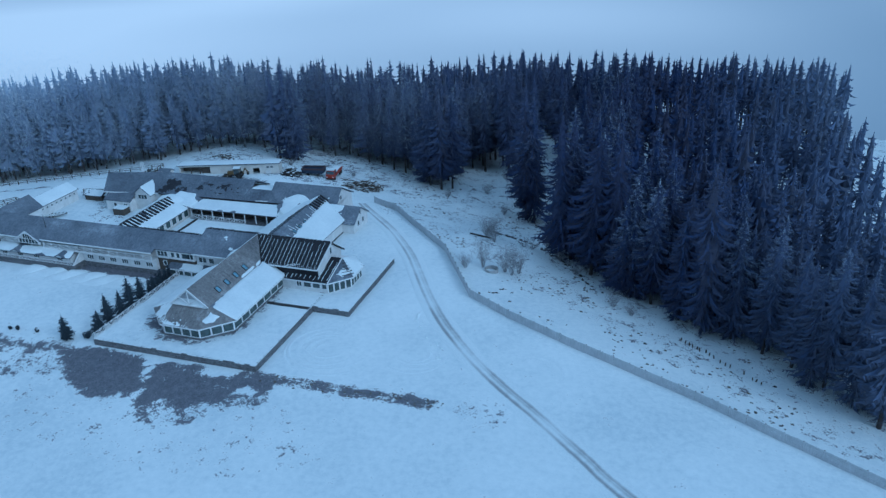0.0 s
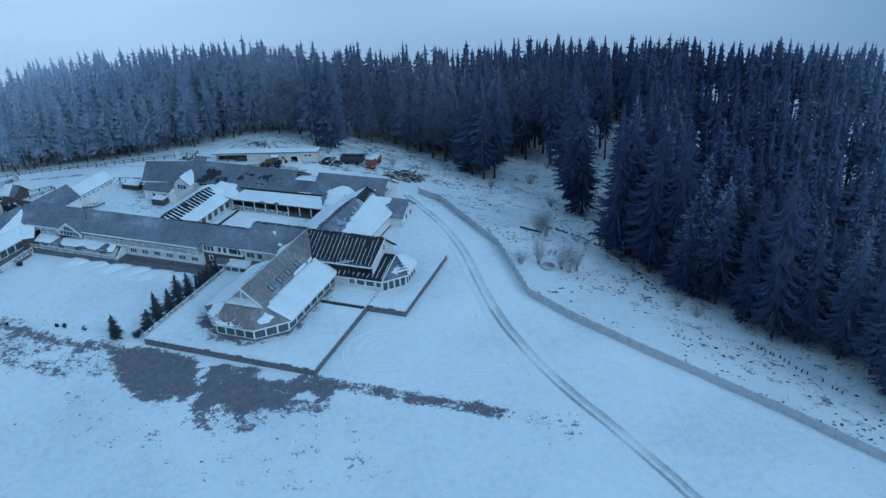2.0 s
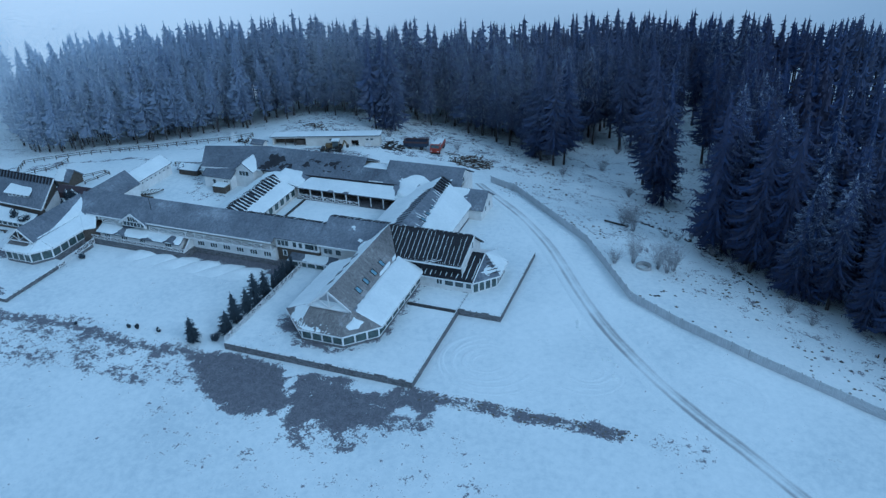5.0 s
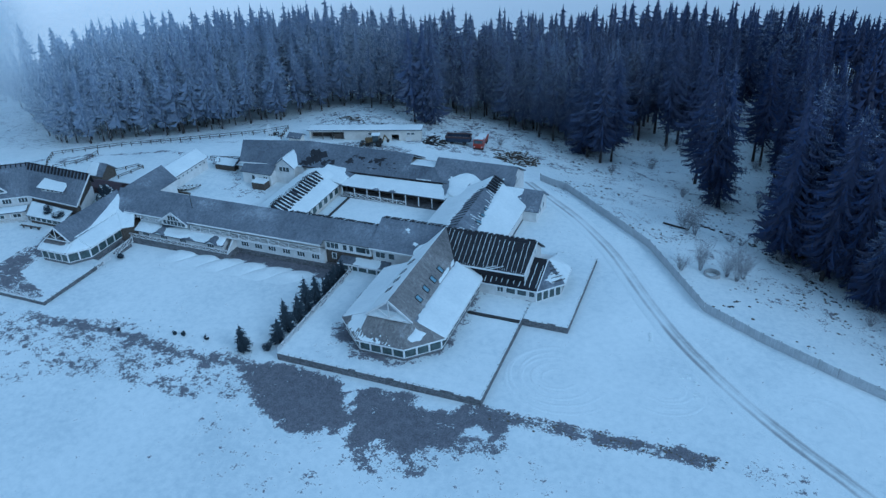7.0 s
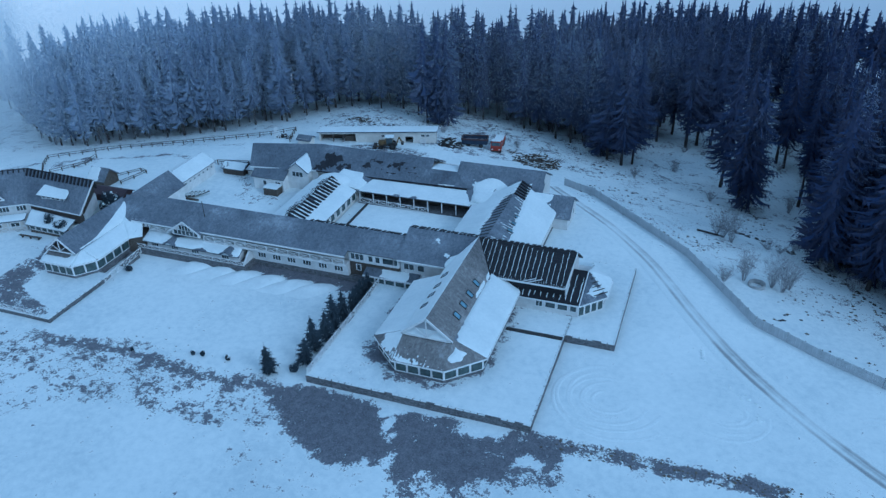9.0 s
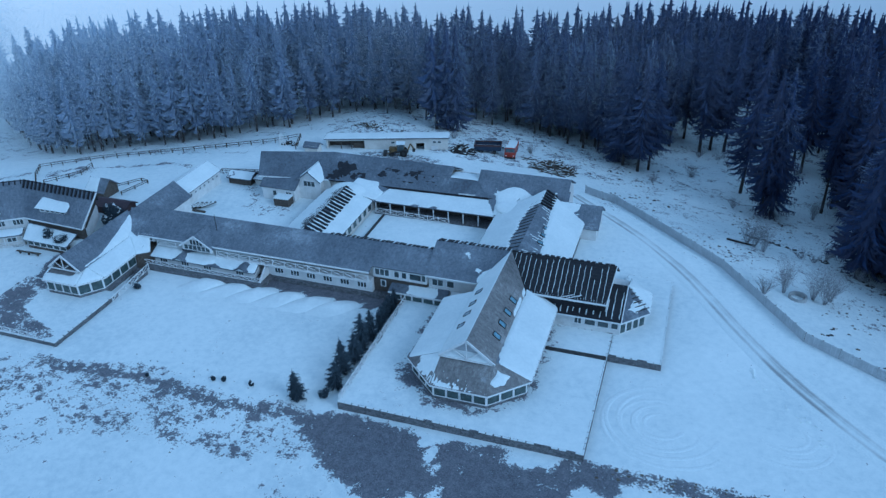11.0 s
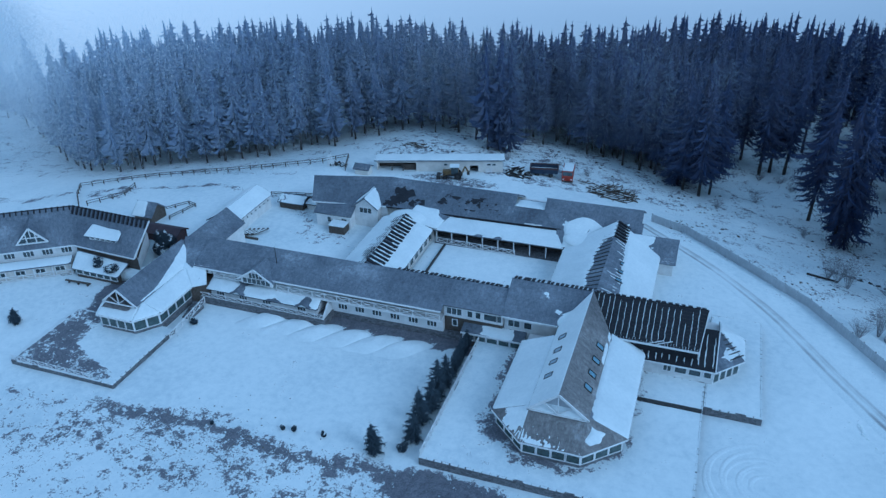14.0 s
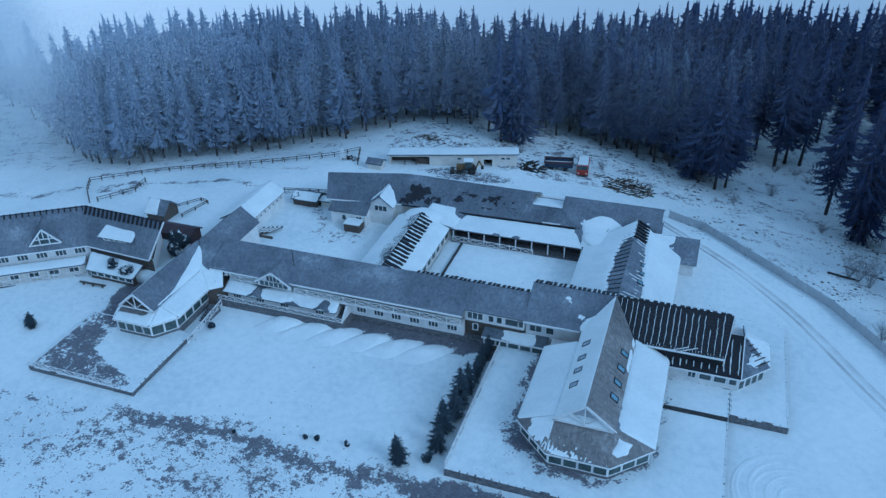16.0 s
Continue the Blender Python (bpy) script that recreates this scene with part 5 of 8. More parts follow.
h, f1, f2 = gabled("stable", "low white outbuilding with small vents and a snowy roof", -71.6, 12.0, -66.2, 24.4, -0.8, 3.1, 4.6, "y", SHINGLE_DARK)
snow_on(h, f1, lambda u, v: 0.9, 0.15, 0.4, 61)
snow_on(h, f2, lambda u, v: 0.9, 0.15, 0.4, 62)
for k in range(8):
    window(h, -66.2, 13.2 + 1.45 * k, 1.9, (0, 1), 0.5, 0.4, 1, trim=0.05)
h, f1, f2 = gabled("shed", "small dark shed beside the yard", -64.5, 24.8, -59.5, 28.2, -0.6, 1.7, 2.5, "x", SHINGLE_DARK, WOOD)
snow_on(h, f1, lambda u, v: 0.2, 0.08, 0.3, 63)
h, f1, f2 = gabled("shed", "small light wooden shed with a flat grey roof", -58.9, 25.6, -56.3, 28.4, -0.6, 1.6, 1.9, "x", SHINGLE_BROWN, CREAM)
snow_on(h, f1, lambda u, v: 0.35, 0.1, 0.3, 64)
lumber = thing("timber_stack", "row of dark beams with snow on a low roof", "timber")
for k in range(5):
    bm = bmesh.new()
    beam(bm, (-66.6 + 0.75 * k, 11.6 + 0.3 * k, 0.6), (-64.6 + 0.75 * k, 14.4 + 0.3 * k, 0.75), 0.34, 0.2)
    part("beam", bm, IRON, lumber)
    bm = bmesh.new()
    beam(bm, (-66.2 + 0.75 * k, 11.85 + 0.3 * k, 0.74), (-64.8 + 0.75 * k, 14.0 + 0.3 * k, 0.87), 0.2, 0.08)
    part("snow_strip", bm, SNOW, lumber)
bm = bmesh.new()
prism(bm, rect(-66.8, 11.9, -61.8, 12.3), -0.2, 0.48)
part("trestle", bm, WOOD, lumber)

# the angled house at the west edge
house = thing("west_house", "large white house with steep grey roof, gabled dormer and long veranda", "house")
A, B, C = Vector((-112.0, -16.6, 0)), Vector((-88.3, -1.5, 0)), Vector((-72.0, -2.2, 0))
d1 = (B - A).normalized()
s1 = Vector((d1.y, -d1.x, 0))
RIDGE, EAVE = 9.8, 4.4
KS = Vector((-86.4, -5.3, 0))
H1 = [(A + s1 * 4.3) + Vector((0, 0, EAVE)), KS + Vector((0, 0, EAVE)), B + Vector((0, 0, RIDGE)), A + Vector((0, 0, RIDGE))]
H2 = [KS + Vector((0, 0, EAVE)), Vector((-73.4, -6.0, EAVE)), C + Vector((0, 0, RIDGE)), B + Vector((0, 0, RIDGE))]
KN = Vector((-90.0, 4.5, 0))
H3 = [Vector((-76.8, 2.6, EAVE + 1)), KN + Vector((0, 0, EAVE)), B + Vector((0, 0, RIDGE)), C + Vector((0, 0, RIDGE))]
H4 = [KN + Vector((0, 0, EAVE)), A - s1 * 6 + Vector((0, 0, EAVE)), A + Vector((0, 0, RIDGE)), B + Vector((0, 0, RIDGE))]
for f in (H1, H2):
    roof(house, f, SHINGLE)
for f in (H3, H4):
    roof(house, f, BLACK)
streaks(house, H3, 16, 71, 0.5, 0.55, 1.0, 0.03)
streaks(house, H4, 24, 72, 0.5, 0.55, 1.0, 0.03)
battens(house, [H2[3] + Vector((0, 0, 0.05)), H2[2] + Vector((0, 0, 0.05)), H2[2] + Vector((0, -0.85, -1.2)), H2[3] + Vector((0, -0.85, -1.2))], 18, BLACK, False, 0.26)
battens(house, [H1[3] + Vector((0, 0, 0.05)), H1[2] + Vector((0, 0, 0.05)), H1[2] + s1 * 0.5 + Vector((0, 0, -0.6)), H1[3] + s1 * 0.5 + Vector((0, 0, -0.6))], 30, BLACK, False, 0.18)
w1 = [(A + s1 * 3.8).to_2d()[:], (KS + Vector((0.1, 0.5, 0))).to_2d()[:], (-73.2, -5.4), (-77.2, 2.2), (-89.6, 4.0), (A - s1 * 5.4).to_2d()[:]]
wall(house, w1, -1.5, EAVE - 0.05, WHITE)
bm = bmesh.new()
co = [(-73.0, -5.4, 4.3), (-77.2, 2.2, 4.8), (-72.5, -2.2, 9.4)]
lo = [bm.verts.new(q) for q in co]
hi = [bm.verts.new((q[0] - 0.3, q[1], q[2])) for q in co]
bm.faces.new(lo)
bm.faces.new(hi[::-1])
for i in range(3):
    j = (i + 1) % 3
    bm.faces.new((lo[i], lo[j], hi[j], hi[i]))
part("gable_wall", bm, WOOD, house, "dark boarded gable")
gutter(house, (-73.35, -6.02, 4.34), (-71.95, -2.25, 9.72), 0.14)
gutter(house, H2[0] - Vector((0, 0, 0.1)), H2[1] - Vector((0, 0, 0.1)), 0.12)
gutter(house, H1[0] - Vector((0, 0, 0.1)), H1[1] - Vector((0, 0, 0.1)), 0.12)
for k in range(6):
    q = KS + Vector((0.1, 0.5, 0)) - d1 * (1.7 + 3.0 * k)
    window(house, q.x + s1.x * 0.02, q.y + s1.y * 0.02, 3.05, (d1.x, d1.y), 1.7, 0.95, 3)
# veranda roof, posts and rail in front of it
va, vb = KS + s1 * 0.2 - d1 * 24, KS + s1 * 0.2 - d1 * 0.5
VR = [va + s1 * 2.3 + Vector((0, 0, 2.35)), vb + s1 * 2.3 + Vector((0, 0, 2.35)), vb + Vector((0, 0, 2.7)), va + Vector((0, 0, 2.7))]
roof(house, VR, SHINGLE)
snow_on(house, VR, lambda u, v: 0.9, 0.18, 0.45, 73)
vw = [(va + s1 * 1.7).to_2d()[:], (vb + s1 * 1.7).to_2d()[:], vb.to_2d()[:], va.to_2d()[:]]
wall(house, vw, -1.5, 2.1, CREAM, "cream veranda wall")
for k in range(7):
    q = vb + s1 * 1.72 - d1 * (2.0 + 3.1 * k)
    window(house, q.x, q.y, 0.9, (d1.x, d1.y), 1.5, 0.8, 2)
for k in range(9):
    q = vb + s1 * 2.15 - d1 * (0.2 + 2.9 * k)
    bm = bmesh.new()
    beam(bm, q + Vector((0, 0, -0.3)), q + Vector((0, 0, 2.25)), 0.15, up=(1, 0, 0))
    part("post", bm, TRIM, house)
railing(house, va + s1 * 2.3, vb + s1 * 2.3, 0.25, 0.95, 9, 0.1)
fl = [(va + s1 * 2.5).to_2d()[:], (vb + s1 * 2.5).to_2d()[:], vb.to_2d()[:], va.to_2d()[:]]
wall(house, fl, -1.4, 0.15, STONE, "stone veranda base", "podium")
VE = [(-84.8, -8.4, 1.9), (-75.3, -8.6, 1.9), (-75.0, -5.8, 3.1), (-85.8, -5.3, 3.5)]
roof(house, VE, SHINGLE)
snow_on(house, VE, lambda u, v: 0.9 - 1.3 * rise(0.85, 1.0, v), 0.25, 0.35, 74)
wall(house, [(-84.3, -8.0), (-75.7, -8.2), (-75.7, -7.3), (-84.9, -6.8)], -1.2, 1.8, WOOD, "dark glazed veranda")
glazed_run(house, (-84.3, -8.0), (-75.7, -8.2), 0.9, 1.8, 6)
# dark panel before the white wall stands in for the eave's shade
wall(house, [(KS.x + 0.1, KS.y + 0.44), (-73.2, -5.47), (-73.2, -5.38), (KS.x + 0.1, KS.y + 0.52)], -1.2, 4.2, WOOD, "dark panel drawing the shade under the eave")
bank = bmesh.new()
prism(bank, [(-85.2, -6.5), (-76.7, -7.0), (-71.6, -6.4), (-70.2, -3.0), (-70.0, 4.0), (-79.0, 4.1), (-78.6, 2.0), (-73.6, -5.2), (-86.2, -4.9)], -0.8, 1.95)
bmesh.ops.bevel(bank, geom=bank.edges[:], offset=0.35, segments=3, affect="EDGES")
tagged(part("snow_bank", bank, SNOW, None, smooth=True), "deep snow drifted against the white house", "snow bank")
bench = thing("bench", "long low bench of dark timber standing in the snow", "bench")
gz = ground_height(-82.3, -10.1)
bm = bmesh.new()
beam(bm, (-84.8, -10.2, gz + 0.5), (-79.8, -10.0, gz + 0.5), 0.42, 0.12)
bmesh.ops.bevel(bm, geom=bm.edges[:], offset=0.02, segments=1, affect="EDGES")
part("seat", bm, WOOD, bench)
for x in (-84.2, -82.3, -80.4):
    bm = bmesh.new()
    beam(bm, (x, -10.1, gz - 0.1), (x, -10.1, gz + 0.45), 0.3, 0.16, (1, 0, 0))
    part("block", bm, WOOD, bench)
# gabled dormer and shed dormer in the steep slopes
q = KS + Vector((0.1, 0.5, 0)) - d1 * 6.6
m = Matrix.Translation((q.x, q.y, 0.45)) @ Matrix.Rotation(math.atan2(d1.y, d1.x), 4, "Z")
bm = bmesh.new()
co = [m @ Vector(c) for c in ((-2.3, 0.1, 5.1), (2.3, 0.1, 5.1), (0, 0.1, 7.6))]
lo = [bm.verts.new(c) for c in co]
hi = [bm.verts.new(c + Vector((-s1.x, -s1.y, 0)) * 0.3) for c in co]
bm.faces.new(lo)
bm.faces.new(hi[::-1])
for i in range(3):
    j = (i + 1) % 3
    bm.faces.new((lo[i], lo[j], hi[j], hi[i]))
dm = part("dormer", bm, GLASS, house, "gabled dormer glazed behind white bars")
for a, b, w in (((-2.5, 4.95), (0, 7.75), 0.24), ((0, 7.75), (2.5, 4.95), 0.24), ((-2.5, 5.0), (2.5, 5.0), 0.2), ((-1.5, 6.0), (1.5, 6.0), 0.14), ((-0.75, 5.0), (-0.75, 6.8), 0.14), ((0.75, 5.0), (0.75, 6.8), 0.14), ((0, 6.0), (0, 7.6), 0.12)):
    bm = bmesh.new()
    beam(bm, m @ Vector((a[0], 0.0, a[1])), m @ Vector((b[0], 0.0, b[1])), w, w)
    part("bar", bm, TRIM, dm, "white-painted glazing bar")
roof(dm, [m @ Vector(c) for c in ((-2.6, -0.1, 4.95), (0, -0.1, 7.85), (0, 3.7, 9.0), (-2.6, 0.9, 5.0))], SHINGLE, t=0.1)
roof(dm, [m @ Vector(c) for c in ((0, -0.1, 7.85), (2.6, -0.1, 4.95), (2.6, 0.9, 5.0), (0, 3.7, 9.0))], SHINGLE, t=0.1)
sd = wall(house, rect(-83.2, -4.6, -77.4, -2.6), 5.4, 6.7, WHITE, "white shed dormer", "dormer")
SD = [(-83.8, -5.1, 6.5), (-76.8, -5.1, 6.5), (-77.2, -2.5, 7.9), (-83.4, -2.5, 7.9)]
roof(sd, SD, SHINGLE, t=0.12)
snow_on(sd, SD, lambda u, v: 0.8, 0.2, 0.3, 75)
for k in range(5):
    window(sd, -82.5 + 1.1 * k, -4.62, 5.9, (1, 0), 0.7, 0.5, 1, trim=0.06)
h, f1, f2 = gabled("brick_link", "low brick block with a rusty red roof beside the white house", -80.2, 4.4, -73.2, 7.4, -0.8, 3.2, 3.9, "x", REDOX, BRICKRED)
h, f1, f2 = gabled("hut", "small hut with a half-snowy grey roof", -88.2, 11.6, -84.4, 15.8, -1.4, 1.8, 3.6, "x", SHINGLE, WOOD)
snow_on(h, f1, lambda u, v: 0.9 - 1.5 * rise(0.5, 0.9, u + 0.3 * v), 0.14, 0.3, 76)

# ---- rear range ----
rear = thing("rear_range", "long rear building with a patched dark grey shingle roof", "building")
R1 = [(-55.6, 22.0, 4.2), (-41.5, 24.0, 4.2), (-43.0, 30.2, 7.2), (-57.2, 26.6, 7.2)]
R2 = [(-41.5, 24.0, 4.2), (-9.4, 24.9, 4.2), (-13.0, 27.6, 5.9), (-42.5, 27.2, 5.9)]
R3 = [(-42.5, 27.2, 5.9), (-18.3, 27.6, 5.9), (-18.3, 29.9, 7.2), (-43.0, 30.2, 7.2)]
R4 = [(-13.0, 27.6, 5.95), (3.7, 27.6, 5.95), (3.7, 29.7, 7.35), (-13.0, 29.7, 7.35)]
R5 = [(-9.4, 24.0, 3.6), (4.0, 24.0, 3.6), (4.0, 27.6, 5.95), (-13.0, 27.6, 5.95)]
for f in (R1, R2, R3, R4, R5):
    roof(rear, f, SHINGLE_DARK if f in (R1, R2, R3) else SHINGLE)
for f in ([(-55.0, 32.5, 4.2), (-57.2, 26.6, 7.2), (-43.0, 30.2, 7.2), (-42.0, 36.0, 4.2)], [(-42.0, 36.0, 4.2), (-43.0, 30.2, 7.2), (-18.3, 29.9, 7.2), (-18.3, 35.6, 4.2)], [(-13.0, 35.4, 4.2), (-13.0, 29.7, 7.35), (3.7, 29.7, 7.35), (3.7, 35.4, 4.2)]):
    roof(rear, f, SHINGLE_DARK)
snow_on(rear, [(-18.6, 27.7, 5.95), (-12.7, 27.7, 5.95), (-12.7, 31.5, 5.4), (-18.6, 31.5, 5.4)], lambda u, v: 0.9, 0.15, 0.4, 81)
roof(rear, [(-18.4, 27.5, 5.9), (-12.9, 27.5, 5.9), (-12.9, 32.5, 5.0), (-18.4, 32.5, 5.0)], SHINGLE_DARK)
def r5_snow(u, v):
    x = -9.4 - 3.6 * v + u * (13.4 + 3.6 * v)
    return 1.5 * rise(-9.2, -8.2, x) * (1 - rise(0.82, 0.98, v + 0.04 * (x + 5.6) ** 2)) - 0.3


snow_on(rear, R5, r5_snow, 0.18, 0.22, 82)
wall(rear, [(-55.2, 22.6), (-41.5, 24.5), (-42.2, 35.4), (-54.8, 32.0)], -2.2, 4.2, WHITE)
wall(rear, [(-41.5, 24.9), (-18.0, 25.5), (-18.0, 35.0), (-42.2, 35.4)], -2.2, 4.2, CREAM)
wall(rear, rect(-18.0, 25.5, 3.4, 34.8), -2.2, 4.1, WHITE)
bm = bmesh.new()
co = [(3.4, 24.5, 3.7), (3.4, 34.8, 4.1), (3.4, 29.7, 7.1)]
lo = [bm.verts.new(q) for q in co]
hi = [bm.verts.new((q[0] - 0.3, q[1], q[2])) for q in co]
bm.faces.new(lo)
bm.faces.new(hi[::-1])
for i in range(3):
    j = (i + 1) % 3
    bm.faces.new((lo[i], lo[j], hi[j], hi[i]))
part("gable_wall", bm, WHITE, rear)
window(rear, 3.42, 29.2, 4.6, (0, 1), 0.8, 1.0, 1)
# black strip and fascia draw the eave's shadow above the gallery roof
wall(rear, [(-30.4, 24.25), (-9.6, 24.85), (-9.6, 25.05), (-30.4, 24.45)], 3.2, 4.12, BLACK, "black strip drawing the shaded gap under the eave")
gutter(rear, (-41.5, 23.95, 4.08), (-9.4, 24.85, 4.08), 0.1, BLACK)
gutter(rear, (-55.6, 21.95, 4.1), (-41.5, 23.95, 4.1), 0.1)
for x in (-13.6, -14.9):
    bm = bmesh.new()
    beam(bm, (x - 0.9, 24.7, 4.3), (x + 0.9, 24.75, 4.42), 0.12, 0.16)
    part("loose_board", bm, TRIM, rear, "pale board hanging from the eave")
# holes in the shingles, showing black felt
rnd = random.Random(9)


def hole(h, face, u, v, r, seed):
    p = [Vector(q) for q in face]
    nrm = (p[1] - p[0]).cross(p[3] - p[0]).normalized()
    nrm = nrm if nrm.z > 0 else -nrm
    c = p[0].lerp(p[1], u).lerp(p[3].lerp(p[2], u), v)
    a = (p[1] - p[0]).normalized()
    b = nrm.cross(a)
    bm = bmesh.new()
    ring = []
    rn = random.Random(seed)
    for k in range(18):
        t = 2 * math.pi * k / 18
        q = r * rn.uniform(0.45, 1.2)
        ring.append(c + a * math.cos(t) * q * 1.25 + b * math.sin(t) * q)
    top = [bm.verts.new(q + nrm * 0.025) for q in ring]
    bot = [bm.verts.new(q - nrm * 0.03) for q in ring]
    bm.faces.new(top)
    for k in range(18):
        bm.faces.new((top[k], bot[k], bot[(k + 1) % 18], top[(k + 1) % 18]))
    part("bare_patch", bm, BLACK, h, "black felt where shingles are gone")


for f, u, v, r in ((R3, 0.16, 0.3, 1.2), (R3, 0.12, 0.05, 1.3), (R2, 0.03, 0.25, 1.0), (R2, 0.27, 0.15, 1.4), (R2, 0.25, 0.5, 1.0), (R3, 0.5, 0.35, 0.7), (R3, 0.55, 0.2, 0.8), (R3, 0.7, 0.15, 1.1), (R2, 0.68, 0.75, 0.9), (R2, 0.12, 0.85, 1.5), (R2, 0.07, 0.5, 1.2), (R2, 0.16, 0.35, 0.9), (R2, 0.2, 0.12, 1.2), (R2, 0.23, 0.3, 0.9), (R2, 0.36, 0.75, 0.8), (R2, 0.39, 0.55, 0.6), (R2, 0.5, 0.7, 1.1), (R2, 0.55, 0.6, 0.9), (R2, 0.6, 0.8, 0.7), (R3, 0.75, 0.3, 0.6)):
    hole(rear, f, u, v, r, int(u * 100 + v * 10))
    for k in range(3):
        hole(rear, f, u + rnd.uniform(-0.05, 0.05), min(0.95, max(0.08, v + rnd.uniform(-0.35, 0.35))), r * rnd.uniform(0.18, 0.42), int(u * 100) + k)
# gabled dormer house with lean-to porches on the yard side
dh, f1, f2 = gabled("gabled_annex", "small white gabled annex with a wide window under snow", -47.4, 22.7, -42.8, 27.4, -0.4, 4.3, 6.1, "y", SHINGLE, WHITE)
snow_on(dh, f1, lambda u, v: 0.8 - 0.9 * rise(0.6, 1, u), 0.18, 0.3, 83)
snow_on(dh, f2, lambda u, v: 0.5 - 0.9 * rise(0.5, 1, u), 0.15, 0.3, 84)
window(dh, -45.1, 22.7, 2.95, (1, 0), 2.4, 1.0, 3)
lean = thing("lean_to", "white lean-to with a dark shingled roof", "annex")
wall(lean, rect(-54.2, 20.6, -47.4, 23.4), -0.4, 2.95, WHITE)
LF = [(-54.6, 20.3, 2.9), (-47.0, 20.3, 2.9), (-47.0, 23.4, 4.5), (-54.6, 23.4, 4.5)]
roof(lean, LF, SHINGLE_DARK)
window(lean, -48.6, 20.6, 1.2, (1, 0), 1.1, 1.0, 2)
window(lean, -51.6, 20.6, 1.2, (1, 0), 0.8, 1.0, 1)
crate = thing("crate", "dark brown wooden crate with a snowy lid", "box")
wall(crate, rect(-50.6, 18.3, -47.6, 20.4), -0.1, 1.7, WOOD, name="body")
bm = bmesh.new()
box(bm, (-50.7, 18.2, 1.7), (-47.5, 20.5, 1.92))
bmesh.ops.bevel(bm, geom=bm.edges[:], offset=0.07, segments=2, affect="EDGES")
part("snow_cap", bm, SNOW, crate)

# left court wing with half-stripped roof
cw, f1, f2 = gabled("court_wing_west", "low court wing with bare dark roof battens and snow", -41.3, 3.4, -31.7, 22.4, -0.2, 2.8, 4.85, "y", SHINGLE_DARK, CREAM, 0.5)
snow_on(cw, f1, lambda u, v: 1.0 - 1.35 * rise(0.5, 0.62, v) * (1 - rise(0.82, 1.0, u)), 0.16, 0.35, 91)
snow_on(cw, f2, lambda u, v: 0.85 - 0.75 * rise(0.45, 0.9, v), 0.11, 0.3, 92)
streaks(cw, f2, 30, 97, 0.52, 0.36, 1.0, 0.2)
for k in range(17):
    t = (k + 0.5) / 17
    q0, q1 = Vector(f1[0]).lerp(Vector(f1[1]), t * 0.92), Vector(f1[3]).lerp(Vector(f1[2]), t * 0.92)
    bm = bmesh.new()
    beam(bm, q0.lerp(q1, 0.46 + 0.015 * (k % 3) + 0.1 * t) + Vector((0, 0, 0.1)), q0.lerp(q1, 0.995) + Vector((0, 0, 0.1)), 0.52, 0.22)
    part("batten", bm, BLACK, cw)
streaks(cw, [Vector(f1[i]).lerp(Vector(f1[j]), 0.027 if k else 0.893) + Vector((0, 0, 0.14)) for i, j, k in ((0, 1, 1), (0, 1, 0), (3, 2, 0), (3, 2, 1))], 16, 98, 0.42, 0.45, 1.0, 0.05)
dome = bmesh.new()
bmesh.ops.create_icosphere(dome, subdivisions=3, radius=1.0)
for q in dome.verts:
    q.co = Vector((-36.2 + q.co.x * 4.3, 22.0 + q.co.y * 2.4, 2.7 + q.co.z * 2.35 + 0.12 * noise.noise((q.co.x * 3, q.co.y * 3, 1))))
part("snow_drift", dome, SNOW, cw, "deep rounded snow over the roof's end", True)
battens(cw, f2, 6, IRON, True, 0.1, 0.5, 0.98)
for k in range(7):
    window(cw, -31.7, 7.0 + 2.2 * k, 0.8, (0, 1), 1.5, 1.6, 1, GREENGLASS)

# gallery along the back of the court
gal = thing("court_gallery", "open gallery with white crossed railing under a snowy roof", "gallery")
GR = [(-31.2, 20.6, 2.8), (-7.8, 20.6, 2.8), (-10.0, 25.0, 3.75), (-29.4, 24.6, 3.7)]
roof(gal, GR, SHINGLE_DARK)
snow_on(gal, GR, lambda u, v: 0.95 - 0.5 * rise(0.93, 1, v) - 2.4 * max(0, 0.1 - abs(v - 0.1)) * 9 * max(0, math.sin(u * 40)) * (0.3 < u < 0.6), 0.2, 0.35, 93)
wall(gal, rect(-31.0, 23.6, -8.0, 24.9), -0.4, 2.9, WOOD, "dark rear wall")
wall(gal, rect(-30.8, 20.2, -8.0, 23.6), -0.4, 0.5, STONE, "stone gallery floor", "podium")
for k in range(9):
    bm = bmesh.new()
    beam(bm, (-30.6 + 2.8 * k, 20.8, 0.4), (-30.6 + 2.8 * k, 20.8, 2.75), 0.16, up=(1, 0, 0))
    part("post", bm, TRIM, gal)
railing(gal, (-30.6, 20.5, 0), (-16.2, 20.0, 0), 0.5, 0.95, 7)
GD = [(-9.6, 20.7, 2.75), (-6.4, 20.9, 3.35), (-4.6, 25.2, 4.75), (-10.2, 25.3, 4.15)]
roof(gal, GD, SHINGLE)
snow_on(gal, GD, lambda u, v: 1.4 * rise(0.3, 0.55, u + 0.15 * v) - 0.4, 0.2, 0.2, 100)
GC = [(-36.6, 20.6, 4.3), (-30.6, 20.6, 2.95), (-29.2, 25.2, 4.15), (-36.0, 25.0, 4.7)]
roof(gal, GC, SHINGLE_DARK)
snow_on(gal, GC, lambda u, v: 1.0 - 12 * max(0.0, u - 0.55) * max(0.0, v - 0.35), 0.34, 0.25, 99, ragged=0.6)
drift = bmesh.new()
bmesh.ops.create_icosphere(drift, subdivisions=3, radius=1.0)
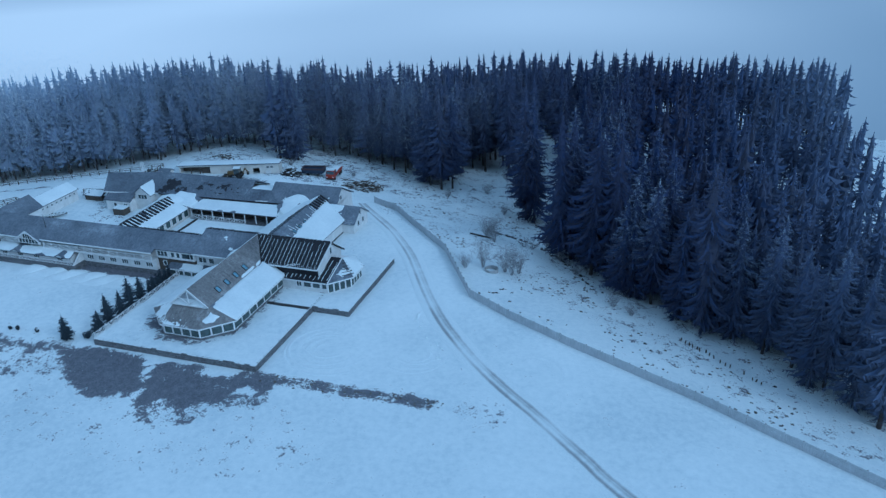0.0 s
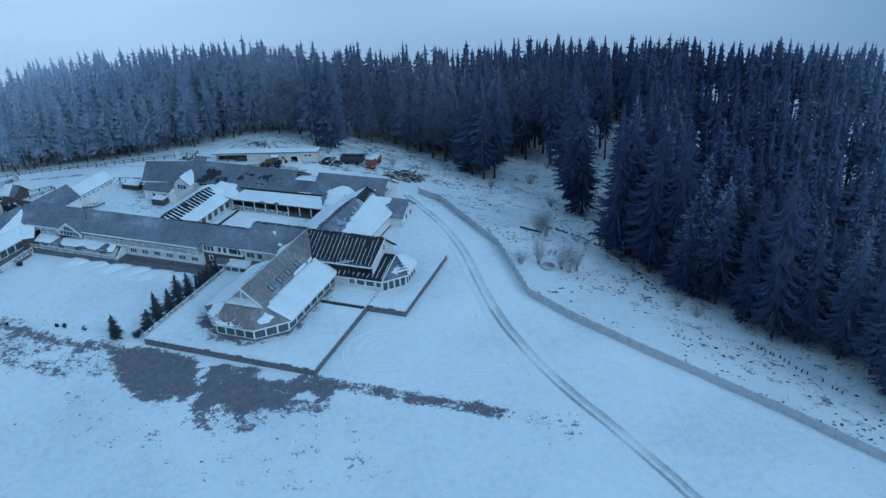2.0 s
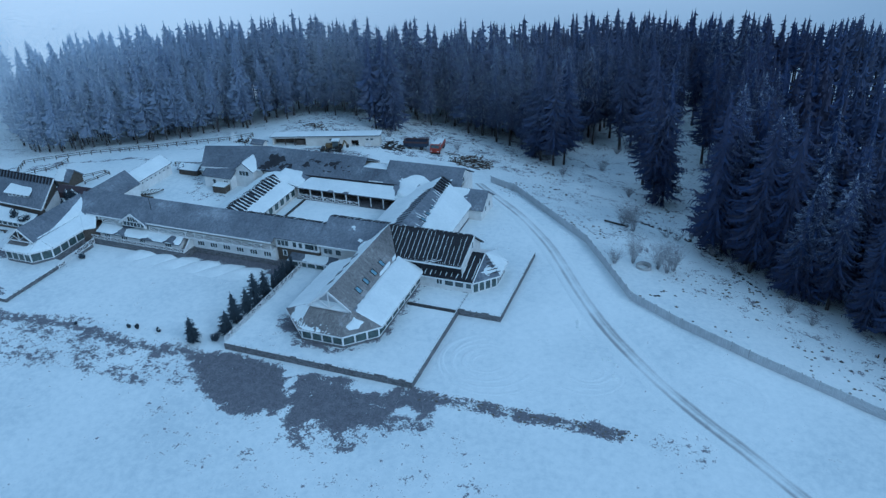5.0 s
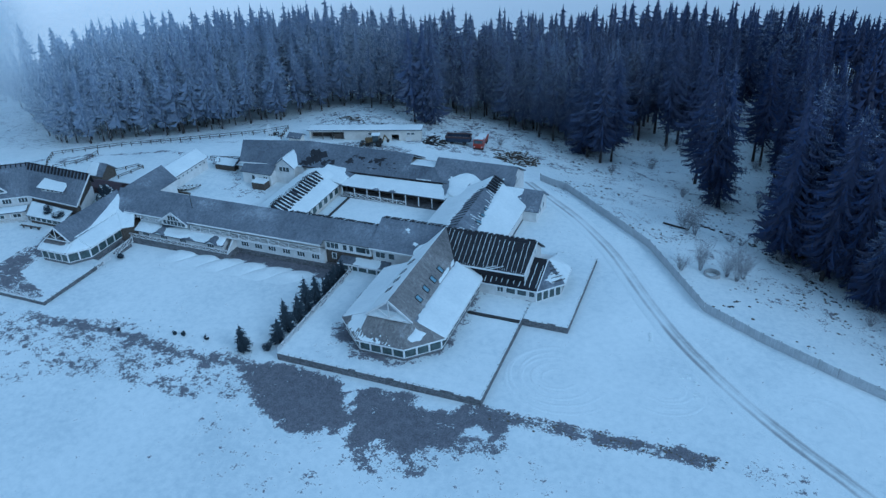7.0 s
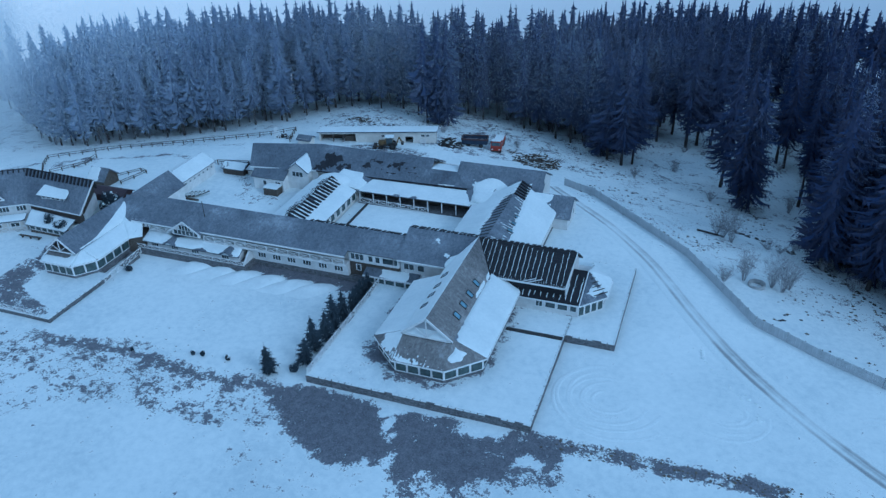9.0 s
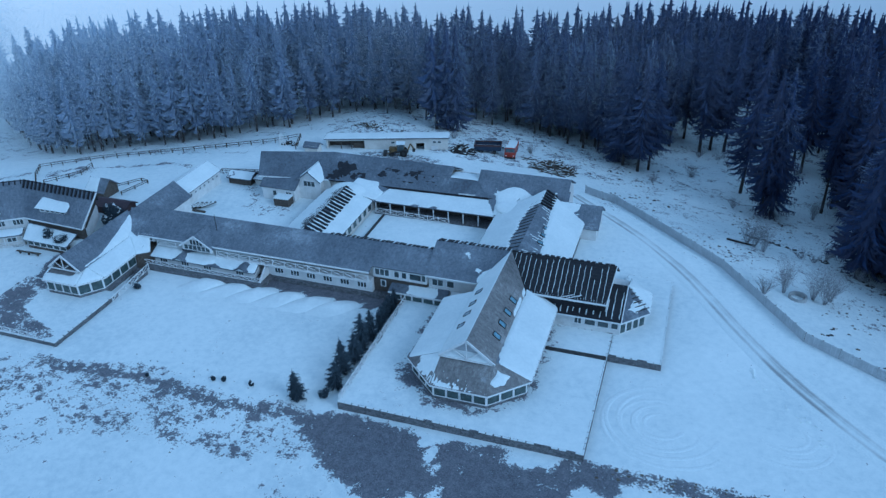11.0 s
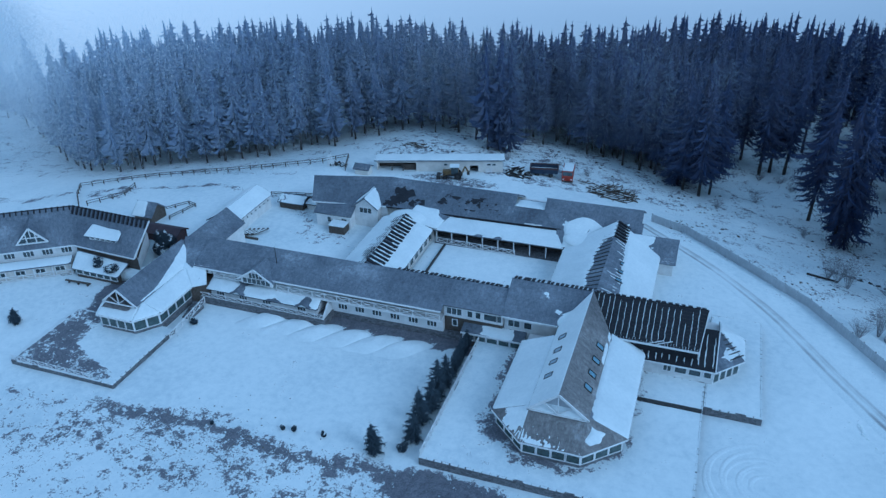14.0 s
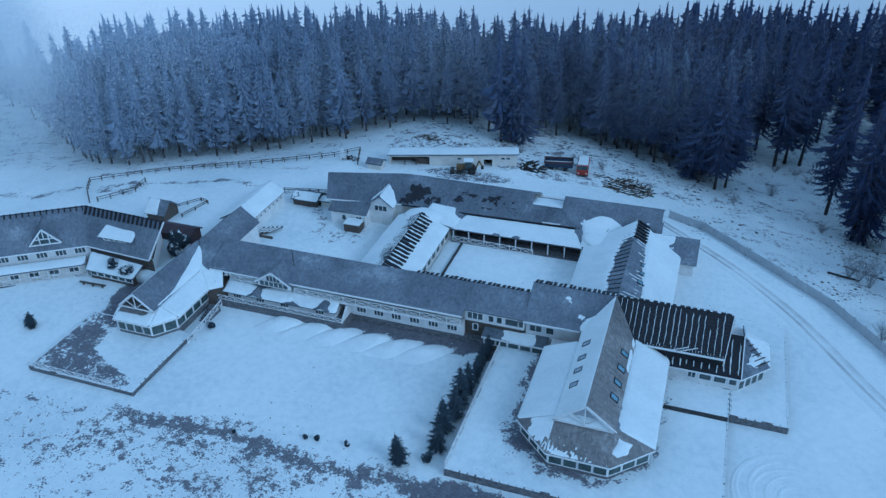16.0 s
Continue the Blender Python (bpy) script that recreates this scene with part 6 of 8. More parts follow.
for q in drift.verts:
    q.co = Vector((-5.0 + q.co.x * 3.5, 23.2 + q.co.y * 3.0, 3.75 + q.co.z * 0.8 + 0.22 * noise.noise((q.co.x * 3, q.co.y * 3, 4))))
part("snow_drift", drift, SNOW, gal, "deep rounded snow in the corner of the roofs", True)
sheet("court_snow", list(np.linspace(-31.3, -7.8, 30)), list(np.linspace(5.2, 20.4, 22)), lambda x, y: 0.42 + 0.04 * noise.noise((x * 0.4, y * 0.4, 2)), "smooth snow in the inner court", "snow", bare=lambda x, y: 0.03)
edge = thing("court_kerb", "dark kerb edging a raised strip of the court", "kerb")
bm = bmesh.new()
box(bm, (-28.9, 6.0, 0.3), (-28.6, 20.0, 0.75))
part("kerb_stone", bm, IRON, edge)

# east court wing
ce = thing("court_wing_east", "court wing with grey shingles, roof windows and deep snow", "building")
C1 = [(7.6, 5.6, 3.0), (7.6, 22.2, 3.0), (0.0, 26.6, 6.4), (0.0, 4.0, 6.4)]
C2 = [(-8.0, 22.0, 2.85), (-8.0, 5.6, 2.85), (0.0, 4.0, 6.4), (0.0, 26.6, 6.4)]
wall(ce, rect(-7.4, 5.0, 7.0, 24.0), -0.4, 3.0, WHITE)
wall(ce, rect(-7.5, 4.9, 7.1, 24.1), -0.6, 0.5, STONE, "dark stone plinth", "plinth")
roof(ce, C1, SHINGLE)
roof(ce, C2, SHINGLE)
snow_on(ce, C1, lambda u, v: 0.95 - 1.7 * rise(0.52 + 0.2 * u, 0.62 + 0.26 * u, v), 0.2, 0.35, 94)
snow_on(ce, C2, lambda u, v: 0.8 - 1.3 * rise(0.62, 0.85, v) * rise(0.0, 0.4, u), 0.18, 0.35, 95)
battens(ce, [C2[0], C2[1], C2[2], C2[3]], 18, IRON, False, 0.1, 0.7, 1.0)
battens(ce, [(2.0, 20.5, 5.5), (2.0, 26.0, 5.5), (0.0, 26.6, 6.42), (0.0, 20.5, 6.42)], 6, BLACK, False, 0.3)
streaks(ce, [Vector(C1[i]) + Vector((0, 0, 0.03)) for i in range(4)], 26, 106, 0.22, 0.62, 0.98, 0.3)
cdir = Vector((-7.6, 0, 3.4)).normalized()
for y in (9.6, 12.0, 14.4):
    skylight(ce, (3.1, y, 6.4 - 3.1 * 0.447 + 0.06), (0, 1, 0), cdir)
er, f1, f2 = gabled("corner_block", "white corner block with stone base and grey shingle roof", 2.2, 21.6, 9.7, 28.8, -2.2, 2.8, 5.15, "x", SHINGLE, WHITE, 0.4, plinth=2.2)
snow_on(er, f1, lambda u, v: 1.15 - 1.7 * u - 0.4 * v, 0.16, 0.35, 96)
window(er, 9.72, 24.0, 1.2, (0, 1), 0.9, 1.1, 1)
window(er, 9.72, 26.4, 1.2, (0, 1), 0.9, 1.1, 1)
window(er, 9.72, 25.2, 3.4, (0, 1), 0.7, 0.9, 1)


# ---- spruces ----
def spruce_crown(seed, levels, per, height=26.0, radius=3.6, bare=0.2, droop=0.5, segs=3):
    """Whorls of drooping boughs with upturned ends, each a thin ridge with side sprays; the attribute tip grows outwards and upwards for rime."""
    rnd = random.Random(seed)
    verts, faces, tip = [], [], []

    def put(p, t):
        verts.append(p)
        tip.append(t)
        return len(verts) - 1

    def spread(f):
        """The crown's half-width at the part f of its height: a steep cone above, upright flanks below."""
        return min(1.0, ((1 - f) / 0.62)) ** 0.72 * (0.5 + 0.5 * min(1, f / 0.2))
    lean, ph = rnd.uniform(0.05, 0.3), rnd.random() * 6.28
    thin = [rnd.uniform(0.72, 1.15) for _ in range(9)]
    for i in range(levels):
        f = max(0.0, min(1.0, (i + rnd.uniform(-0.5, 0.5)) / (levels - 1)))
        z = height * (bare + (1 - bare) * f)
        r = radius * spread(f) * thin[min(8, int(f * 9))] * rnd.uniform(0.85, 1.12) + 0.12
        n = max(5, int(per * (0.45 + 0.55 * (1 - f))))
        a0 = rnd.random() * 6.28
        for k in range(n):
            if rnd.random() < 0.08 + 0.5 * max(0.0, 1 - f / 0.18):
                continue
            a = a0 + 6.283 * k / n + rnd.uniform(-0.3, 0.3)
            rr = r * rnd.choice((0.5, 0.7, 0.9, 1.0, 1.05, 1.2)) * rnd.uniform(0.9, 1.1) * (1 + lean * math.cos(a - ph))
            ca, sa = math.cos(a), math.sin(a)
            dz = -droop * rr * rnd.uniform(0.6, 1.35) - 0.05
            zz = z + rnd.uniform(-0.35, 0.35) + 0.12 * rr
            w = (0.055 * rr + 0.07) * rnd.uniform(0.7, 1.3) * (0.85 if segs >= 5 else 1.6)
            hang = w * rnd.uniform(1.0, 2.4)

            def at(q, side, down):
                u = q / rr
                return (ca * q - sa * side, sa * q + ca * side, zz + dz * (u ** 0.8 - 0.28 * u ** 4) - down)
            high = 0.25 + 0.75 * f
            root = put(at(0.12 * rr, 0, -0.05), 0.1)
            mid = put(at(0.62 * rr, 0, 0), 0.5 * high)
            end = put(at(rr, 0, -0.03 * rr), high)
            lf, rt = put(at(0.6 * rr, w, hang), 0.3 * high), put(at(0.5 * rr, -w, hang), 0.3 * high)
            faces += [(root, mid, lf), (root, rt, mid), (mid, end, lf), (mid, rt, end)]
            if segs >= 5:
                for side in (-1, 1):
                    for q in (0.28, 0.4, 0.52, 0.63, 0.73, 0.82, 0.9, 0.97):
                        if rnd.random() < 0.2:
                            continue
                        q *= rnd.uniform(0.9, 1.06)
                        l2 = (0.13 * rr * (1.25 - q) + 0.13) * rnd.uniform(0.6, 1.6)
                        b0, b1 = put(at((q - 0.026) * rr, 0, 0.02), 0.4 * high), put(at((q + 0.022) * rr, 0, 0.02), 0.5 * high)
                        e = put(at(q * rr + l2 * 0.7, side * (l2 + w * 0.5), l2 * rnd.uniform(0.3, 1.5)), high)
                        faces.append((b0, b1, e) if side < 0 else (b1, b0, e))
    # the dense inner crown, a ragged cone
    rings = []
    for i in range(13):
        f = i / 12
        ring = []
        for k in range(7):
            q = 0.3 * radius * spread(f) * (0.35 + 0.65 * min(1, f / 0.25)) * rnd.uniform(0.6, 1.3) + 0.06
            a = 6.283 * (k + 0.5 * (i % 2)) / 7
            ring.append(put((q * math.cos(a), q * math.sin(a), height * (bare + 0.05 + (0.93 - bare) * f) + rnd.uniform(-0.3, 0.3) * (1 - f)), 0.1))
        rings.append(ring)
    for a, b in zip(rings, rings[1:]):
        for k in range(7):
            faces.append((a[k], a[(k + 1) % 7], b[(k + 1) % 7]))
            faces.append((a[k], b[(k + 1) % 7], b[k]))
    tp = put((0, 0, height * 1.015), 1)
    b = [put((0.13 * math.cos(k * 1.2566), 0.13 * math.sin(k * 1.2566), height * 0.965), 0.9) for k in range(5)]
    for k in range(5):
        faces.append((b[k], b[(k + 1) % 5], tp))
    return verts, faces, tip


def crown_mesh(name, data, mat=None):
    verts, faces, tip = data
    me = bpy.data.meshes.new(name)
    me.from_pydata(verts, [], faces)
    me.attributes.new("tip", "FLOAT", "POINT").data.foreach_set("value", tip)
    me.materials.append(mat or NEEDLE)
    return me


def trunk_mesh(seed, height=26.0, r=0.26):
    rnd = random.Random(seed)
    bm = bmesh.new()
    last = Vector((0, 0, -1.2))
    for k in range(5):
        nxt = Vector((rnd.uniform(-0.08, 0.08), rnd.uniform(-0.08, 0.08), height * 0.97 * (k + 1) / 5))
        rod(bm, last, nxt, r * (1 - k / 5.4) + (0.1 if k == 0 else 0), r * (1 - (k + 1) / 5.4), 7)
        last = nxt
    for k in range(16):
        z = height * rnd.uniform(0.05, 0.26)
        a = rnd.random() * 6.28
        ln = rnd.uniform(0.5, 1.7)
        rod(bm, (0, 0, z), (ln * math.cos(a), ln * math.sin(a), z - 0.3 * ln), 0.035, 0.012, 3)
    return finish(bm, "trunk", BARK)


def spruce(name, data, trunk, label, m, group):
    t = thing(name, label, "tree", group=group)
    c = new("crown", data)
    c.parent = t
    s = new("trunk", trunk)
    s.parent = t
    t.matrix_basis = m
    return t


KINDS, SPARE = [], []
for k, (r, bare, droop) in enumerate(((3.3, 0.14, 0.6), (2.9, 0.2, 0.75), (3.7, 0.12, 0.55), (2.6, 0.27, 0.8), (3.0, 0.16, 0.65), (3.5, 0.18, 0.7), (3.6, 0.03, 0.6), (4.0, 0.05, 0.55))):
    for kinds, levels, per, segs in ((KINDS, 60, 10, 5), (SPARE, 48, 9, 3)):
        kinds.append(spruce("spruce", crown_mesh("crown", spruce_crown(100 + k, levels, per, 26.0, r * 1.1, bare, droop, segs)), trunk_mesh(k), "tall dark frosted spruce at the forest edge", pose(0, 0, -400), "spruces of the forest"))


def back_edge(x):
    """Where the forest begins behind the buildings."""
    return float(np.interp(x, (-240, -212, -186, -166, -150, -138, -120, -112, -100, -92, -83, -74, -66, -55, -38, -20, -5, 5, 10, 13, 17, 20, 24, 45, 51, 54, 56, 57.5, 59.5, 62, 66, 72, 79, 86, 92, 105, 125, 160),
                           (90, 87, 77, 68, 56, 46, 42, 48, 51, 53, 56, 61, 67, 75, 76, 86, 82, 78, 82, 90, 102, 126, 142, 148, 140, 100, 46, 33, 25, 21, 18.5, 15.5, 11.0, 6.0, 1.0, -11, -27, -55)))


def in_forest(x, y):
    return y > back_edge(x)


rnd = random.Random(77)
spots, far, deep = [], [], []
cell = 4.3
for j in range(66):
    for i in range(102):
        x = -240 + cell * (i + rnd.uniform(-0.42, 0.42))
        y = -60 + cell * (j + rnd.uniform(-0.42, 0.42))
        if not in_forest(x, y):
            continue
        if x > 118 + 0.05 * (y - 100) or y > 215:
            continue
        depth = min(y - back_edge(x), y - back_edge(x - 6) + 3, y - back_edge(x + 6) + 3)
        if 60 < x < 118 and 118 < y < 165 and rnd.random() < 0.25:
            continue
        if x < -150 and rnd.random() < (-150 - x) / 70:
            continue
        if 53 < x < 66 and 42 < y < 145 and rnd.random() < 0.3:
            continue
        gap = noise.noise((x * 0.05, y * 0.05, 4))
        if gap > 0.5 and depth > 8:
            continue
        if depth < 26:
            spots.append((depth, x, y))
        elif rnd.random() < (0.85 if depth < 60 else 0.6):
            (far if depth < 52 else deep).append((x, y))
# single trees standing out in the clearing and before the edge
LONE = [(38.6, 60.2), (40.6, 60.8), (8.4, 74.0), (12.0, 72.6), (14.2, 75.4), (7.0, 77.5), (10.7, 82.5), (34.7, 71.1), (47.0, 94.6), (48.7, 91.7), (51.2, 68.5), (53.6, 72.2), (25.1, 96.0), (27.6, 99.5), (30.9, 99.1), (20.8, 105.6), (17.6, 97.0), (36, 118), (42, 126), (33, 128), (28, 120), (50, 122), (46, 133), (39, 108), (54, 108), (55.0, 58.0), (57.4, 65.0), (56.0, 80.0), (59.0, 74.0), (60.5, 88.0), (57.6, 96.0), (62.0, 70.0),
        (52.6, 31.4), (54.4, 33.2), (56.8, 39.0), (62.0, 36.0), (69.6, 37.0), (74.0, 25.0), (-36, 70.5), (-33.5, 71.4), (-31.2, 72.2)]
spots += [(0, x, y) for x, y in LONE]
spots.sort()
near, rest = spots[:300], spots[300:]
for d, x, y in near:
    s = rnd.uniform(0.70, 1.03) if d > 3 else rnd.uniform(0.74, 0.98) if d > 0 else rnd.uniform(1.1, 1.28) if x > 20 else rnd.uniform(0.92, 1.08)
    if x < -40:
        s *= 0.96
    kinds = SPARE if x < -32 else KINDS
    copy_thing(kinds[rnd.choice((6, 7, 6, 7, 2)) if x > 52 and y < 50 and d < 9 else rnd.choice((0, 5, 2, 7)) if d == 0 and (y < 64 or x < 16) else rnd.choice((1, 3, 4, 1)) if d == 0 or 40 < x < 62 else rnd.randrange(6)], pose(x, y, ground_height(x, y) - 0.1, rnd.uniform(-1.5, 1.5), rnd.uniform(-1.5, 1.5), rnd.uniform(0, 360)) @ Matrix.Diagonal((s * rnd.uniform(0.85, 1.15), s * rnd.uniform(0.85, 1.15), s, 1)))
for k in KINDS + SPARE:
    for o in (*k.children_recursive, k):
        bpy.data.objects.remove(o)


def woods(name, places, levels, per, segs, label, seed, low=1.0, tall=1.0):
    """Deeper trees of the forest, joined."""
    kinds = [spruce_crown(seed + k, levels, per, 26.0, (3.4, 2.9, 3.8, 3.1)[k], (0.3, 0.36, 0.24, 0.4)[k] * low, 0.55, segs) for k in range(4)]
    V, Fc, T, off = [], [], [], 0
    arr = [(np.array(v), f, t) for v, f, t in kinds]
    r = random.Random(seed)
    for x, y in places:
        v, f, t = arr[r.randrange(4)]
        a, s = r.uniform(0, 6.28), r.uniform(0.72, 1.05) * tall
        w = s * r.uniform(0.85, 1.15)
        c, n = math.cos(a) * w, math.sin(a) * w
        z0 = ground_height(x, y)
        q = np.empty_like(v)
        q[:, 0], q[:, 1], q[:, 2] = x + v[:, 0] * c - v[:, 1] * n, y + v[:, 0] * n + v[:, 1] * c, z0 + v[:, 2] * s
        V.append(q)
        Fc.extend(tuple(i + off for i in g) for g in f)
        tr = 0.25 + 0.75 * r.random()
        T.extend(u * tr for u in t)
        off += len(v)
    me = bpy.data.meshes.new(name)
    me.from_pydata(np.concatenate(V).tolist(), [], Fc)
    me.attributes.new("tip", "FLOAT", "POINT").data.foreach_set("value", T)
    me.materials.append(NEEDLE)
    ob = tagged(new(name, me), label, "forest", kind="stuff")
    bm = bmesh.new()
    for x, y in places:
        z0 = ground_height(x, y)
        rod(bm, (x, y, z0 - 0.5), (x, y, z0 + 15), 0.24, 0.14, 5)
    part("trunks", bm, BARK, ob)
    return ob


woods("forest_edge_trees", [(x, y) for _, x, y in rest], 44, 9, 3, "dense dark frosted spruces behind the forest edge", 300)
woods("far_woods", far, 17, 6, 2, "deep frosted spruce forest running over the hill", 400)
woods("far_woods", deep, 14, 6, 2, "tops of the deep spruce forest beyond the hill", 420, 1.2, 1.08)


# ---- ice mist drifting along the western wood ----
def mist(name, n, lo, hi, weight, size, label, seed):
    """Countless small ice flakes hanging in the air, as thick as weight(x, y, z) from 0 to 1 tells."""
    rg = np.random.default_rng(seed)
    out, have = [], 0
    while have < n:
        p = rg.uniform(lo, hi, (60000, 3))
        p = p[rg.random(len(p)) < weight(p[:, 0], p[:, 1], p[:, 2])]
        out.append(p)
        have += len(p)
    p = np.concatenate(out)[:n]
    e1 = rg.normal(size=(n, 3))
    e1 /= np.linalg.norm(e1, axis=1)[:, None]
    e2 = np.cross(e1, rg.normal(size=(n, 3)))
    e2 /= np.linalg.norm(e2, axis=1)[:, None]
    s = (size * rg.uniform(0.7, 1.3, n))[:, None]
    v = np.stack((p + e1 * s, p - e1 * 0.5 * s + e2 * 0.866 * s, p - e1 * 0.5 * s - e2 * 0.866 * s), 1).reshape(-1, 3)
    me = bpy.data.meshes.new(name)
    me.vertices.add(3 * n)
    me.vertices.foreach_set("co", v.ravel())
    me.loops.add(3 * n)
    me.loops.foreach_set("vertex_index", np.arange(3 * n))
    me.polygons.add(n)
    me.polygons.foreach_set("loop_start", np.arange(0, 3 * n, 3))
    me.update()
    me.materials.append(MIST)
    tagged(new(name, me), label, "mist", kind="stuff")


def west_mist(x, y, z):
    edge = np.interp(x, (-212, -186, -166, -150, -138, -120, -112, -92, -74, -55), (87, 77, 68, 56, 46, 42, 48, 53, 61, 75))
    far = np.clip((-72 - x) / 80, 0, 1)
    wisps = 0.68 + 0.32 * np.sin(x * 0.055 + 0.6 * np.sin(z * 0.16) + 1.1) * np.sin(z * 0.11 + x * 0.021)
    depth = np.exp(-((y - edge + 7) / 8) ** 2)
    return far * wisps * depth * np.clip((z + 14) / 26, 0.25, 1) * np.clip((33 - z) / 9, 0, 1) * np.clip((z + 0.115 * np.clip(-60 - x, 0, 200) + 4) / 6, 0, 1)


mist("ice_mist", 560000, (-205, 22, -20), (-72, 100, 33), west_mist, 0.06, "pale ice mist drifting in front of the spruce forest", 8)


def rear_mist(x, y, z):
    edge = np.interp(x, (-80, -66, -55, -38, -20, 5, 13, 20, 35, 48), (58, 67, 75, 76, 84, 80, 88, 96, 98, 92))
    wisps = 0.7 + 0.3 * np.sin(x * 0.09 + 0.8 * np.sin(z * 0.2)) * np.sin(z * 0.17 + x * 0.04)
    return wisps * np.exp(-((y - edge + 5) / 7) ** 2) * np.clip((48 - x) / 90, 0, 1) * np.clip((z + 4) / 12, 0.1, 1) * np.clip((30 - z) / 8, 0, 1)


mist("ice_mist", 320000, (-80, 45, -6), (48, 105, 30), rear_mist, 0.031, "thin ice mist before the spruces behind the yard", 9)


# young conifers beside the terrace railing
def small_conifer(x, y, h, r, narrow, label, seed, base=None):
    t = thing("conifer" if not narrow else "thuja", label, "tree", (x, y, ground_height(x, y) if base is None else base), group="young conifers by the terrace")
    data = spruce_crown(seed, 26, 12, h, r, 0.04, 0.3 if not narrow else -0.9, 5)
    c = new("crown", crown_mesh("crown", data, EVERGREEN))
    c.parent = t
    bm = bmesh.new()
    rod(bm, (0, 0, -0.3), (0, 0, h * 0.9), 0.09, 0.02, 6)
    s = new("trunk", finish(bm, "trunk", BARK))
    s.parent = t


def bush(x, y, h, r, seed, label, base=None):
    """A rounded bush: bent stems, a lumpy crown of small leaves, and snow caught on its upper side."""
    rn = random.Random(seed)
    t = thing("bush", label, "bush", (x, y, (ground_height(x, y) if base is None else base) - 0.05))
    lumps = [(Vector((rn.uniform(-0.45, 0.45) * r, rn.uniform(-0.45, 0.45) * r, h * rn.uniform(0.35, 0.72))), rn.uniform(0.42, 0.68)) for _ in range(7)]
    leaves, caught = ([], []), ([], [])
    for k in range(int(900 + 700 * r * h)):
        c, q = rn.choice(lumps)
        d = Vector((rn.gauss(0, 1), rn.gauss(0, 1), rn.gauss(0, 1))).normalized()
        p = c + Vector((d.x * r * q, d.y * r * q, d.z * h * 0.34)) * rn.uniform(0.72, 1.1)
        if p.z < 0.04:
            continue
        white = d.z > 0.45 and noise.noise(p * 1.1 + Vector((seed, 0, 0))) > 0.3
        V, Fc = caught if white else leaves
        a = Vector((rn.gauss(0, 1), rn.gauss(0, 1), rn.gauss(0, 0.5))).normalized()
        b = a.cross(d).normalized()
        w = rn.uniform(0.05, 0.13) * (0.6 + 0.25 * r)
        n = len(V)
        V += [p - a * w, p + b * w * 0.6, p + a * w * 1.4, p - b * w * 0.6]
        Fc.append((n, n + 1, n + 2, n + 3))
    for name, (V, Fc), mat in (("crown", leaves, EVERGREEN), ("caught_snow", caught, SNOW)):
        if not Fc:
            continue
        me = bpy.data.meshes.new(name)
        me.from_pydata(V, [], Fc)
        me.materials.append(mat)
        ob = new(name, me)
        ob.parent = t
        if mat is SNOW:
            tagged(ob, kind="stuff")
    bm = bmesh.new()
    for c, q in lumps:
        rod(bm, (0.1 * c.x, 0.1 * c.y, -0.1), c, 0.05, 0.015, 5)
    ob = new("stems", finish(bm, "stems", BARK))
    ob.parent = t


for k, (x, y, h, r) in enumerate(((-20.6, -29.6, 4.4, 1.15), (-16.6, -26.0, 4.0, 1.1), (-16.9, -23.4, 5.6, 1.3), (-16.2, -20.8, 5.0, 1.2), (-16.4, -18.0, 6.2, 1.4), (-16.2, -15.4, 5.2, 1.2), (-83.4, -22.0, 2.7, 0.85))):
    small_conifer(x, y, h, r, False, "dark green young spruce standing in the snow", 500 + k)
for k, (x, y, h) in enumerate(((-15.9, -13.4, 3.6), (-15.9, -12.2, 3.8), (-15.9, -11.0, 3.6), (-15.9, -9.8, 3.9), (-15.9, -8.6, 3.4), (-15.9, -7.4, 3.8))):
    small_conifer(x, y, h, 0.5, True, "slim dark thuja in a row", 520 + k)
for k, (x, y, h, r) in enumerate(((-79.8, -7.0, 2.3, 1.15), (-77.3, -7.3, 1.8, 1.6), (-74.6, 2.4, 3.0, 1.5), (-73.0, 1.8, 2.8, 1.4), (-73.6, 0.1, 2.4, 1.3), (-72.2, -0.6, 1.9, 1.1), (-57.2, -13.6, 1.2, 0.7))):
    bush(x, y, h, r, 540 + k, "dark rounded evergreen bush with snow on top", 1.85 if x < -60 else None)
for x, y, h, r in ((-32.9, -29.6, 0.7, 0.3), (-31.4, -29.5, 0.95, 0.36), (-27.4, -29.2, 1.0, 0.36), (-17.2, -28.3, 1.3, 0.7), (-42.0, -31.5, 0.6, 0.3)):
    bush(x, y, h, r, int(600 - x), "small dark bush poking out of the snow")
trel = thing("terrace_railing", "white railing with crossed braces along the terrace edge", "railing")
railing(trel, (-14.5, -29.5, 0), (-14.5, -6.2, 0), 1.35, 0.85, 16, 0.08)


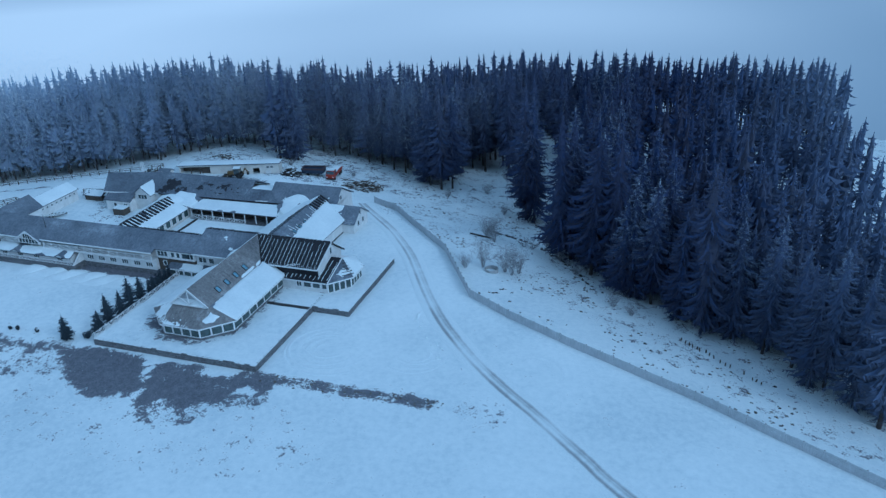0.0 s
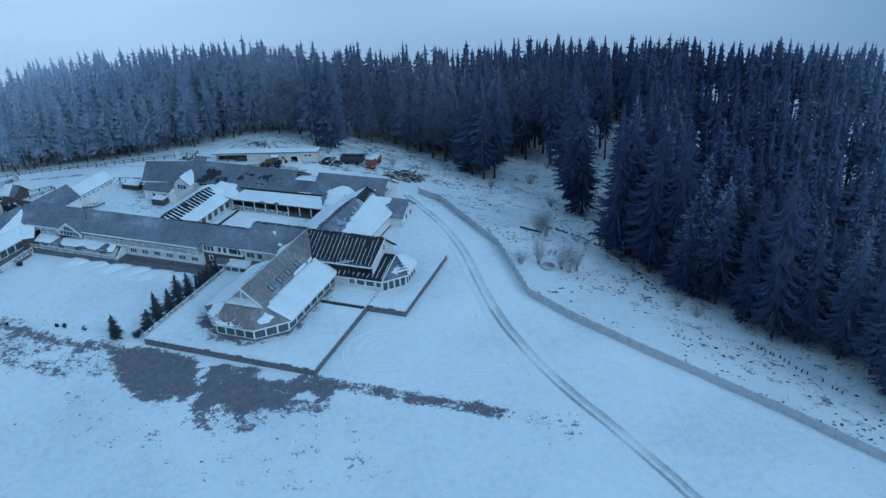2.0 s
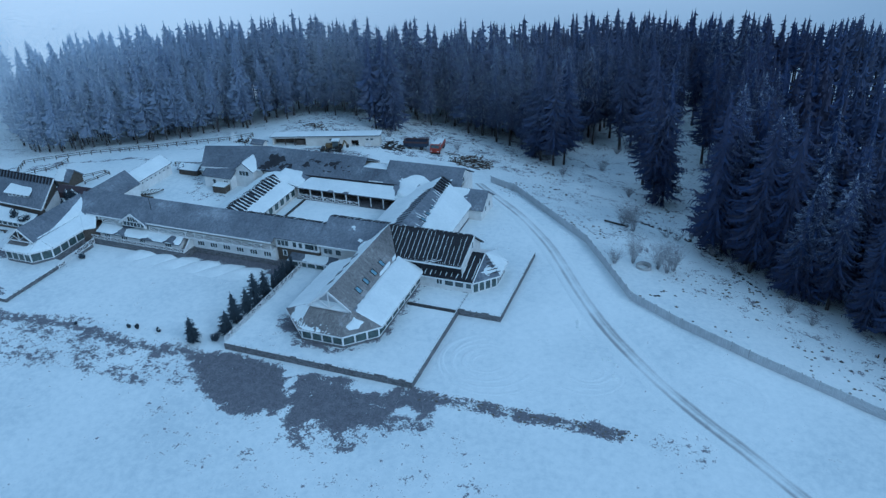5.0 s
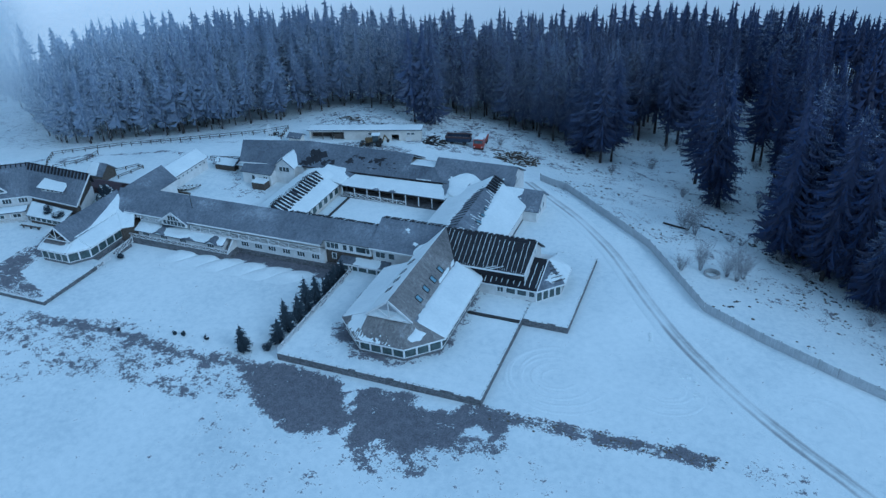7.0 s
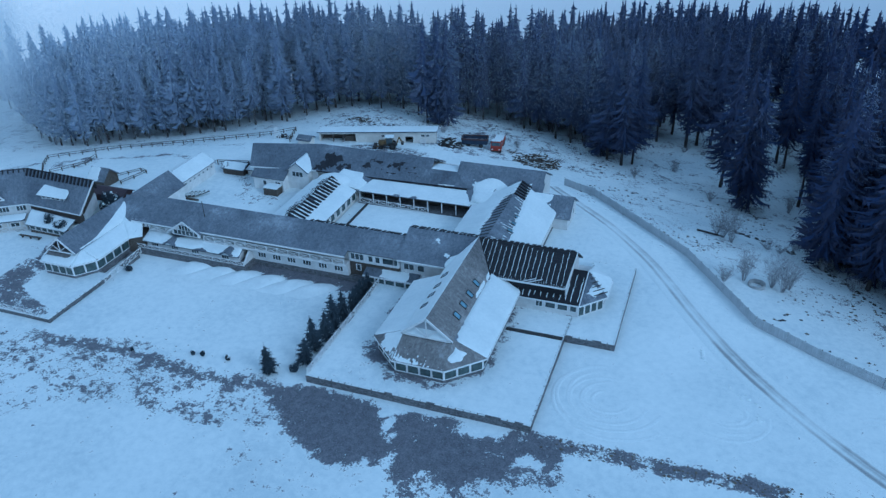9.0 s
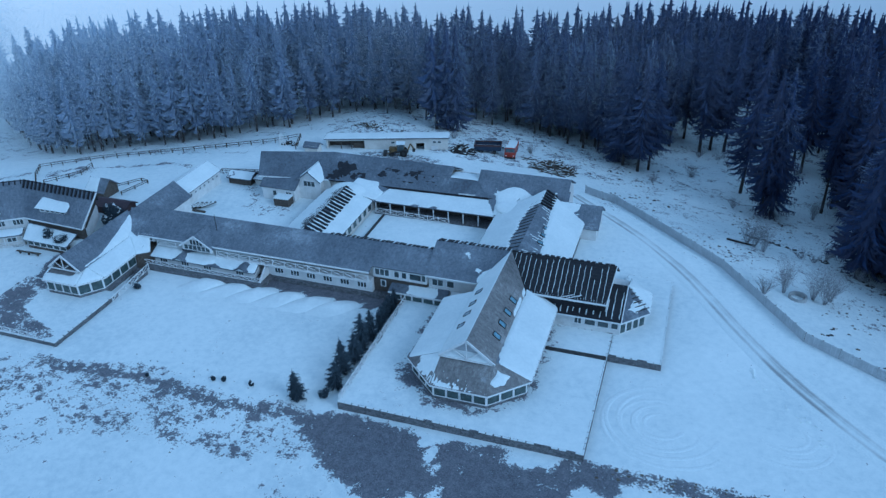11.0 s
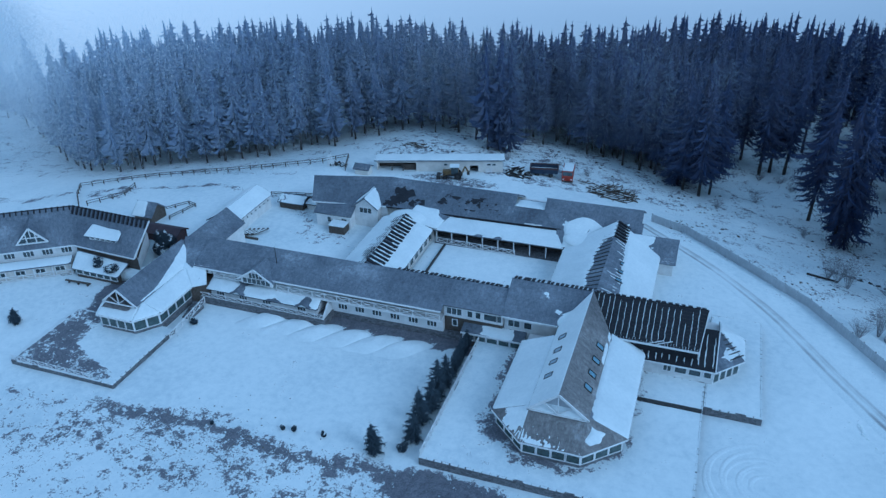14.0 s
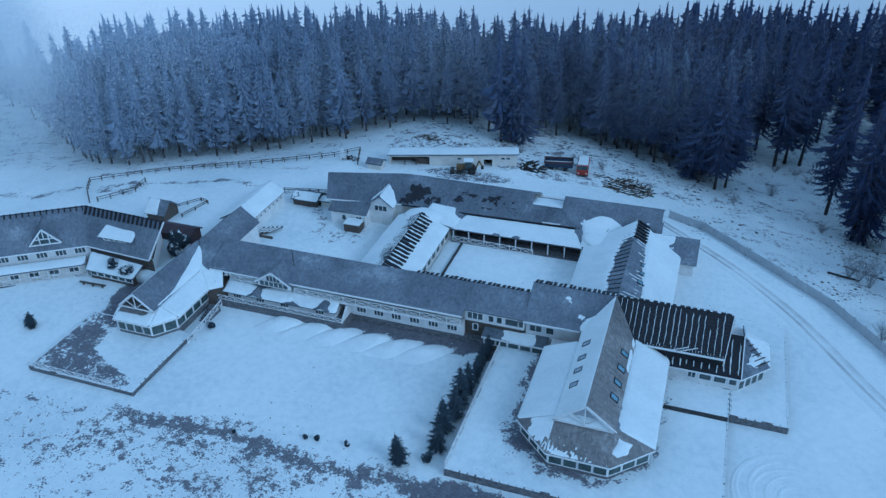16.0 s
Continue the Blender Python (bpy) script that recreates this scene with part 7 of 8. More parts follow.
# ---- bare shrubs ----
def shrub(x, y, h, spread, seed, label="leafless grey-brown shrub in the snow", stems=20):
    rn = random.Random(seed)
    bm = bmesh.new()
    for k in range(stems):
        a, ln = rn.random() * 6.28, h * rn.uniform(0.6, 1.0)
        b = Vector((0.15 * math.cos(a), 0.15 * math.sin(a), -0.1))
        lean = spread * rn.uniform(0.2, 1.0)
        m = b + Vector((lean * 0.4 * math.cos(a), lean * 0.4 * math.sin(a), ln * 0.5))
        e = b + Vector((lean * math.cos(a + 0.3), lean * math.sin(a + 0.3), ln))
        rod(bm, b, m, 0.03, 0.018, 4)
        rod(bm, m, e, 0.018, 0.006, 3)
        for q in range(18):
            t = rn.uniform(0.25, 1.0)
            c = b.lerp(m, min(1, t * 2)) if t < 0.5 else m.lerp(e, t * 2 - 1)
            aa = rn.random() * 6.28
            d = Vector((math.cos(aa), math.sin(aa), rn.uniform(0.4, 1.2))) * h * rn.uniform(0.12, 0.28)
            rod(bm, c, c + d, 0.011, 0.005, 3)
    t = thing("shrub", label, "shrub", (x, y, ground_height(x, y)), group="bare shrubs")
    s = new("crown", finish(bm, "crown", TWIG))
    s.parent = t


for k, (x, y, h, sp) in enumerate(((36.0, 34.6, 5.6, 2.6), (37.6, 33.2, 6.2, 2.4), (35.0, 36.6, 4.2, 2.2), (44.0, 34.6, 1.8, 2.4), (46.0, 33.8, 1.6, 2.2), (39.8, 16.5, 6.0, 2.2), (44.2, 16.9, 5.6, 2.6), (45.8, 16.0, 6.0, 2.6), (46.8, 17.8, 5.2, 2.4), (36.8, 14.4, 3.2, 1.8), (53, 30, 2.6, 1.6), (57, 24, 2.4, 1.6), (66, 12, 2.8, 1.8), (69.5, 9.6, 2.6, 1.6), (33, 60, 2.4, 1.6), (24, 76, 2.8, 2.0), (-7, -28.0, 1.4, 1.0), (-2, -28.4, 1.3, 1.0), (5.5, -28.3, 1.2, 1.0), (-9.5, -27.2, 1.6, 1.0), (16, 66, 2.2, 1.8), (-12, 68, 2.0, 1.6), (-30, 66, 1.8, 1.6), (50, 40, 2.4, 1.6), (48.5, 37, 2.6, 1.5), (25.1, 92.2, 2.2, 1.6), (29.7, 92.6, 2.0, 2.0), (32.1, 87.8, 1.8, 2.0), (47.6, 89.7, 2.4, 1.8), (50.0, 101.8, 2.2, 1.8), (49.0, 62.8, 4.2, 1.1), (43.4, 70.5, 2.0, 1.6))):
    if y < -26:
        shrub(x, y, h, sp, 600 + k, "small leafless shrub on the terrace", 7)
    else:
        shrub(x, y, h, sp, 600 + k)


# ---- the board fence ----
FENCE = [(4.2, 45.2), (7.6, 43.6), (10.8, 42.6), (18.0, 34.0), (30.6, 20.9), (41.6, 1.7), (50.0, -3.4), (59.8, -8.2), (68.9, -12.1), (81.2, -16.9), (95.2, -23.4), (112.0, -31.0)]
fence = thing("board_fence", "long weathered grey board fence that follows the track", "fence")
fl = [Vector((*p, 0)) for p in FENCE]
run = []
for a, b in zip(fl, fl[1:]):
    n = max(1, round((b - a).length / 2.6))
    run += [a.lerp(b, k / n) for k in range(n)]
run.append(fl[-1])
rn = random.Random(21)
bm = bmesh.new()
beam(bm, (0, 0, -0.6), (0, 0, 1.62), 0.13, up=(1, 0, 0))
post_mesh = finish(bm, "post", WOOD)
for a, b in zip(run, run[1:]):
    za, zb = ground_height(a.x, a.y), ground_height(b.x, b.y)
    shared("post", post_mesh, fence, Matrix.Translation((a.x, a.y, za)))
    d = (b - a)
    ln = d.length
    d.normalize()
    s = Vector((d.y, -d.x, 0))
    bm = bmesh.new()
    uvl = bm.loops.layers.uv.verify()
    k, u = 0, 0.0
    while u < ln - 0.05:
        w = rn.uniform(0.13, 0.17)
        p, q = a + d * u + s * 0.09, a + d * min(ln, u + w - 0.012) + s * 0.09
        zz = za + (zb - za) * u / ln
        top = zz + 1.58 + rn.uniform(-0.03, 0.03) + (0.12 if rn.random() < 0.03 else 0)
        co = [p + Vector((0, 0, zz - 0.25)), q + Vector((0, 0, zz - 0.25)), q + Vector((0, 0, top)), p + Vector((0, 0, top))]
        f0 = [bm.verts.new(c) for c in co]
        f1 = [bm.verts.new(c + s * 0.025) for c in co]
        fs = [bm.faces.new(f0), bm.faces.new(f1[::-1])]
        for i in range(4):
            j = (i + 1) % 4
            fs.append(bm.faces.new((f0[i], f1[i], f1[j], f0[j])))
        for f in fs:
            for lp in f.loops:
                lp[uvl].uv = (k * 1.37, lp.vert.co.z)
        u += w
        k += 1
    part("board_panel", bm, GREYWOOD, fence)
    bm = bmesh.new()
    beam(bm, a + Vector((0, 0, za + 1.2)), b + Vector((0, 0, zb + 1.2)), 0.07, 0.1)
    beam(bm, a + Vector((0, 0, za + 0.4)), b + Vector((0, 0, zb + 0.4)), 0.07, 0.1)
    part("rail", bm, WOOD, fence)


def rail_fence(name, way, label, step=2.6, h=1.1):
    f = thing(name, label, "fence")
    pts = []
    for a, b in zip(way, way[1:]):
        a, b = Vector((*a, 0)), Vector((*b, 0))
        n = max(1, round((b - a).length / step))
        pts += [a.lerp(b, k / n) for k in range(n)]
    pts.append(Vector((*way[-1], 0)))
    pm = bmesh.new()
    beam(pm, (0, 0, -0.3), (0, 0, h), 0.16, up=(1, 0, 0))
    pm = finish(pm, "post", WOOD)
    for i, a in enumerate(pts):
        za = ground_height(a.x, a.y)
        shared("post", pm, f, Matrix.Translation((a.x, a.y, za)))
        if i + 1 < len(pts):
            b = pts[i + 1]
            zb = ground_height(b.x, b.y)
            for q in (0.5, 0.95):
                bm = bmesh.new()
                beam(bm, a + Vector((0, 0, za + h * q)), b + Vector((0, 0, zb + h * q)), 0.1)
                part("rail", bm, WOOD, f)


rail_fence("rail_fence", [(-64.3, 54.8), (-68.6, 50.4), (-78.2, 45.0), (-90.5, 41.2), (-104.0, 38.2), (-110.0, 36.0), (-115.7, 33.2), (-120.4, 31.0), (-115.6, 25.0), (-109.4, 19.0)], "dark wooden rail fence behind the buildings")
rail_fence("rail_fence", [(-107.8, 19.7), (-102.6, 25.2), (-104.4, 30.6)], "short run of dark rail fence")
rail_fence("rail_fence", [(-86.6, 17.2), (-83.2, 21.4), (-81.0, 20.5), (-82.4, 14.2)], "low wooden rail round a small paddock", 2.8, 0.8)
rail_fence("rail_fence", [(-64.3, 54.8), (-62.4, 50.0), (-60.8, 46.0)], "short run of dark rail fence")
rail_fence("rail_fence", [(-69.0, 29.2), (-64.0, 30.4), (-60.2, 31.0)], "low dark rail beside the yard", 2.4, 0.7)

# short stakes along the lower slope
stakes = thing("stakes", "row of short dark stakes on the slope", "stakes")
sm = bmesh.new()
beam(sm, (0, 0, -0.2), (0, 0, 0.6), 0.16, up=(1, 0, 0))
sm = finish(sm, "stake", WOOD)
rn = random.Random(5)
for k in range(20):
    t = k / 19
    if k in (9, 13, 14, 16):
        continue
    x, y = 78.4 + 12.6 * t + rn.uniform(-0.2, 0.2), 3.6 - 9.6 * t + rn.uniform(-0.2, 0.2)
    shared("stake", sm, stakes, pose(x, y, ground_height(x, y), rn.uniform(-8, 8), rn.uniform(-8, 8), rn.uniform(0, 90)))


# ---- tufts and stones in the snow ----
def tufts(name, n, where, mat, label, seed, lo=0.12, hi=0.4):
    rn = random.Random(seed)
    verts, faces = [], []
    c = 0
    while c < n:
        x, y = where(rn)
        if x is None:
            continue
        z = ground_height(x, y)
        r = rn.uniform(lo, hi)
        b = len(verts)
        m = 6
        ph = rn.random() * 6
        for k in range(m):
            a = ph + 6.283 * k / m
            q = r * rn.uniform(0.6, 1.3)
            verts.append((x + q * 1.5 * math.cos(a), y + q * math.sin(a), z - 0.03))
        for k in range(m):
            a = ph + 0.5 + 6.283 * k / m
            q = r * rn.uniform(0.3, 0.7)
            verts.append((x + q * 1.4 * math.cos(a), y + q * math.sin(a), z + r * rn.uniform(0.35, 0.75)))
        for k in range(m):
            j = (k + 1) % m
            faces.append((b + k, b + j, b + m + j, b + m + k))
        faces.append(tuple(b + m + k for k in range(m)))
        c += 1
    me = bpy.data.meshes.new(name)
    me.from_pydata(verts, [], faces)
    me.materials.append(mat)
    tagged(new(name, me), label, "tufts", kind="stuff")


def slope_spot(rn):
    x, y = rn.uniform(8, 96), rn.uniform(-22, 68)
    side = 0.55 * (x - 30.7) + 0.84 * (y - 22.5)
    if x > 41:
        side = (y + 0.45 * (x - 41.6) - 1.7) * 0.9
    if side < 1.5 or in_forest(x, y) or noise.noise((x * 0.09, y * 0.09, 7)) < 0.02 + 0.2 * rn.random() - 0.15 * (x > 45 and y < 20):
        return None, None
    return x, y


tufts("grass_tufts", 330, slope_spot, DRYGRASS, "small tufts of dead grass poking through the snow", 31, 0.08, 0.26)
tufts("stones", 60, slope_spot, IRON, "dark stones and stumps lying in the snow", 32, 0.1, 0.3)
tufts("weeds", 260, lambda rn: (rn.gauss(-42, 14), rn.gauss(-36, 3.5)), DRYGRASS, "dead weeds in thin snow on the meadow", 33, 0.04, 0.12)
tufts("weeds", 110, lambda rn: (rn.uniform(17, 47), -30.4 + rn.gauss(0, 0.7)), DRYGRASS, "dead weeds along an old bed", 34, 0.06, 0.2)


def trampled_spot(rn):
    t = rn.random()
    return 33.0 + 10.0 * t + rn.gauss(0, 0.4), -5.0 - 14.0 * t + rn.gauss(0, 0.4)


tufts("snow_lumps", 34, trampled_spot, SNOW, "small lumps of kicked-up snow beside the track", 38, 0.1, 0.32)


def rear_spot(rn):
    x, y = rn.uniform(-60, 20), rn.uniform(60, 82)
    return (x, y) if y < back_edge(x) + 2 else (None, None)


tufts("stones", 90, rear_spot, IRON, "dark stumps and clods below the forest edge", 35, 0.1, 0.35)

# old pipe ring and logs on the slope
ring = bmesh.new()
for k in range(28):
    a0, a1 = 6.283 * k / 28, 6.283 * (k + 1) / 28
    for r0, r1, z0, z1 in ((1.35, 1.35, -0.3, 0.6), (1.12, 1.12, -0.3, 0.6)):
        q = [ring.verts.new((r0 * math.cos(a), r0 * math.sin(a), z)) for a, z in ((a0, z0), (a1, z0), (a1, z1), (a0, z1))]
        ring.faces.new(q)
    q = [ring.verts.new((r * math.cos(a), r * math.sin(a), 0.6)) for r, a in ((1.35, a0), (1.35, a1), (1.12, a1), (1.12, a0))]
    ring.faces.new(q)
bmesh.ops.remove_doubles(ring, verts=ring.verts, dist=0.001)
rg = tagged(part("well_ring", ring, CONCRETE), "grey concrete well ring standing in the snow", "well ring")
rg.location = (41.8, 15.6, ground_height(41.8, 15.6))
log = thing("log", "dark fallen log on the slope", "log")
bm = bmesh.new()
rod(bm, (31.4, 35.7, ground_height(31.4, 35.7) + 0.12), (36.4, 35.1, ground_height(36.4, 35.1) + 0.12), 0.24, 0.13, 8)
part("trunk", bm, BARK, log)


def bank_spot(rn):
    t = rn.random() * 3
    k = min(2, int(t))
    a, b = (((34, 42), (46, 38)), ((46, 38), (56, 27)), ((56, 27), (62, 17)))[k]
    u = t - k
    if noise.noise((t * 9, 1, 1)) < -0.1:
        return None, None
    return a[0] + (b[0] - a[0]) * u + rn.gauss(0, 0.3), a[1] + (b[1] - a[1]) * u + rn.gauss(0, 0.3)


tufts("stones", 90, bank_spot, IRON, "dark stones and roots along the edge of a bank", 37, 0.12, 0.36)


# ---- the yard behind: barn, vehicles, timber ----
barn = thing("barn", "long low white barn with open bays and a snowy roof", "barn")
bm_ = Matrix.Translation((-54.7, 49.0, -2.6)) @ Matrix.Rotation(math.atan2(7.9, 26.2), 4, "Z")


def bx(lo, hi, mat, name="wall", label="", parent=None):
    bm = bmesh.new()
    box(bm, lo, hi, bm_)
    return part(name, bm, mat, parent or barn, label)


bx((0, 0.3, -1.2), (0.3, 3.2, 3.6), CREAM)
bx((8.6, 0, -1.2), (20.2, 0.3, 3.75), CREAM)
bx((22.0, 0, -1.2), (27.3, 0.3, 3.75), CREAM)
bx((20.2, 0, 2.6), (22.0, 0.3, 3.75), CREAM)
bx((0, 0, 3.3), (8.6, 0.3, 3.75), CREAM)
bx((0, 3.2, -1.2), (27.3, 3.5, 3.6), CREAM)
bx((27.0, 0.3, -1.2), (27.3, 3.2, 3.6), CREAM)
bx((0.3, 2.6, -1.2), (27.0, 2.8, 3.5), WOOD, "partition", "dark inner wall")
for x in (3.2, 5.6):
    bx((x, 0.05, -1.2), (x + 0.2, 0.25, 3.3), WOOD, "post")
bx((5.9, 0.7, -1.2), (8.5, 0.8, 2.6), WOOD, "gate", "brown boarded gate")
rf = [bm_ @ Vector(c) for c in ((-0.4, -0.4, 3.95), (27.7, -0.4, 3.95), (27.7, 3.7, 3.8), (-0.4, 3.7, 3.8))]
roof(barn, rf, SHINGLE_DARK)
snow_on(barn, rf, lambda u, v: 1.0, 0.12, 0.4, 101)
for x in (15.0, 24.3, 25.4):
    q = bm_ @ Vector((x, -0.01, 2.6))
    ang = math.atan2(7.9, 26.2)
    window(barn, q.x, q.y, q.z, (math.cos(ang), math.sin(ang)), 0.8, 0.45, 1, trim=0.05)
bx((23.6, -0.05, -0.6), (25.0, 0.02, 1.9), WHITE, "door", "white plank door")

hut, f1, f2 = gabled("shed", "small white shed with a dark flat roof", -58.0, 45.0, -55.0, 47.2, -2.6, 0.85, 1.5, "x", SHINGLE_DARK, CREAM)


def wheel(parent, x, y, z, r, w):
    bm = bmesh.new()
    rod(bm, (x, y - w / 2, z), (x, y + w / 2, z), r, r, 16)
    bmesh.ops.bevel(bm, geom=[e for e in bm.edges], offset=0.05, segments=1, affect="EDGES")
    t = part("wheel", bm, RUBBER, parent)
    bm = bmesh.new()
    rod(bm, (x, y - w / 2 - 0.02, z), (x, y + w / 2 + 0.02, z), r * 0.5, r * 0.5, 12)
    part("rim", bm, IRON, t)


def placed(t, x, y, turn):
    t.matrix_basis = pose(x, y, ground_height(x, y), 0, 0, turn)


def soft_box(lo, hi, b=0.08):
    bm = bmesh.new()
    box(bm, lo, hi)
    bmesh.ops.bevel(bm, geom=bm.edges[:], offset=b, segments=2, affect="EDGES")
    return bm


truck = thing("truck", "old faded red truck cab with snow on the roof", "truck")
part("chassis", soft_box((-2.6, -0.5, 0.6), (4.2, 0.5, 0.95), 0.04), IRON, truck)
bm = bmesh.new()
prof = [(-2.9, 0.8), (-2.9, 1.7), (-2.6, 1.8), (-2.25, 2.75), (-0.7, 2.8), (-0.65, 0.8)]
a = [bm.verts.new((x, -1.2, z)) for x, z in prof]
b = [bm.verts.new((x, 1.2, z)) for x, z in prof]
bm.faces.new(a[::-1])
bm.faces.new(b)
for i in range(6):
    j = (i + 1) % 6
    bm.faces.new((a[i], a[j], b[j], b[i]))
bmesh.ops.bevel(bm, geom=bm.edges[:], offset=0.08, segments=2, affect="EDGES")
cabp = part("cab", bm, RED, truck, "faded red cab")
bm = bmesh.new()
slab(bm, [(-2.62, -1.05, 1.85), (-2.62, 1.05, 1.85), (-2.33, 1.05, 2.62), (-2.33, -1.05, 2.62)], 0.03)
part("windscreen", bm, GLASS, cabp)
for s in (-1, 1):
    part("side_window", soft_box((-2.1, s * 1.2 - 0.02, 1.85), (-1.0, s * 1.2 + 0.02, 2.6), 0.01), GLASS, cabp)
    part("headlight", soft_box((-2.95, s * 0.85 - 0.15, 1.05), (-2.88, s * 0.85 + 0.15, 1.3), 0.02), TRIM, cabp)
part("bumper", soft_box((-3.05, -1.2, 0.55), (-2.85, 1.2, 0.8), 0.03), IRON, truck)
part("snow_cap", soft_box((-2.2, -1.1, 2.78), (-0.75, 1.1, 2.98), 0.08), SNOW, truck)
body = part("body", soft_box((-0.4, -1.2, 1.0), (4.2, 1.2, 1.9), 0.05), RED, truck, "red tipper body")
part("snow_load", soft_box((-0.25, -1.05, 1.85), (4.05, 1.05, 2.1), 0.1), SNOW, truck)
for x in (-2.0, 2.3, 3.4):
    for s in (-1, 1):
        wheel(truck, x, s * 0.98, 0.5, 0.5, 0.32)
placed(truck, -15.4, 62.6, 97)

trailer = thing("tipper_trailer", "dark blue tipper trailer with a red rim and snow inside", "trailer")
part("chassis", soft_box((-2.6, -0.5, 0.6), (2.6, 0.5, 0.85), 0.04), IRON, trailer)
part("floor", soft_box((-3.0, -1.25, 0.9), (3.0, 1.25, 1.1), 0.04), BLUE, trailer)
for lo, hi in (((-3.0, -1.25, 1.1), (3.0, -1.15, 2.1)), ((-3.0, 1.15, 1.1), (3.0, 1.25, 2.1)), ((-3.0, -1.15, 1.1), (-2.9, 1.15, 2.1)), ((2.9, -1.15, 1.1), (3.0, 1.15, 2.1))):
    part("side_board", soft_box(lo, hi, 0.02), BLUE, trailer)
for lo, hi in (((-3.1, -1.35, 1.85), (3.1, -1.15, 2.3)), ((-3.1, 1.15, 1.85), (3.1, 1.35, 2.3)), ((-3.1, -1.15, 1.85), (-2.9, 1.15, 2.3)), ((2.9, -1.15, 1.85), (3.1, 1.15, 2.3))):
    part("rim_bar", soft_box(lo, hi, 0.03), BRICKRED, trailer, "dull red rim board")
part("snow_load", soft_box((-2.85, -1.1, 1.15), (2.85, 1.1, 1.4), 0.04), SNOW, trailer)
for x in (-1.5, 1.5):
    for s in (-1, 1):
        wheel(trailer, x, s * 0.95, 0.48, 0.48, 0.3)
placed(trailer, -20.4, 61.0, 10)

digger = thing("backhoe_loader", "muddy backhoe loader with a yellow arm parked by the barn", "tractor")
part("chassis", soft_box((-2.2, -0.6, 0.7), (2.0, 0.6, 1.3), 0.08), IRON, digger)
part("bonnet", soft_box((-2.2, -0.55, 1.2), (-0.5, 0.55, 1.95), 0.1), YELLOW, digger)
cabp = part("cab", soft_box((-0.5, -0.8, 1.2), (1.2, 0.8, 2.8), 0.1), GLASS, digger, "dark glazed cab")
part("cab_roof", soft_box((-0.65, -0.9, 2.78), (1.35, 0.9, 2.95), 0.05), SNOW, cabp)
for x in (-0.45, 1.15):
    for y in (-0.78, 0.78):
        part("pillar", soft_box((x - 0.06, y - 0.06, 1.2), (x + 0.06, y + 0.06, 2.8), 0.02), YELLOW, cabp)
for x, r in ((-1.7, 0.5), (1.0, 0.78)):
    for s in (-1, 1):
        wheel(digger, x, s * 0.9, r, r, 0.45)
for a, b, n in (((1.9, 0, 1.2), (2.5, 0, 2.7), "boom"), ((2.5, 0, 2.7), (3.2, 0, 1.5), "dipper")):
    bm = bmesh.new()
    beam(bm, a, b, 0.28)
    part(n, bm, YELLOW, digger, "yellow steel arm")
part("bucket", soft_box((2.9, -0.4, 0.9), (3.5, 0.4, 1.6), 0.08), IRON, digger)
part("loader_bucket", soft_box((-3.5, -1.1, 0.2), (-2.7, 1.1, 0.95), 0.1), IRON, digger)
for s in (-1, 1):
    bm = bmesh.new()
    beam(bm, (-2.9, s * 0.75, 0.7), (-0.6, s * 0.75, 1.5), 0.16)
    part("loader_arm", bm, YELLOW, digger)
placed(digger, -37.6, 50.2, 17)


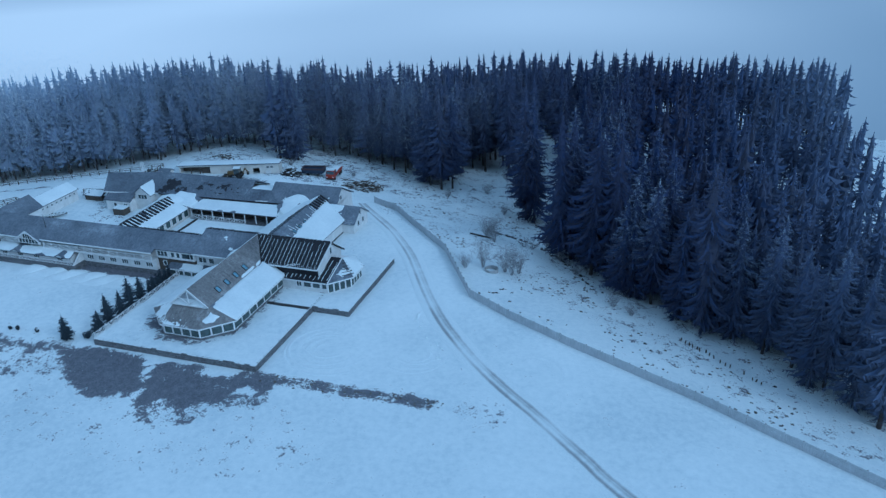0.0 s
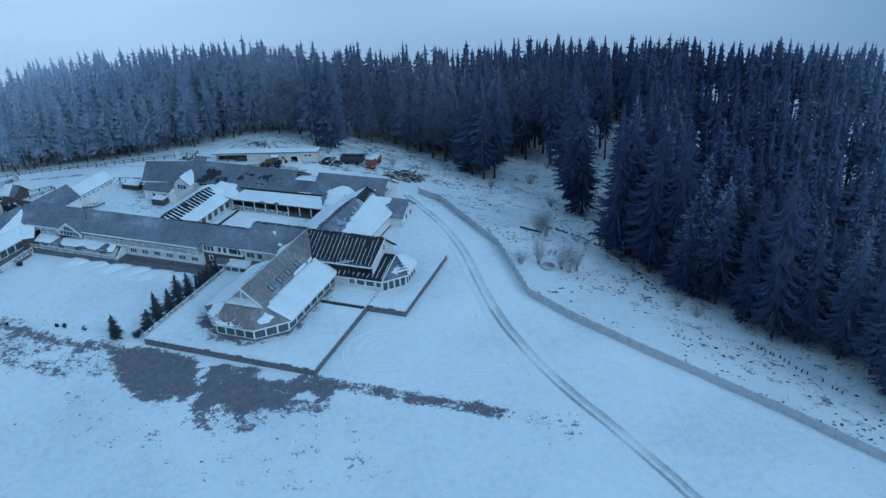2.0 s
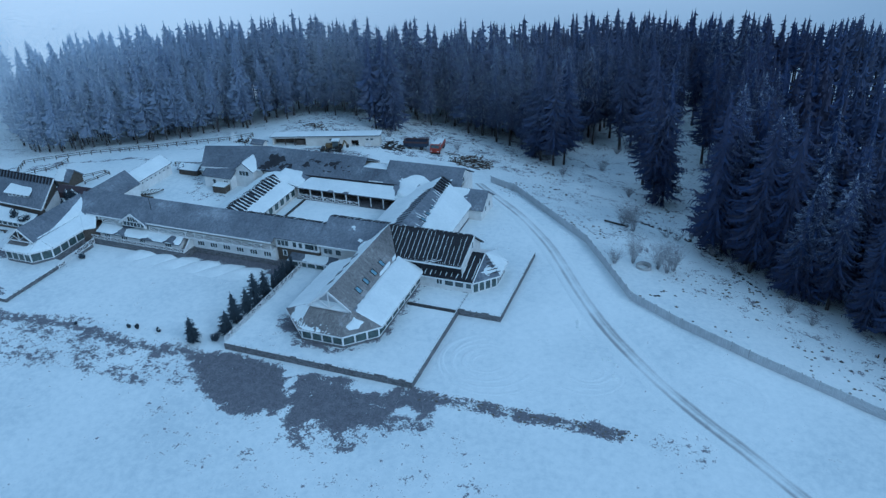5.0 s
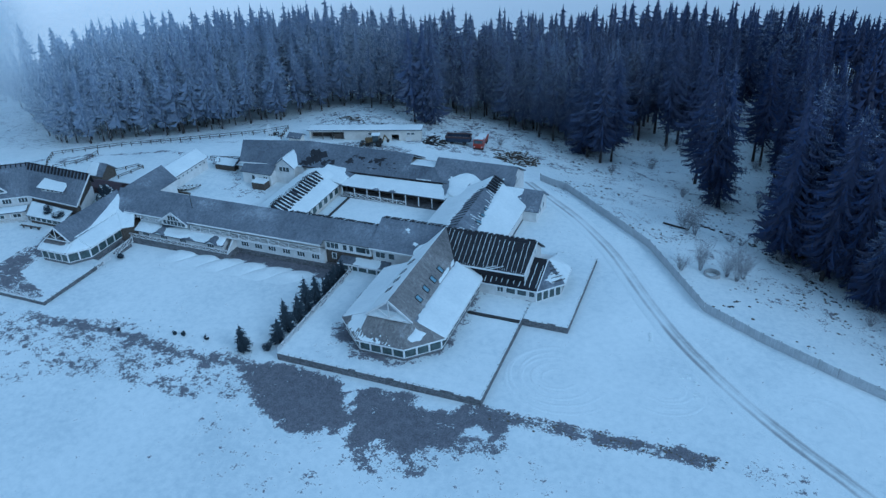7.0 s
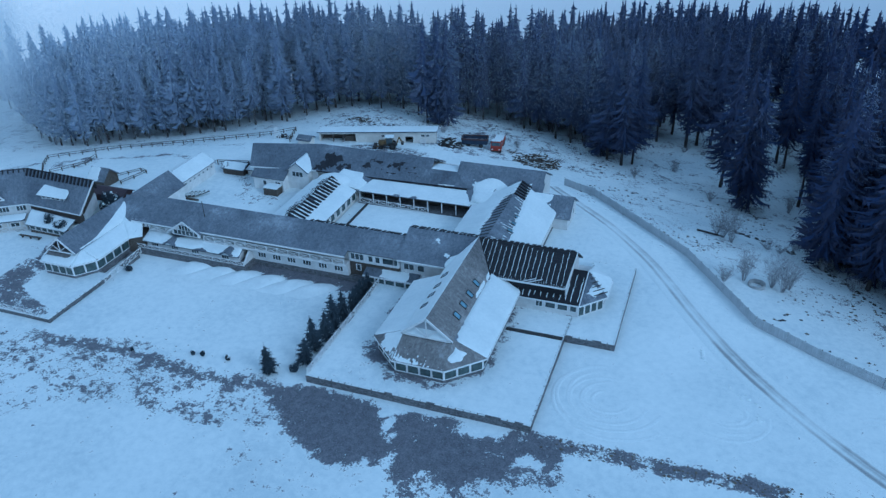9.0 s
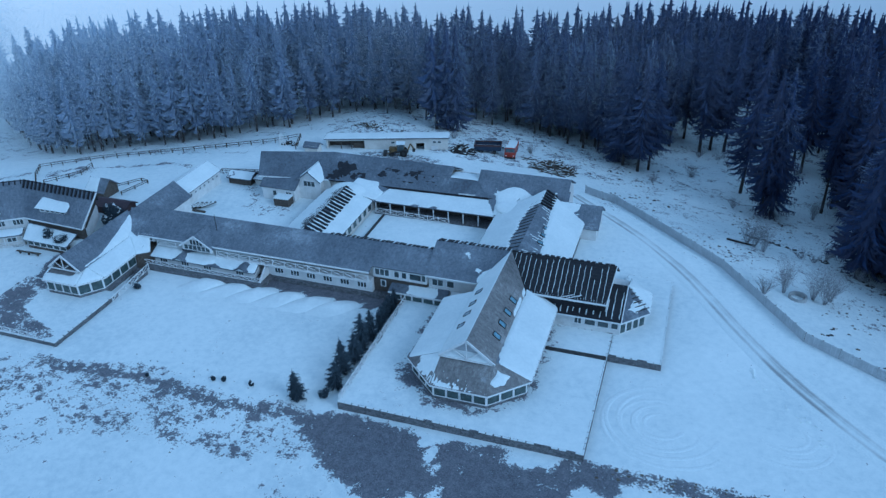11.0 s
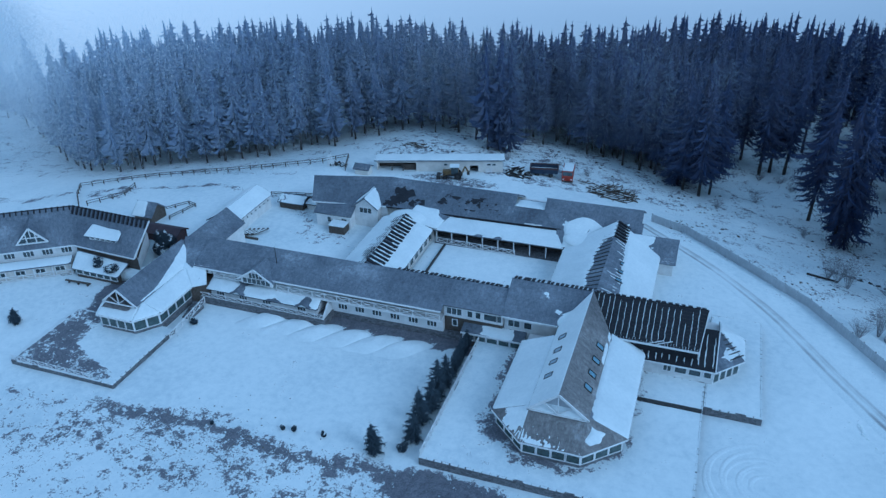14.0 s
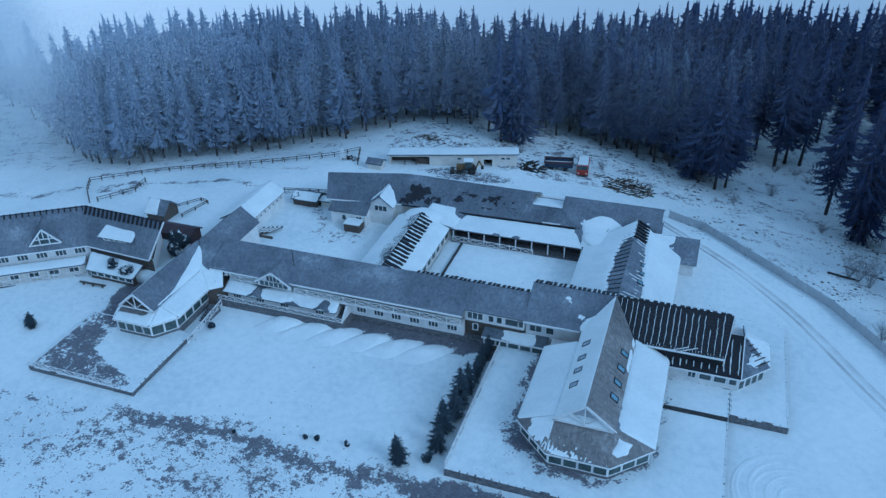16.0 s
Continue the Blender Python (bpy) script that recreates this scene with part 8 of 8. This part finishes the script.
def pile(name, label, cx, cy, rx, ry, n, ln, seed, mat, category, thick=0.14, high=0.9):
    rn = random.Random(seed)
    t = thing(name, label, category)
    for k in range(n):
        r, a = math.sqrt(rn.random()), rn.random() * 6.28
        x, y = cx + rx * r * math.cos(a), cy + ry * r * math.sin(a)
        z = ground_height(x, y) + 0.1 + (1 - r) * high * rn.random()
        d = rn.choice((-0.35, -0.2, 0.9, 1.3)) + rn.uniform(-0.3, 0.3)
        le = ln * rn.uniform(0.5, 1.1)
        v = Vector((math.cos(d), math.sin(d), rn.uniform(-0.08, 0.12))) * le / 2
        bm = bmesh.new()
        beam(bm, Vector((x, y, z)) - v, Vector((x, y, z)) + v, thick * rn.uniform(0.7, 1.6), thick * rn.uniform(0.6, 1.2))
        part("beam", bm, mat, t)
        if rn.random() < 0.4:
            bm = bmesh.new()
            beam(bm, Vector((x, y, z + thick)) - v * 0.7, Vector((x, y, z + thick)) + v * 0.7, thick, 0.07)
            part("snow_strip", bm, SNOW, t)
    return t


pile("timber_pile", "tangled heap of dark old roof timbers half under snow", -5.2, 59.0, 4.8, 4.8, 120, 3.6, 41, WOOD, "timber", 0.16, 1.8)
pile("timber_pile", "two long boards lying in the snow", -11.0, 62.0, 1.6, 0.6, 4, 3.6, 44, WOOD, "timber")
pile("scrap_heap", "heap of dark scrap and planks beside the barn", -25.2, 57.4, 2.6, 2.2, 70, 1.9, 42, IRON, "scrap", 0.24, 2.8)
pile("scrap_heap", "small heap of dark scrap behind the roof", -64.0, 49.0, 2.0, 1.0, 20, 1.4, 43, IRON, "scrap", 0.2)
pile("brushwood", "low heap of brushwood below the forest", -52.0, 66.0, 3.2, 1.4, 30, 1.8, 45, WOOD, "brushwood", 0.12)
stand = thing("frame_stand", "white wooden frame standing behind the roofs", "frame")
for a, b in (((-65.6, 47.0, 0), (-65.2, 47.0, 3.0)), ((-64.4, 47.0, 0), (-64.8, 47.0, 3.0)), ((-65.6, 47.8, 0), (-65.2, 47.5, 3.0)), ((-64.4, 47.8, 0), (-64.8, 47.5, 3.0)), ((-65.5, 47.0, 1.2), (-64.5, 47.0, 1.2)), ((-65.3, 47.0, 2.2), (-64.7, 47.0, 2.2))):
    g = ground_height(-65, 47)
    bm = bmesh.new()
    beam(bm, Vector(a) + Vector((0, 0, g)), Vector(b) + Vector((0, 0, g)), 0.14)
    part("beam", bm, TRIM, stand)

# each thing's empty goes to the foot of the thing
bpy.context.view_layer.update()
for ob in [o for o in scene.objects if o.type == "EMPTY" and o.parent is None and o.matrix_basis == Matrix.Identity(4)]:
    pts = [c.matrix_world @ Vector(q) for c in ob.children_recursive if c.type == "MESH" for q in c.bound_box]
    if not pts:
        continue
    lo = [min(p[i] for p in pts) for i in range(3)]
    hi = [max(p[i] for p in pts) for i in range(3)]
    at = Vector(((lo[0] + hi[0]) / 2, (lo[1] + hi[1]) / 2, lo[2]))
    ob.location = at
    for c in ob.children:
        c.location -= at
